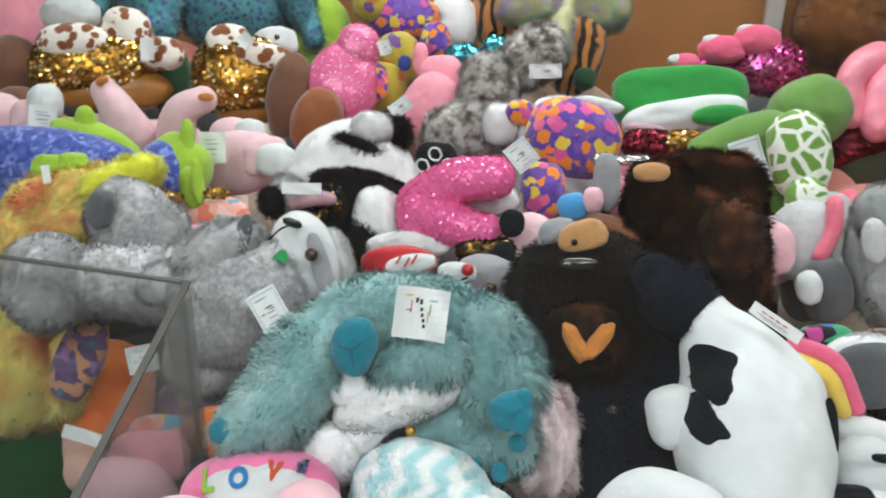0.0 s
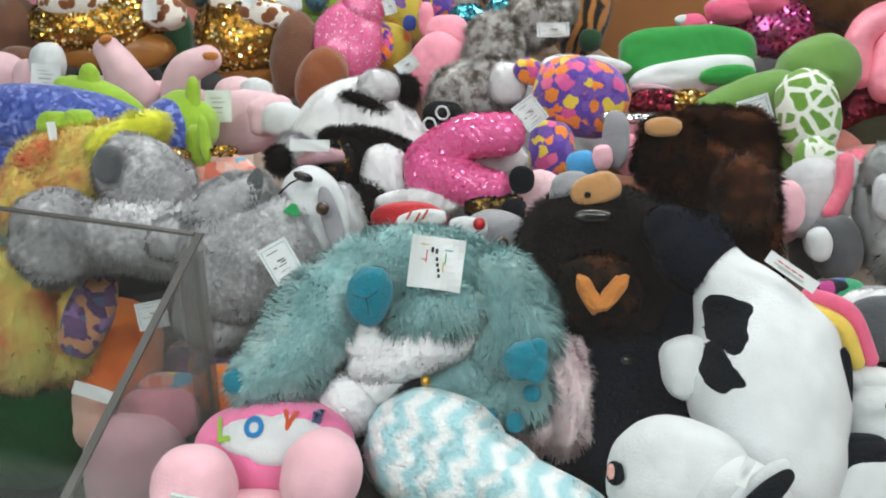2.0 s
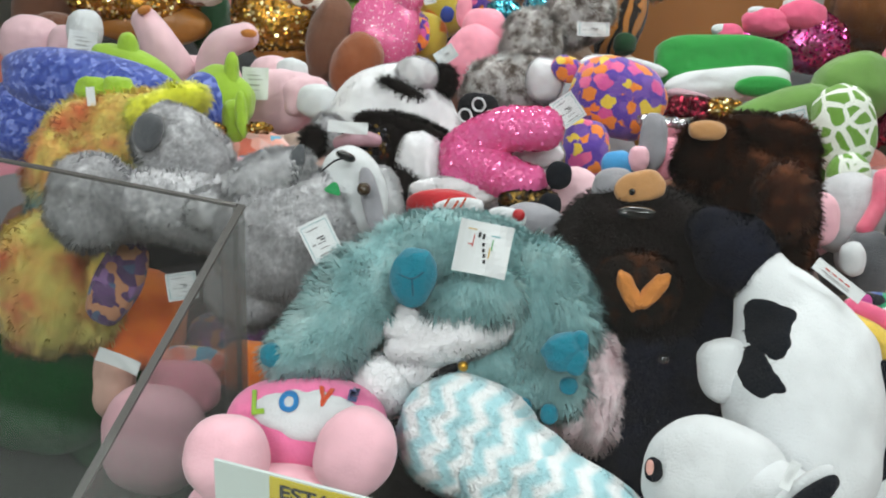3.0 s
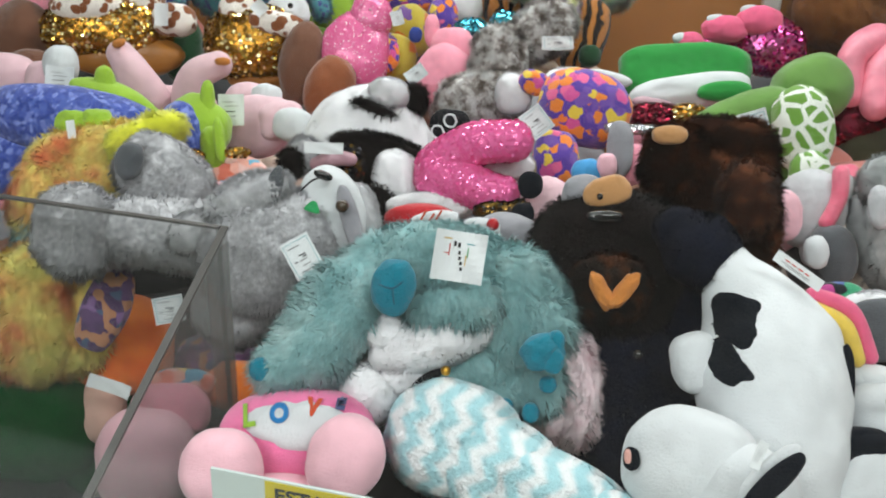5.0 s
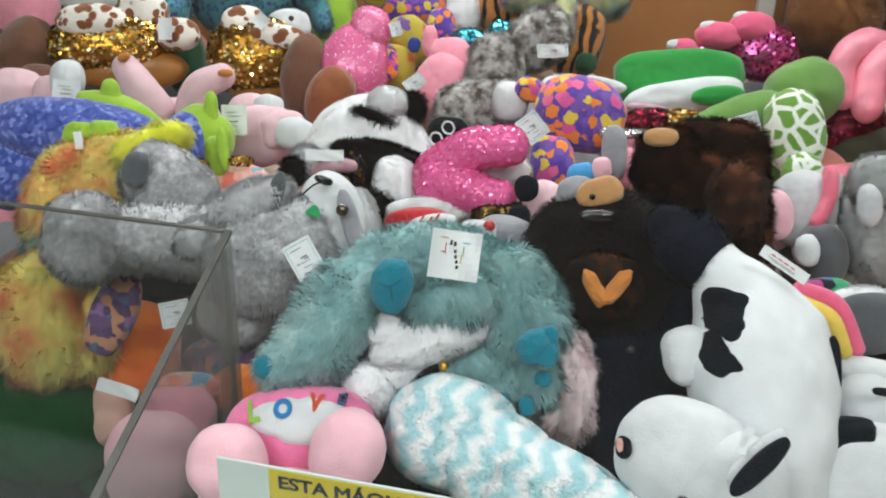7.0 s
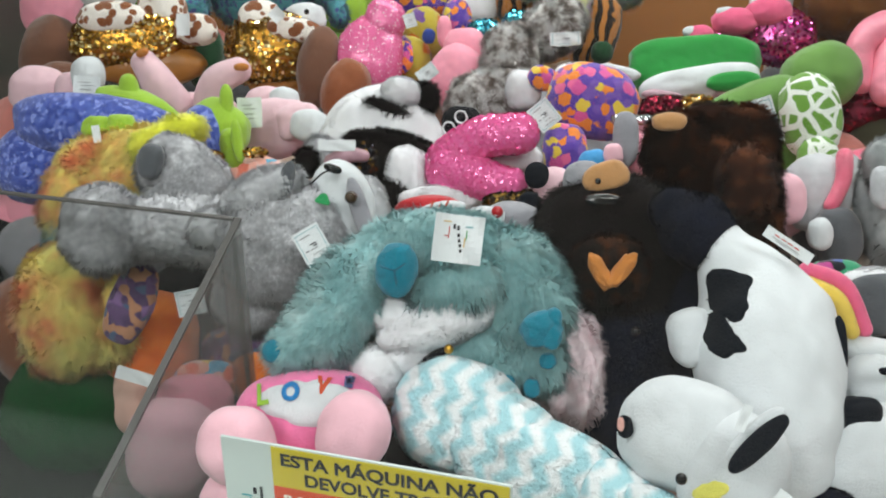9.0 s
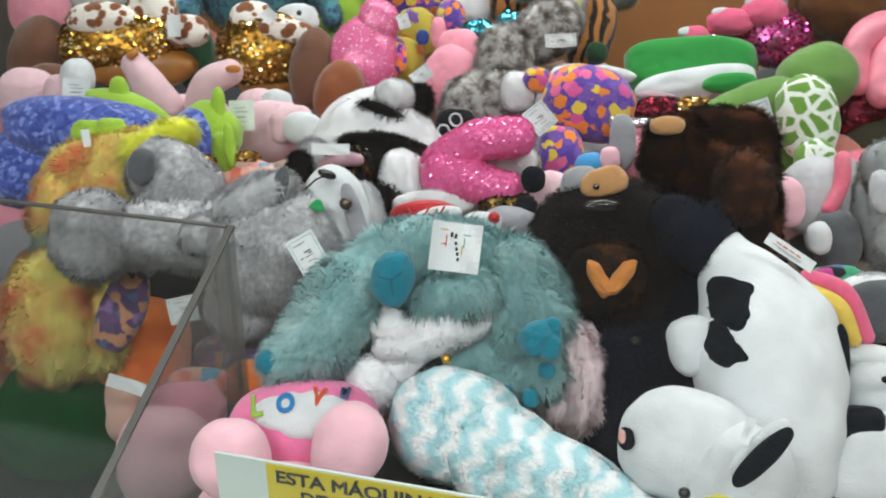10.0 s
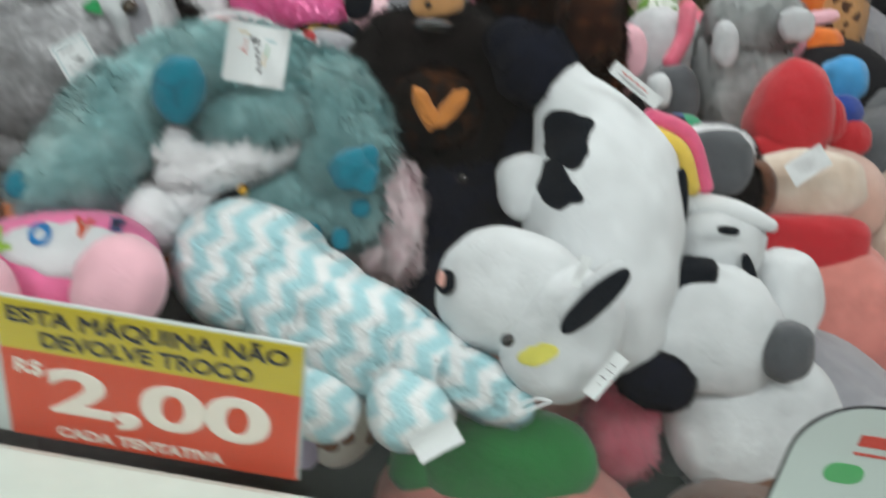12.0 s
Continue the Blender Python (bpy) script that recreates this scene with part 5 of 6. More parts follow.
part('leg', blob((0.0637, 0.0778, 0.0541)), GREEN_SATIN, toy, (-0.6097, 0.708, 0.8015), (64.6, -1.4, 19.5))

toy = thing('plush_pig', 'pale pink plush pig seen through clear plastic', 'plush toy', (-0.5255, 0.6738, 0.7559), 'plush toys in the pile')
part('body', blob((0.0569, 0.0614, 0.0483)), PALE_PINK, toy, (-0.5025, 0.6449, 0.8359), (64.6, -1.4, 19.5))
part('head', blob((0.0461, 0.0329, 0.028)), PINK_PLUSH, toy, (-0.4983, 0.6903, 0.877), (64.6, -1.4, 19.5))
part('ear', blob((0.0268, 0.0402, 0.0228)), PEACH, toy, (-0.5848, 0.6772, 0.8631), (64.6, -1.4, 19.5))
part('snout', blob((0.0402, 0.0168, 0.0143)), CELL_BRIGHT, toy, (-0.5018, 0.7219, 0.8956), (64.6, -1.4, 19.5))

toy = thing('plush_fox', 'orange plush toy low in the pile', 'plush toy', (-0.4513, 0.7398, 0.8368), 'plush toys in the pile')
part('body', blob((0.0376, 0.0307, 0.0261)), ORANGE_PLUSH, toy, (-0.4507, 0.7562, 0.8825), (64.6, -1.4, 19.5))
part('head', blob((0.0491, 0.0351, 0.0298)), PURPLE_PRINT, toy, (-0.4932, 0.7822, 0.8932), (64.6, -1.4, 19.5))

toy = thing('plush_parrot', 'yellow and orange tie-dyed shaggy plush bird', 'plush toy', (-0.6698, 0.8251, 1.0386), 'plush toys in the pile')
part('body', strands(blob((0.093, 0.0469, 0.0398)), 15600, 0.0101, 0.00055, (0, -0.55, 0.1)), DYE_FUR, toy, (-0.6552, 0.8151, 1.1155), (64.4, -6.8, 22.1))
part('wing', strands(limb([(0, 0, 0, 0.0171), (0.0211, 0.023, 0.0081, 0.0179), (0.0377, 0.0427, 0.0127, 0.0161)]), 6500, 0.009, 0.00055, (0, 0, -0.9)), YELLOW_FUR, toy, (-0.6081, 0.7931, 1.1561))
part('tail', strands(blob((0.0307, 0.0376, 0.0261)), 5200, 0.0138, 0.00055, (0, -0.55, 0.15)), TEAL_FUR, toy, (-0.698, 0.748, 1.0343), (64.6, -1.4, 19.5))
part('wing', strands(blob((0.0376, 0.0478, 0.0319)), 6500, 0.0112, 0.00055, (0, -0.55, 0.1)), DYE_FUR, toy, (-0.7058, 0.767, 1.0774), (64.6, -1.4, 19.5))

toy = thing('plush_turtle', 'blue flower print plush turtle with lime feet', 'plush toy', (-0.7796, 0.9097, 1.0487), 'plush toys in the pile')
part('shell', blob((0.1227, 0.0461, 0.0392)), HYDRANGEA, toy, (-0.7573, 0.8923, 1.1289), (64.4, 5.9, 16.1))
part('shell', blob((0.0572, 0.0572, 0.0486)), HYDRANGEA, toy, (-0.8523, 0.8665, 1.0724), (64.6, -1.4, 19.5))
part('shell', blob((0.0329, 0.0476, 0.028)), HYDRANGEA, toy, (-0.613, 0.9148, 1.1221), (64.6, -1.4, 19.5))
part('foot', blob((0.0205, 0.015, 0.0128), 0.15, 2.3, 0), LIME_PLUSH, toy, (-0.6919, 0.8139, 1.1614), (64.6, -1.4, 19.5))
part('foot', blob((0.0191, 0.015, 0.0128), 0.15, 2.3, 0), LIME_PLUSH, toy, (-0.6652, 0.8243, 1.1639), (64.6, -1.4, 19.5))
card((-0.6722, 0.7868, 1.1639), (64.3, -8.2, 22.8), 0.0101, 0.0212, toy, (), 0.15)

toy = thing('plush_frog', 'lime green plush frog bent over the pile', 'plush toy', (-0.6899, 0.9518, 1.0717), 'plush toys in the pile')
part('body', blob((0.0648, 0.0305, 0.0259)), LIME_PLUSH, toy, (-0.7313, 0.9424, 1.1411), (63.1, 18.4, 9.7))
part('body', blob((0.0446, 0.0409, 0.0348)), LIME_PLUSH, toy, (-0.606, 0.9442, 1.1293), (60.3, 29.9, 3))
part('ear', blob((0.0136, 0.0227, 0.0091)), LIME_PLUSH, toy, (-0.7428, 0.9425, 1.1725), (64.3, -8.6, 23))
part('ear', blob((0.0095, 0.0249, 0.0073)), LIME_PLUSH, toy, (-0.589, 0.9466, 1.1692), (64.6, -1.4, 19.5))
part('ear', blob((0.0197, 0.0113, 0.0091)), LIME_PLUSH, toy, (-0.8098, 0.9088, 1.1509), (63.6, -14.9, 26.1))
part('foot', blob((0.0156, 0.0269, 0.0127)), LIME_PLUSH, toy, (-0.5496, 0.8921, 1.127), (63.9, -12.2, 24.8))
part('bow', blob((0.007, 0.0278, 0.0056)), LIME_PLUSH, toy, (-0.5336, 0.8818, 1.1422), (64.3, -8.6, 23))

toy = thing('plush_fish', 'small plush with gold trim and colourful print', 'plush toy', (-0.5438, 0.9193, 1.024), 'plush toys in the pile')
part('trim', discs(blob((0.0222, 0.0076, 0.0065)), 250, 0.0022), GOLD_SEQ, toy, (-0.5684, 0.8606, 1.1236), (64.6, -1.4, 19.5))
part('trim', discs(blob((0.0153, 0.0056, 0.0047)), 150, 0.0022), GOLD_SEQ, toy, (-0.5103, 0.8834, 1.1295), (64.6, -1.4, 19.5))
part('body', blob((0.0392, 0.025, 0.0212)), CELL_BRIGHT, toy, (-0.5175, 0.8972, 1.0921), (64.6, -1.4, 19.5))
part('leg', blob((0.0369, 0.0134, 0.0114)), PALE_PINK, toy, (-0.4912, 0.8281, 1.0996), (64.6, -1.4, 19.5))

toy = thing('plush_flamingo', 'pale pink plush flamingo with long bent neck and orange beak', 'plush toy', (-0.793, 1.076, 1.0396), 'plush toys in the pile')
part('neck', limb([(0, 0, 0, 0.0199), (0.0247, -0.0056, -0.028, 0.0274), (0.0357, 0.0018, -0.0672, 0.0353)]), BLUSH, toy, (-0.8074, 1.0632, 1.177))
part('beak', blob((0.0098, 0.0057, 0.0065)), ORANGE_FELT, toy, (-0.7967, 1.0478, 1.1973), (62, -23.8, 31))
part('neck', limb([(0, 0, 0, 0.0199), (-0.027, -0.0171, -0.0157, 0.0249), (-0.0403, -0.0179, -0.0548, 0.0286)]), BLUSH, toy, (-0.6701, 1.1058, 1.1684))
part('beak', blob((0.0113, 0.0057, 0.0065)), ORANGE_FELT, toy, (-0.647, 1.0796, 1.1821), (64.6, -1.4, 19.5))
part('body', blob((0.0779, 0.0346, 0.0294)), BLUSH, toy, (-0.764, 1.1048, 1.0906), (64.6, -1.4, 19.5))

toy = thing('plush_lamb', 'pale pink plush toy with white feet and hanging tag', 'plush toy', (-0.6014, 1.0777, 1.029), 'plush toys in the pile')
part('body', blob((0.058, 0.0443, 0.0376)), BLUSH, toy, (-0.5831, 1.0555, 1.1025), (64.1, -10.4, 23.9))
part('foot', blob((0.0281, 0.0234, 0.0199)), WHITE_PLUSH, toy, (-0.5156, 1.0399, 1.1186), (64.6, -1.4, 19.5))
part('leg', blob((0.0357, 0.0285, 0.0243)), BLUSH, toy, (-0.5445, 1.0525, 1.1168), (63.6, -14.9, 26.1))
part('foot', blob((0.0225, 0.0177, 0.0151)), WHITE_PLUSH, toy, (-0.5772, 1.0771, 1.1413), (64.6, -1.4, 19.5))
part('head', blob((0.0327, 0.031, 0.0264)), BLUSH, toy, (-0.61, 1.0812, 1.1252), (64.6, -1.4, 19.5))
card((-0.5783, 0.9855, 1.1461), (64.5, -2.5, 20.1), 0.0344, 0.0416, toy, TEXT_BARS, 0.15)

toy = thing('plush_lamb', 'white and pink plush toy with hanging tag', 'plush toy', (-0.9487, 1.0286, 1.0512), 'plush toys in the pile')
part('foot', blob((0.0249, 0.0299, 0.0211)), WHITE_PLUSH, toy, (-0.8863, 1.0265, 1.1577), (64.6, -1.4, 19.5))
part('leg', blob((0.0337, 0.0337, 0.0286)), BLUSH, toy, (-0.9123, 1.0267, 1.1291), (64.6, -1.4, 19.5))
part('body', blob((0.047, 0.0384, 0.0327)), BLUSH, toy, (-0.9836, 1.024, 1.1258), (64.6, -1.4, 19.5))
part('body', blob((0.0354, 0.0309, 0.0263)), BROWN_PLUSH, toy, (-0.9912, 1.0812, 1.1283), (64.6, -1.4, 19.5))
card((-0.8558, 0.9871, 1.1516), (64.5, 2.2, 17.8), 0.0407, 0.0359, toy, TEXT_BARS, 0.15)

toy = thing('plush_panda', 'white and black fluffy plush panda on its back', 'plush toy', (-0.4128, 1.0757, 1.0134), 'plush toys in the pile')
part('body', strands(blob((0.0874, 0.0656, 0.0557), 0.07, 2.3, 0.3), 16900, 0.0036, 0.00045, (0, -0.85, 0.15)), WHITE_FUR, toy, (-0.4175, 1.0718, 1.1154), (64.6, -1.4, 19.5))
part('band', strands(blob((0.0614, 0.0159, 0.0188)), 5720, 0.009, 0.00055, (0, -0.55, 0.1)), BLACK_FUR, toy, (-0.3646, 0.9837, 1.1253), (64.2, 9.5, 14.3))
part('foot', strands(blob((0.0274, 0.0213, 0.0181)), 4680, 0.0036, 0.00045, (0, -0.85, 0.15)), WHITE_FUR, toy, (-0.3881, 1.0744, 1.1704), (64.3, 7.7, 15.2))
part('foot', strands(blob((0.0154, 0.0169, 0.0131)), 2340, 0.009, 0.00055, (0, -0.55, 0.1)), BLACK_FUR, toy, (-0.3584, 1.0928, 1.1635), (64.6, -1.4, 19.5))
part('stripe', strands(blob((0.0364, 0.0106, 0.0152)), 2340, 0.0078, 0.00055, (0, -0.55, 0.1)), BLACK_FUR, toy, (-0.3969, 1.0558, 1.1509), (63.1, 18.4, 9.7))
part('belly', strands(blob((0.0342, 0.0471, 0.0291)), 7800, 0.0036, 0.00045, (0, -0.85, 0.15)), WHITE_FUR, toy, (-0.3298, 0.9595, 1.0884), (64.3, -8.6, 23))
part('side', strands(blob((0.045, 0.0508, 0.0382)), 6500, 0.0101, 0.00055, (0, -0.55, 0.1)), BLACK_FUR, toy, (-0.3807, 0.9655, 1.0884), (64.6, -1.4, 19.5))
part('arm', strands(blob((0.021, 0.0351, 0.0179)), 3900, 0.009, 0.00055, (0, -0.55, 0.1)), BLACK_FUR, toy, (-0.338, 0.9203, 1.0624), (64.6, -1.4, 19.5))
part('foot', strands(blob((0.0144, 0.0158, 0.0122)), 1560, 0.0078, 0.00055, (0, -0.55, 0.1)), BLACK_FUR, toy, (-0.4646, 0.9341, 1.1062), (64.6, -1.4, 19.5))
part('ear', strands(blob((0.019, 0.0234, 0.0162)), 2080, 0.0078, 0.00055, (0, -0.55, 0.1)), GREY_FUR, toy, (-0.4583, 0.9612, 1.1094), (64.6, -1.4, 19.5))
part('vest', discs(blob((0.0292, 0.0278, 0.0181)), 900, 0.0024), DARK_SEQ, toy, (-0.3866, 0.9202, 1.1187), (64.6, -1.4, 19.5))
part('strap', limb([(0, 0, 0, 0.0083), (0.0267, -0.0074, 0.0137, 0.0102), (0.0421, 0.0074, 0.0095, 0.0082)]), MAUVE_SHINE, toy, (-0.4123, 0.9027, 1.1247))
card((-0.3943, 0.8875, 1.1519), (64.6, 0.1, 18.8), 0.0463, 0.0136, toy, (), 0.2)

toy = thing('plush_sloth', 'hot pink sequined plush arms with white fur trim', 'plush toy', (-0.2485, 1.0273, 1.0381), 'plush toys in the pile')
part('arm', discs(limb([(0, 0, 0, 0.0351), (0.0397, -0.0024, 0.038, 0.0273), (0.0832, 0.0051, 0.0467, 0.025)]), 2200, 0.0021, 0.24), PINK_SEQ, toy, (-0.2718, 0.9709, 1.1182))
part('arm', discs(limb([(0, 0, 0, 0.0361), (0.0528, -0.0172, -0.0003, 0.0244), (0.0831, -0.0178, 0.0011, 0.0181)]), 2200, 0.0021, 0.24), PINK_SEQ, toy, (-0.267, 0.9579, 1.1123))
part('trim', strands(blob((0.0389, 0.0198, 0.0168)), 3900, 0.0036, 0.00045, (0, -0.85, 0.15)), WHITE_FUR, toy, (-0.206, 1.0074, 1.1228), (64.6, -1.4, 19.5))
part('trim', strands(blob((0.0512, 0.0164, 0.0139)), 4680, 0.0036, 0.00045, (0, -0.85, 0.15)), WHITE_FUR, toy, (-0.2712, 0.9204, 1.0871), (64.6, -1.4, 19.5))

toy = thing('plush_mouse', 'black plush mouse with gold sequins', 'plush toy', (-0.1949, 0.9773, 1.0188), 'plush toys in the pile')
part('ear', blob((0.0144, 0.0157, 0.0091)), BLACK_SHORT, toy, (-0.1504, 0.9262, 1.133), (64.6, -1.4, 19.5))
part('body', discs(blob((0.0349, 0.0188, 0.016)), 500, 0.0022), BLACK_SEQ, toy, (-0.1819, 0.93, 1.0921), (64.6, -1.4, 19.5))
part('ear', blob((0.0128, 0.0141, 0.009)), BLACK_SHORT, toy, (-0.1484, 0.8917, 1.1095), (64.6, -1.4, 19.5))
part('leg', blob((0.0287, 0.0341, 0.0244)), BLUSH, toy, (-0.1401, 0.969, 1.0947), (61.6, 25.5, 5.7))

toy = thing('plush_heart', 'red plush heart with white patch and faint writing', 'plush toy', (-0.256, 0.8506, 1.041), 'plush toys in the pile')
part('heart', blob((0.0415, 0.0188, 0.016)), RED_PLUSH, toy, (-0.2493, 0.8327, 1.1074), (64.6, -1.4, 19.5))
part('patch', blob((0.0266, 0.0103, 0.0091)), WHITE_PLUSH, toy, (-0.2234, 0.8031, 1.124), (64.3, -8.6, 23))
part('print', limb([(0, 0, 0, 0.0012), (0.0031, 0.0049, 0.0076, 0.0012)], 0), LETTER_RED, toy, (-0.2325, 0.7859, 1.1308))
part('print', limb([(0, 0, 0, 0.0012), (0.0031, 0.0049, 0.0076, 0.0012)], 0), LETTER_RED, toy, (-0.2242, 0.7875, 1.1283))
part('print', limb([(0, 0, 0, 0.0012), (0.0031, 0.0049, 0.0076, 0.0012)], 0), LETTER_RED, toy, (-0.2174, 0.7912, 1.1312))

toy = thing('plush_cat', 'grey plush cat with closed smile and red nose', 'plush toy', (-0.1532, 0.8288, 1.0441), 'plush toys in the pile')
head = part('head', blob((0.0354, 0.0293, 0.0249)), GREY_PLUSH, toy, (-0.1503, 0.8298, 1.1041), (64.6, -1.4, 19.5))
part('muzzle', blob((0.0198, 0.0105, 0.0093)), WHITE_PLUSH, toy, (-0.1666, 0.7861, 1.133), (64.5, 3.2, 17.4))
bead('nose', (-0.1505, 0.7711, 1.1458), 0.0063, RED_GLOSS, toy)
bead('eye', (-0.1322, 0.7911, 1.1196), 0.0064, AMBER_GLOSS, toy)
part('mouth', limb([(0, 0, 0, 0.0012), (0.0095, -0.0009, -0.0036, 0.0011), (0.0187, 0.0039, -0.0003, 0.0011)], 0), BLACK_CLOTH, toy, (-0.1717, 0.7733, 1.1343))

toy = thing('plush_rabbit', 'pale pink curly plush between the toys', 'plush toy', (-0.0558, 0.7047, 0.9637), 'plush toys in the pile')
part('body', strands(blob((0.0382, 0.0562, 0.0325), 0.3, 2.3, 0), 4680, 0.0068, 0.00055, (0, -0.55, 0.1)), PINK_CURL, toy, (-0.0495, 0.6777, 1.0357), (64.6, -1.4, 19.5))
part('collar', blob((0.0118, 0.014, 0.01)), YELLOW_PLUSH, toy, (-0.0637, 0.7073, 1.0808), (64.6, -1.4, 19.5))

toy = thing('plush_leopard', 'grey and white spotted shaggy plush leopard', 'plush toy', (-0.3065, 1.2601, 1.075), 'plush toys in the pile')
part('body', strands(blob((0.0663, 0.0398, 0.0338)), 15600, 0.0112, 0.00055, (0, -0.55, 0.1)), SNOW_LEOPARD, toy, (-0.302, 1.2166, 1.1385), (63.6, -14.9, 26.1))
part('leg', strands(blob((0.0416, 0.0502, 0.0353)), 11700, 0.0112, 0.00055, (0, -0.55, 0.1)), SNOW_LEOPARD, toy, (-0.3001, 1.3067, 1.1769), (64.6, -1.4, 19.5))
part('tail', strands(blob((0.0516, 0.041, 0.0348)), 11700, 0.0112, 0.00055, (0, -0.55, 0.1)), SNOW_LEOPARD, toy, (-0.2559, 1.3867, 1.2128), (59.4, -32.5, 36.5))
part('chest', strands(blob((0.0258, 0.029, 0.0219)), 3120, 0.0036, 0.00045, (0, -0.85, 0.15)), WHITE_FUR, toy, (-0.2481, 1.1981, 1.1583), (64.6, -1.4, 19.5))
face = part('face', blob((0.0283, 0.022, 0.0187)), BLACK_CLOTH, toy, (-0.3155, 1.1224, 1.1234), (64.6, -1.4, 19.5))
part('eye_ring', limb([(0.009, 0, 0, 0.0014), (0.0045, 0, 0.0078, 0.0014), (-0.0045, 0, 0.0078, 0.0014), (-0.009, 0, 0, 0.0014), (-0.0045, 0, -0.0078, 0.0014), (0.0045, 0, -0.0078, 0.0014), (0.009, 0, 0, 0.0014)], 0), WHITE_PLUSH, face, (-0.3058, 1.0931, 1.1399))
part('eye_ring', limb([(0.009, 0, 0, 0.0014), (0.0045, 0, 0.0078, 0.0014), (-0.0045, 0, 0.0078, 0.0014), (-0.009, 0, 0, 0.0014), (-0.0045, 0, -0.0078, 0.0014), (0.0045, 0, -0.0078, 0.0014), (0.009, 0, 0, 0.0014)], 0), WHITE_PLUSH, face, (-0.3191, 1.0813, 1.1256))
part('eye_ring', limb([(0.009, 0, 0, 0.0014), (0.0045, 0, 0.0078, 0.0014), (-0.0045, 0, 0.0078, 0.0014), (-0.009, 0, 0, 0.0014), (-0.0045, 0, -0.0078, 0.0014), (0.0045, 0, -0.0078, 0.0014), (0.009, 0, 0, 0.0014)], 0), WHITE_PLUSH, face, (-0.2867, 1.0928, 1.1265))
card((-0.2034, 1.2579, 1.2236), (64.5, -3.2, 20.4), 0.0454, 0.0195, toy, PRICE_BARS, 0.15)
card((-0.3694, 1.1249, 1.1883), (58.8, -34.1, 37.6), 0.0293, 0.0203, toy, PRICE_BARS, 0.15)

toy = thing('plush_turtle', 'purple plush turtle with orange, pink and yellow flowers', 'plush toy', (-0.1455, 1.1957, 1.0704), 'plush toys in the pile')
part('shell', blob((0.0669, 0.0535, 0.0455)), FLOWER_PURPLE, toy, (-0.1433, 1.1953, 1.1513), (63.9, 12.2, 13))
part('leg', blob((0.032, 0.0396, 0.0272)), FLOWER_PURPLE, toy, (-0.1611, 1.1166, 1.1001), (64.6, -1.4, 19.5))
part('ear', blob((0.0222, 0.0174, 0.0148)), FLOWER_PURPLE, toy, (-0.2181, 1.1953, 1.1789), (63.4, 16.7, 10.7))
part('back', strands(blob((0.0343, 0.0212, 0.0181)), 2340, 0.0036, 0.00045, (0, -0.85, 0.15)), WHITE_FUR, toy, (-0.1813, 1.2506, 1.1708), (64.6, -1.4, 19.5))
part('arm', blob((0.0384, 0.012, 0.0102)), WHITE_PLUSH, toy, (-0.1378, 1.3315, 1.1625), (64.3, 7.7, 15.2))
card((-0.1841, 1.0802, 1.1596), (58.3, -35.2, 38.5), 0.0326, 0.0370, toy, PRICE_BARS, 0.15)

toy = thing('plush_rabbit', 'grey and pink plush rabbit with silver band', 'plush toy', (-0.0659, 1.102, 1.0626), 'plush toys in the pile')
part('ear', blob((0.017, 0.0354, 0.0099)), GREY_PLUSH, toy, (-0.0708, 1.0649, 1.1454), (64.6, -1.4, 19.5))
part('ear', blob((0.023, 0.0259, 0.0196)), PINK_PLUSH, toy, (-0.0499, 1.0837, 1.1218), (64.6, -1.4, 19.5))
part('head', blob((0.0198, 0.017, 0.0144)), BLUE_PLUSH, toy, (-0.1045, 1.0392, 1.117), (64.6, -1.4, 19.5))
part('cheek', blob((0.0126, 0.0154, 0.0107)), PALE_PINK, toy, (-0.0813, 1.0416, 1.1293), (64.6, -1.4, 19.5))
part('band', discs(limb([(0, 0, 0, 0.0067), (0.0601, 0.0199, -0.0012, 0.0067)]), 200, 0.002), SILVER_SEQ, toy, (-0.0957, 1.1291, 1.1502))

toy = thing('plush_crocodile', 'bright green plush crocodile with white belly', 'plush toy', (-0.0348, 1.52, 1.0582), 'plush toys in the pile')
part('back', blob((0.1043, 0.0476, 0.0404), 0.08, 3.4, 0), GREEN_SHORT, toy, (-0.037, 1.4764, 1.1494), (64.5, -3.2, 20.4))
part('belly', blob((0.0955, 0.0265, 0.0265), 0.07, 2.6, 0), WHITE_PLUSH, toy, (-0.0202, 1.4172, 1.1366), (64.3, -8.6, 23))
part('patch', blob((0.0416, 0.0156, 0.0121)), GREEN_SHORT, toy, (0.033, 1.4058, 1.1475), (64.4, -5.9, 21.7))

toy = thing('plush_crab', 'dark red and gold sequined toy', 'plush toy', (-0.0479, 1.3872, 1.0358), 'plush toys in the pile')
part('body', discs(blob((0.0444, 0.0222, 0.0189)), 700, 0.0024), WINE_SEQ, toy, (-0.0559, 1.3341, 1.1119), (64.6, -1.4, 19.5))
part('body', discs(blob((0.0288, 0.017, 0.0144)), 350, 0.0024), GOLD_SEQ, toy, (-0.0117, 1.3414, 1.1198), (64.6, -1.4, 19.5))
part('bow', blob((0.0346, 0.0104, 0.0088)), MAUVE_SHINE, toy, (-0.0651, 1.3603, 1.1239), (64.3, 7.7, 15.2))

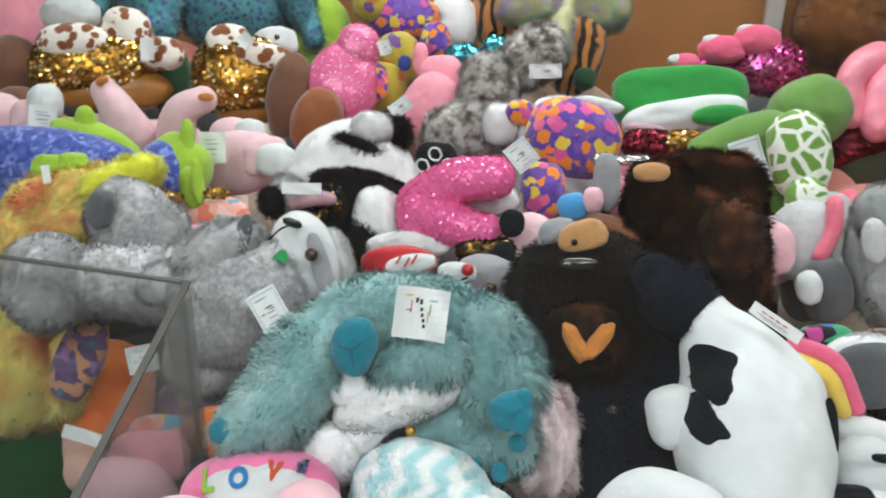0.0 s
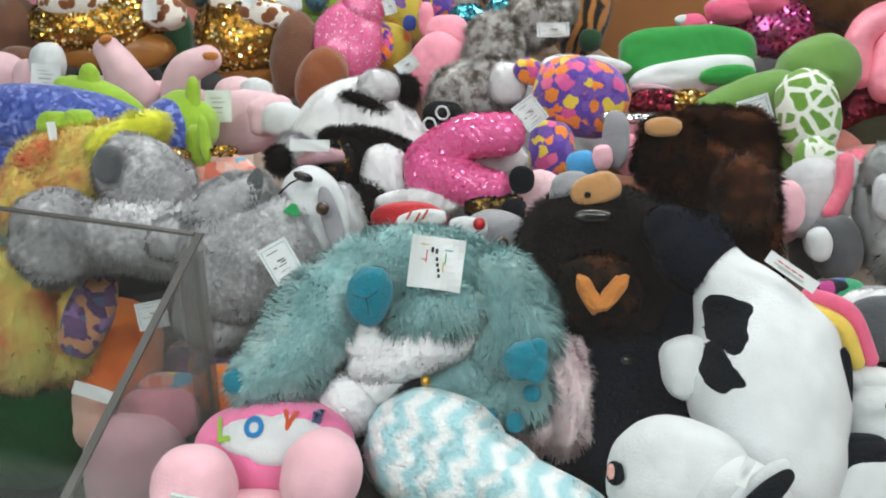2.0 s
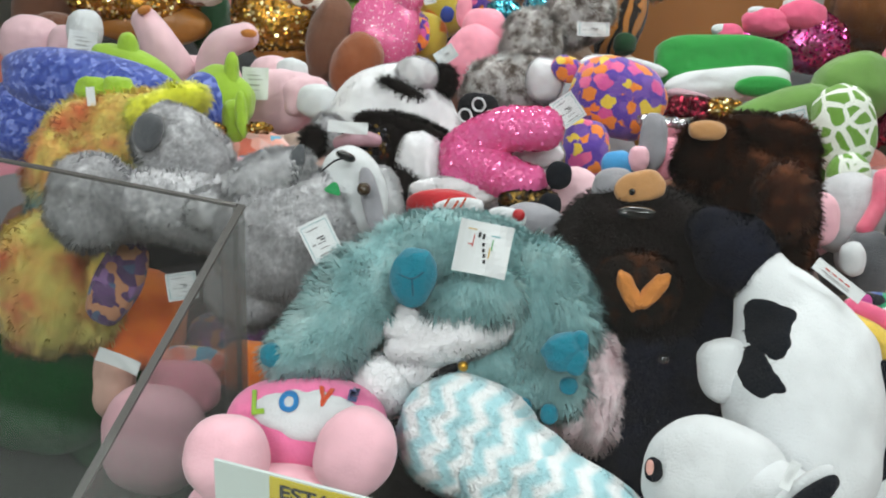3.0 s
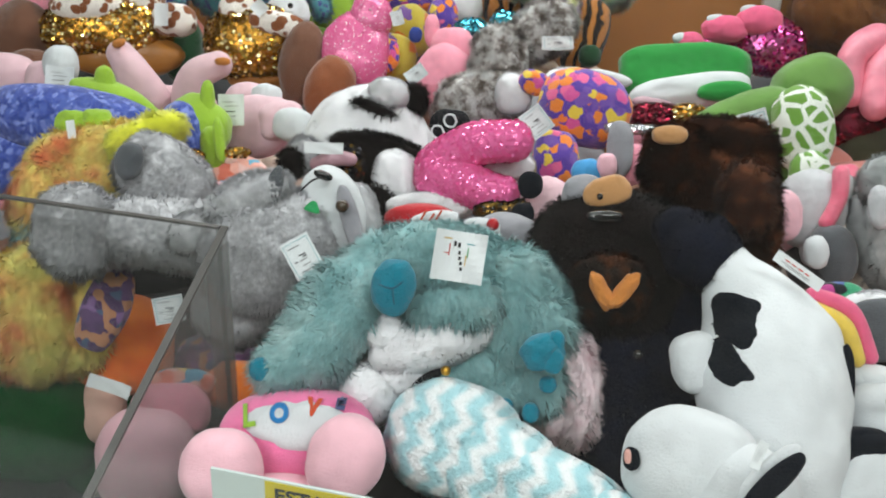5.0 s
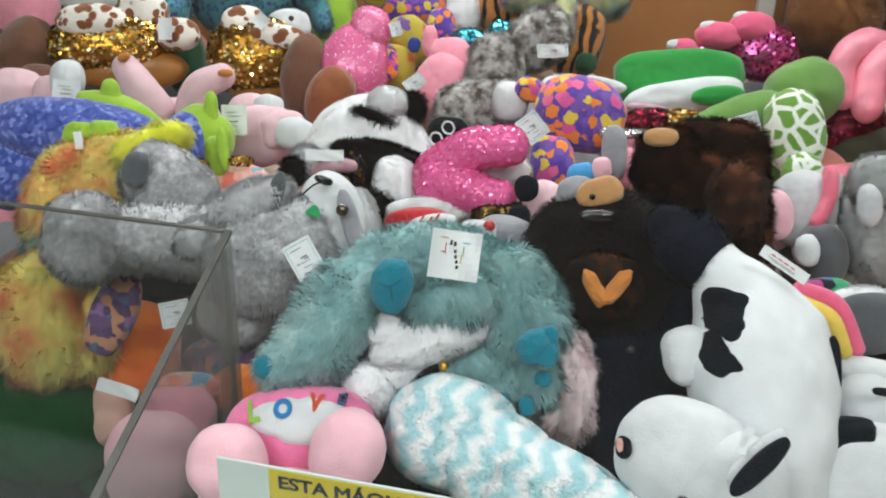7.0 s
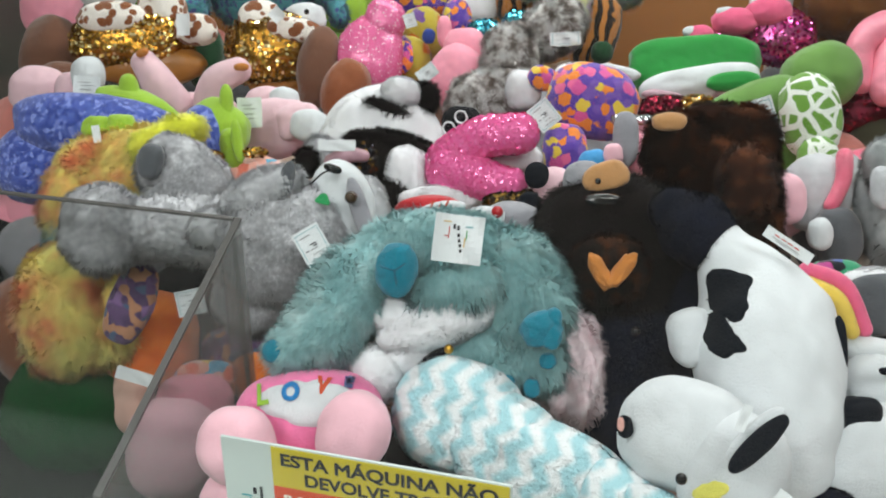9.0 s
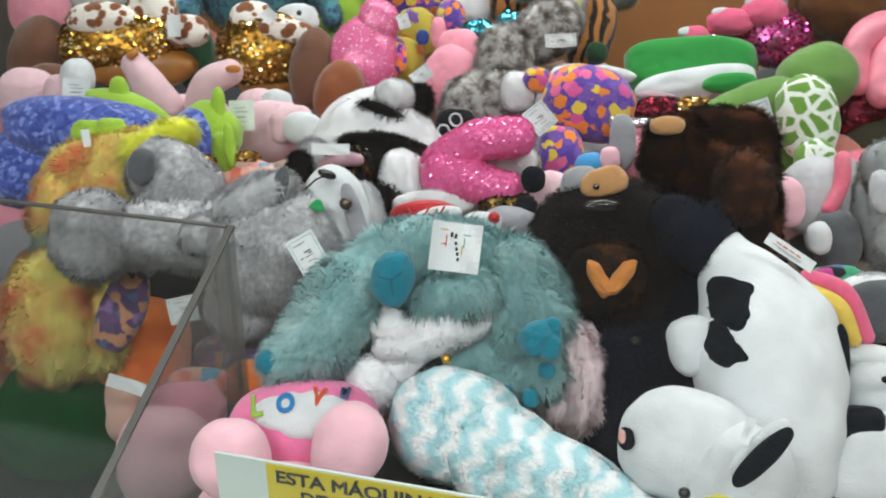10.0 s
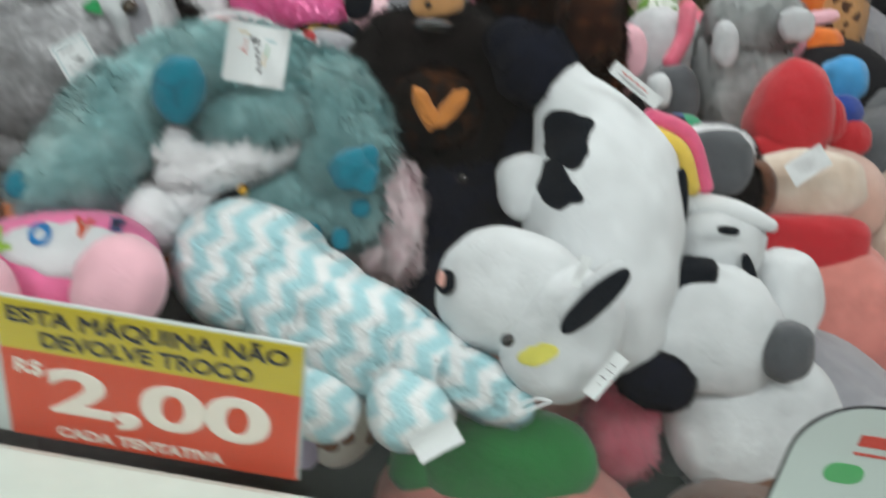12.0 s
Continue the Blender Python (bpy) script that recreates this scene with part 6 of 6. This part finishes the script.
toy = thing('plush_turtle', 'green plush sea turtle with white webbed shell print', 'plush toy', (0.1509, 1.4027, 1.0478), 'plush toys in the pile')
part('head', blob((0.0649, 0.0537, 0.0456)), TURTLE_GREEN, toy, (0.1591, 1.4516, 1.1531), (62, -23.8, 31))
part('flipper', limb([(0, 0, 0, 0.0216), (0.0404, 0.0314, 0.0117, 0.0284), (0.0865, 0.0618, 0.0176, 0.037)]), TURTLE_GREEN, toy, (0.0197, 1.3162, 1.118))
part('shell', blob((0.0412, 0.0634, 0.0301)), TURTLE_NET, toy, (0.1502, 1.2987, 1.1342), (64.3, -8.6, 23))
part('shell', blob((0.0281, 0.039, 0.0234)), TURTLE_NET, toy, (0.1688, 1.2547, 1.0806), (64.5, 2.3, 17.8))
part('flipper', blob((0.0415, 0.0514, 0.0352)), TURTLE_GREEN, toy, (0.1246, 1.3223, 1.059), (64.6, -1.4, 19.5))
part('belly', blob((0.0507, 0.0392, 0.0333)), PALE_GREY, toy, (0.194, 1.314, 1.0417), (64.6, -1.4, 19.5))
part('scarf', limb([(0, 0, 0, 0.0132), (0.0004, -0.0247, -0.0262, 0.0131), (-0.0076, -0.0503, -0.0485, 0.0114)]), RASPBERRY, toy, (0.2289, 1.3493, 1.0651))
card((0.0875, 1.222, 1.1407), (63.3, -16.8, 27.1), 0.0427, 0.0640, toy, PRICE_BARS, 0.15)

toy = thing('plush_pig', 'light pink plush pig resting behind the bear', 'plush toy', (0.1345, 1.0877, 1.0143), 'plush toys in the pile')
part('body', blob((0.0324, 0.0432, 0.0275)), PALE_PINK, toy, (0.1319, 1.1176, 1.0657), (64.6, -1.4, 19.5))

toy = thing('plush_elephant', 'dark grey plush toys under the turtle', 'plush toy', (0.205, 1.1346, 0.9433), 'plush toys in the pile')
part('body', blob((0.0402, 0.0439, 0.0342)), SLATE_PLUSH, toy, (0.1889, 1.1355, 1.0162), (64.6, -1.4, 19.5))
part('ear', blob((0.014, 0.028, 0.0119)), PALE_GREY, toy, (0.1754, 1.0894, 1.0499), (64.6, -1.4, 19.5))

toy = thing('plush_paw_heart', 'magenta sequined heart with pink plush paws', 'plush toy', (0.076, 1.6906, 1.0895), 'plush toys in the pile')
part('heart', discs(blob((0.0585, 0.0507, 0.0431)), 1000, 0.0028), MAGENTA_SEQ, toy, (0.088, 1.6474, 1.1719), (64.6, -1.4, 19.5))
part('heart', discs(blob((0.0494, 0.0395, 0.0336)), 700, 0.0028), MAGENTA_SEQ, toy, (0.0159, 1.6367, 1.1531), (64.6, -1.4, 19.5))
part('paw', blob((0.0402, 0.0249, 0.0212)), PINK_BRIGHT, toy, (0.0626, 1.6267, 1.2178), (64.6, -1.4, 19.5))
part('paw', blob((0.0402, 0.023, 0.0195)), PINK_BRIGHT, toy, (0.0109, 1.6014, 1.2026), (64.6, -1.4, 19.5))
part('paw', blob((0.0249, 0.0172, 0.0146)), PINK_BRIGHT, toy, (-0.0421, 1.5722, 1.1805), (64.6, -1.4, 19.5))
part('toe', blob((0.0172, 0.0095, 0.0081)), WHITE_PLUSH, toy, (0.0463, 1.6234, 1.234), (64.6, -1.4, 19.5))
part('toe', blob((0.0172, 0.0095, 0.0081)), WHITE_PLUSH, toy, (-0.0048, 1.5975, 1.2171), (64.6, -1.4, 19.5))
part('toe', blob((0.0172, 0.0095, 0.0081)), WHITE_PLUSH, toy, (-0.0535, 1.5655, 1.1865), (64.6, -1.4, 19.5))

toy = thing('plush_flamingo', 'pink satin plush flamingo with curved neck', 'plush toy', (0.249, 1.5686, 1.0783), 'plush toys in the pile')
part('neck', limb([(0, 0, 0, 0.0215), (-0.0062, 0.0244, 0.0527, 0.0233), (0.0219, 0.0592, 0.0797, 0.0271), (0.0695, 0.0911, 0.0642, 0.0311)]), PINK_SATIN, toy, (0.2208, 1.5213, 1.1333))
part('neck', limb([(0, 0, 0, 0.0248), (0.0009, 0.035, 0.0457, 0.0267), (0.0189, 0.0641, 0.0681, 0.0305)]), PINK_SATIN, toy, (0.2602, 1.5085, 1.1276))
part('body', discs(blob((0.064, 0.0549, 0.0466)), 900, 0.0026), WINE_SEQ, toy, (0.2415, 1.5388, 1.0842), (64.6, -1.4, 19.5))

toy = thing('plush_bear', 'dark olive plush toy in the shade', 'plush toy', (0.2643, 1.5742, 0.9628), 'plush toys in the pile')
part('body', blob((0.0686, 0.0686, 0.0583)), OLIVE_DARK, toy, (0.2728, 1.5228, 1.0311), (64.6, -1.4, 19.5))

toy = thing('plush_giraffe', 'giraffe plush with gold sequined belly', 'plush toy', (-0.9617, 1.2254, 1.0697), 'plush toys in the pile')
part('belly', discs(blob((0.1052, 0.053, 0.0451)), 2300, 0.003), GOLD_SEQ, toy, (-0.9369, 1.1968, 1.1722), (64.8, -1, 20.2))
part('head', blob((0.0485, 0.0299, 0.0254)), WHITE_PLUSH, toy, (-1.0063, 1.2409, 1.2399), (64.8, -1, 20.2))
part('leg', blob((0.0583, 0.0269, 0.0229)), GIRAFFE, toy, (-0.9518, 1.1771, 1.2141), (64.8, -1, 20.2))
part('leg', blob((0.0412, 0.0366, 0.0311)), GIRAFFE, toy, (-0.8943, 1.2373, 1.2228), (63.6, 17, 11.5))
part('under', blob((0.096, 0.0348, 0.0295)), GOLD_CLOTH, toy, (-0.9002, 1.1916, 1.1355), (64.8, -1, 20.2))
card((-0.8201, 1.1876, 1.211), (64.8, -1, 20.2), 0.0215, 0.0351, toy, (), 0.15)

toy = thing('plush_giraffe', 'giraffe plush with gold sequined heart', 'plush toy', (-0.7312, 1.3102, 1.074), 'plush toys in the pile')
part('belly', discs(blob((0.08, 0.0654, 0.0556)), 2000, 0.003), GOLD_SEQ, toy, (-0.7011, 1.2647, 1.1624), (64.8, -1, 20.2))
part('under', blob((0.0563, 0.0318, 0.027)), GOLD_CLOTH, toy, (-0.6853, 1.25, 1.1215), (64.8, -1, 20.2))
part('head', blob((0.0366, 0.0274, 0.0233)), WHITE_PLUSH, toy, (-0.6652, 1.3121, 1.2079), (64.8, -1, 20.2))
part('leg', blob((0.0376, 0.0305, 0.0259)), GIRAFFE, toy, (-0.7197, 1.2601, 1.2135), (64.8, -1, 20.2))
part('leg', blob((0.0457, 0.0193, 0.0164)), GIRAFFE, toy, (-0.6482, 1.2465, 1.2054), (64.6, 8, 15.9))
part('leg', blob((0.0361, 0.0271, 0.023)), GIRAFFE, toy, (-0.8244, 1.2253, 1.1954), (64.8, -1, 20.2))
card((-0.6693, 1.228, 1.2306), (55.9, -40.7, 43.6), 0.0214, 0.0214, toy, (), 0.15)
bead('eye', (-0.6346, 1.2642, 1.2312), 0.0044, BLACK_GLOSS, toy)

toy = thing('plush_bear', 'brown plush bear with smooth pile', 'plush toy', (-0.6226, 1.2855, 1.064), 'plush toys in the pile')
part('leg', blob((0.0351, 0.0659, 0.0299)), BROWN_PLUSH, toy, (-0.6017, 1.235, 1.1489), (64.7, 6.2, 16.8))
part('leg', blob((0.0384, 0.0512, 0.0327)), RUST_PLUSH, toy, (-0.5375, 1.1996, 1.126), (64.2, 12.6, 13.7))
part('body', blob((0.052, 0.104, 0.0442)), BROWN_PLUSH, toy, (-1.0917, 1.169, 1.1102), (64.8, -1, 20.2))
part('body', blob((0.0331, 0.0567, 0.0281)), DARK_GREEN, toy, (-0.8428, 1.2713, 1.1362), (64.8, -1, 20.2))

toy = thing('plush_pig', 'bright pink glittery plush pear shaped toy', 'plush toy', (-0.5498, 1.3247, 1.0903), 'plush toys in the pile')
part('body', discs(blob((0.0548, 0.0663, 0.0466), 0.07, 2.3, 0.12), 2600, 0.0013, 0.25), PINK_GLITTER, toy, (-0.5301, 1.2805, 1.1652), (64.6, 8, 15.9))
part('head', discs(blob((0.0334, 0.0369, 0.0284)), 900, 0.0013, 0.25), PINK_GLITTER, toy, (-0.5132, 1.3013, 1.2183), (64.6, 8, 15.9))

toy = thing('plush_monkey', 'yellow plush monkey with purple flower print', 'plush toy', (-0.5052, 1.4062, 1.1039), 'plush toys in the pile')
part('head', blob((0.0389, 0.0445, 0.0331)), FLOWER_YELLOW, toy, (-0.4826, 1.3892, 1.1842), (64.8, -1, 20.2))
part('eye', blob((0.0108, 0.0126, 0.0054)), NAVY_PLUSH, toy, (-0.4551, 1.349, 1.1895), (64.8, -1, 20.2))
part('bow', blob((0.0196, 0.0267, 0.0107)), FLOWER_PURPLE, toy, (-0.4865, 1.3062, 1.1618), (64.8, -1, 20.2))
part('body', blob((0.0366, 0.0412, 0.0311)), FLOWER_YELLOW, toy, (-0.489, 1.345, 1.1472), (64.8, -1, 20.2))
card((-0.467, 1.2973, 1.224), (63.8, -15.4, 27.2), 0.0189, 0.0224, toy, PRICE_BARS, 0.15)

toy = thing('plush_pig', 'soft pink plush pig bending forward', 'plush toy', (-0.4025, 1.3748, 1.0847), 'plush toys in the pile')
part('head', blob((0.0374, 0.0374, 0.0318)), PINK_PLUSH, toy, (-0.3902, 1.3457, 1.1716), (64.8, -1, 20.2))
part('body', blob((0.0453, 0.0523, 0.0385)), PINK_PLUSH, toy, (-0.387, 1.2957, 1.1397), (62.8, 21.5, 9.1))
part('ear', blob((0.0125, 0.0267, 0.0107)), PINK_PLUSH, toy, (-0.4262, 1.3466, 1.1993), (64.8, -1, 20.2))

toy = thing('plush_leopard', 'teal plush leopard with dark dots, seen from below', 'plush toy', (-0.941, 1.5048, 1.1444), 'plush toys in the pile')
part('leg', strands(limb([(0, 0, 0, 0.065), (0.0438, -0.0559, -0.0493, 0.0563), (0.0696, -0.091, -0.0913, 0.0385)]), 7000, 0.009, 0.0008, (0, -0.3, -0.3)), TEAL_DOTS, toy, (-1.0233, 1.4801, 1.2846))
part('body', strands(blob((0.1146, 0.0902, 0.0767)), 7000, 0.009, 0.0008, (0, -0.3, -0.3)), TEAL_DOTS, toy, (-0.8621, 1.5278, 1.2173), (64.8, -1, 20.2))
part('tail', strands(limb([(0, 0, 0, 0.0415), (0.0423, -0.0294, -0.0423, 0.0225), (0.0664, -0.0558, -0.0655, 0.0142)]), 7000, 0.009, 0.0008, (0, -0.3, -0.3)), TEAL_DOTS, toy, (-0.751, 1.5348, 1.2454))
part('arm', limb([(0, 0, 0, 0.021), (0.0018, -0.0424, -0.0391, 0.0145)]), TEAL_DOTS, toy, (-1.0793, 1.4453, 1.255))

toy = thing('plush_frog', 'lime green plush frog at the back', 'plush toy', (-0.7121, 1.5649, 1.1002), 'plush toys in the pile')
part('body', blob((0.0545, 0.065, 0.0464)), LIME_PLUSH, toy, (-0.7008, 1.5442, 1.1811), (64.8, -1, 20.2))
part('foot', blob((0.041, 0.0256, 0.0218)), DARK_LIME, toy, (-0.705, 1.4696, 1.1288), (64.8, -1, 20.2))
part('body', blob((0.0659, 0.0439, 0.0373)), DARK_LIME, toy, (-1.1253, 1.491, 1.1916), (64.8, -1, 20.2))

toy = thing('plush_monkey', 'purple plush monkey with orange and yellow flowers', 'plush toy', (-0.5639, 1.6388, 1.1417), 'plush toys in the pile')
part('body', blob((0.0674, 0.0466, 0.0396)), FLOWER_PURPLE, toy, (-0.5537, 1.5862, 1.2067), (64.8, -1, 20.2))
part('leg', blob((0.0283, 0.0364, 0.0241)), FLOWER_PURPLE, toy, (-0.4796, 1.5521, 1.1791), (64.8, -1, 20.2))
part('head', blob((0.0307, 0.0359, 0.0261)), FLOWER_YELLOW, toy, (-0.6087, 1.5584, 1.2375), (64.8, -1, 20.2))
part('back', blob((0.0747, 0.048, 0.0408)), FLOWER_PURPLE, toy, (-1.2015, 1.4234, 1.2286), (64.8, -1, 20.2))

toy = thing('plush_dog', 'white shaggy plush dog at the back', 'plush toy', (-0.5056, 1.7141, 1.1331), 'plush toys in the pile')
part('body', strands(blob((0.048, 0.0587, 0.0408)), 3900, 0.0036, 0.00045, (0, -0.85, 0.15)), WHITE_FUR, toy, (-0.4862, 1.6601, 1.1886), (64.8, -1, 20.2))
part('head', blob((0.032, 0.0213, 0.0181)), RED_PLUSH, toy, (-0.4957, 1.6832, 1.2417), (64.8, -1, 20.2))

toy = thing('plush_fish', 'turquoise sequined plush toy', 'plush toy', (-0.3784, 1.5696, 1.1049), 'plush toys in the pile')
part('body', discs(blob((0.0285, 0.0285, 0.0243)), 350, 0.0026), TURQ_SEQ, toy, (-0.3433, 1.4871, 1.1861), (64.8, -1, 20.2))
part('body', discs(blob((0.0312, 0.0195, 0.0166)), 300, 0.0026), TURQ_SEQ, toy, (-0.4092, 1.5039, 1.1731), (64.8, -1, 20.2))

toy = thing('plush_tiger', 'orange plush tiger with black stripes', 'plush toy', (-0.4008, 1.7477, 1.1251), 'plush toys in the pile')
part('body', blob((0.059, 0.0644, 0.0502)), TIGER, toy, (-0.4015, 1.7093, 1.2027), (64.8, -1, 20.2))
part('leg', blob((0.0486, 0.0709, 0.0413)), TIGER, toy, (-0.238, 1.6296, 1.1606), (64.2, 12.6, 13.7))
part('foot', blob((0.0198, 0.0198, 0.0168)), DARK_GREEN, toy, (-0.2096, 1.5798, 1.1345), (64.8, -1, 20.2))

toy = thing('plush_unicorn', 'pastel rainbow shaggy plush unicorn', 'plush toy', (-0.3303, 1.7296, 1.1557), 'plush toys in the pile')
part('head', strands(blob((0.0492, 0.0328, 0.0279)), 3900, 0.011, 0.00055, (0, -0.55, 0.1)), PASTEL_FUR, toy, (-0.3435, 1.6537, 1.2378), (64.8, -1, 20.2))
part('mane', strands(blob((0.0717, 0.0492, 0.0418)), 6500, 0.0129, 0.00055, (0, -0.55, 0.1)), PASTEL_FUR, toy, (-0.233, 1.6944, 1.2398), (64.8, -1, 20.2))
part('horn', strands(limb([(0, 0, 0, 0.0254), (0.0074, 0.0204, 0.0356, 0.0156), (0.0092, 0.0366, 0.0666, 0.0078)]), 2600, 0.009, 0.00055, (0, 0, -0.9)), PASTEL_FUR, toy, (-0.2625, 1.5703, 1.2006))

toy = thing('plush_pig', 'pink plush toy at the back corner', 'plush toy', (-1.258, 1.3785, 1.1191), 'plush toys in the pile')
part('body', blob((0.057, 0.0726, 0.0485)), PINK_PLUSH, toy, (-1.2249, 1.3393, 1.1943), (64.8, -1, 20.2))

# added toy in place of a bear mirrored in the side glass
toy = thing('plush_bear', 'light brown shaggy plush bear standing for a reflection in the side glass', 'plush toy', (0.2171, 1.9751, 1.1366), 'plush toys in the pile')
part('body', strands(blob((0.0923, 0.0814, 0.0692)), 7800, 0.0129, 0.00055, (0, -0.55, 0.1)), CARAMEL_FUR, toy, (0.2107, 1.9512, 1.2004), (64.8, -1, 20.2))
part('head', strands(blob((0.0543, 0.0651, 0.0461)), 3900, 0.011, 0.00055, (0, -0.55, 0.1)), BEAR_FUR, toy, (0.2716, 1.9884, 1.2311), (64.8, -1, 20.2))
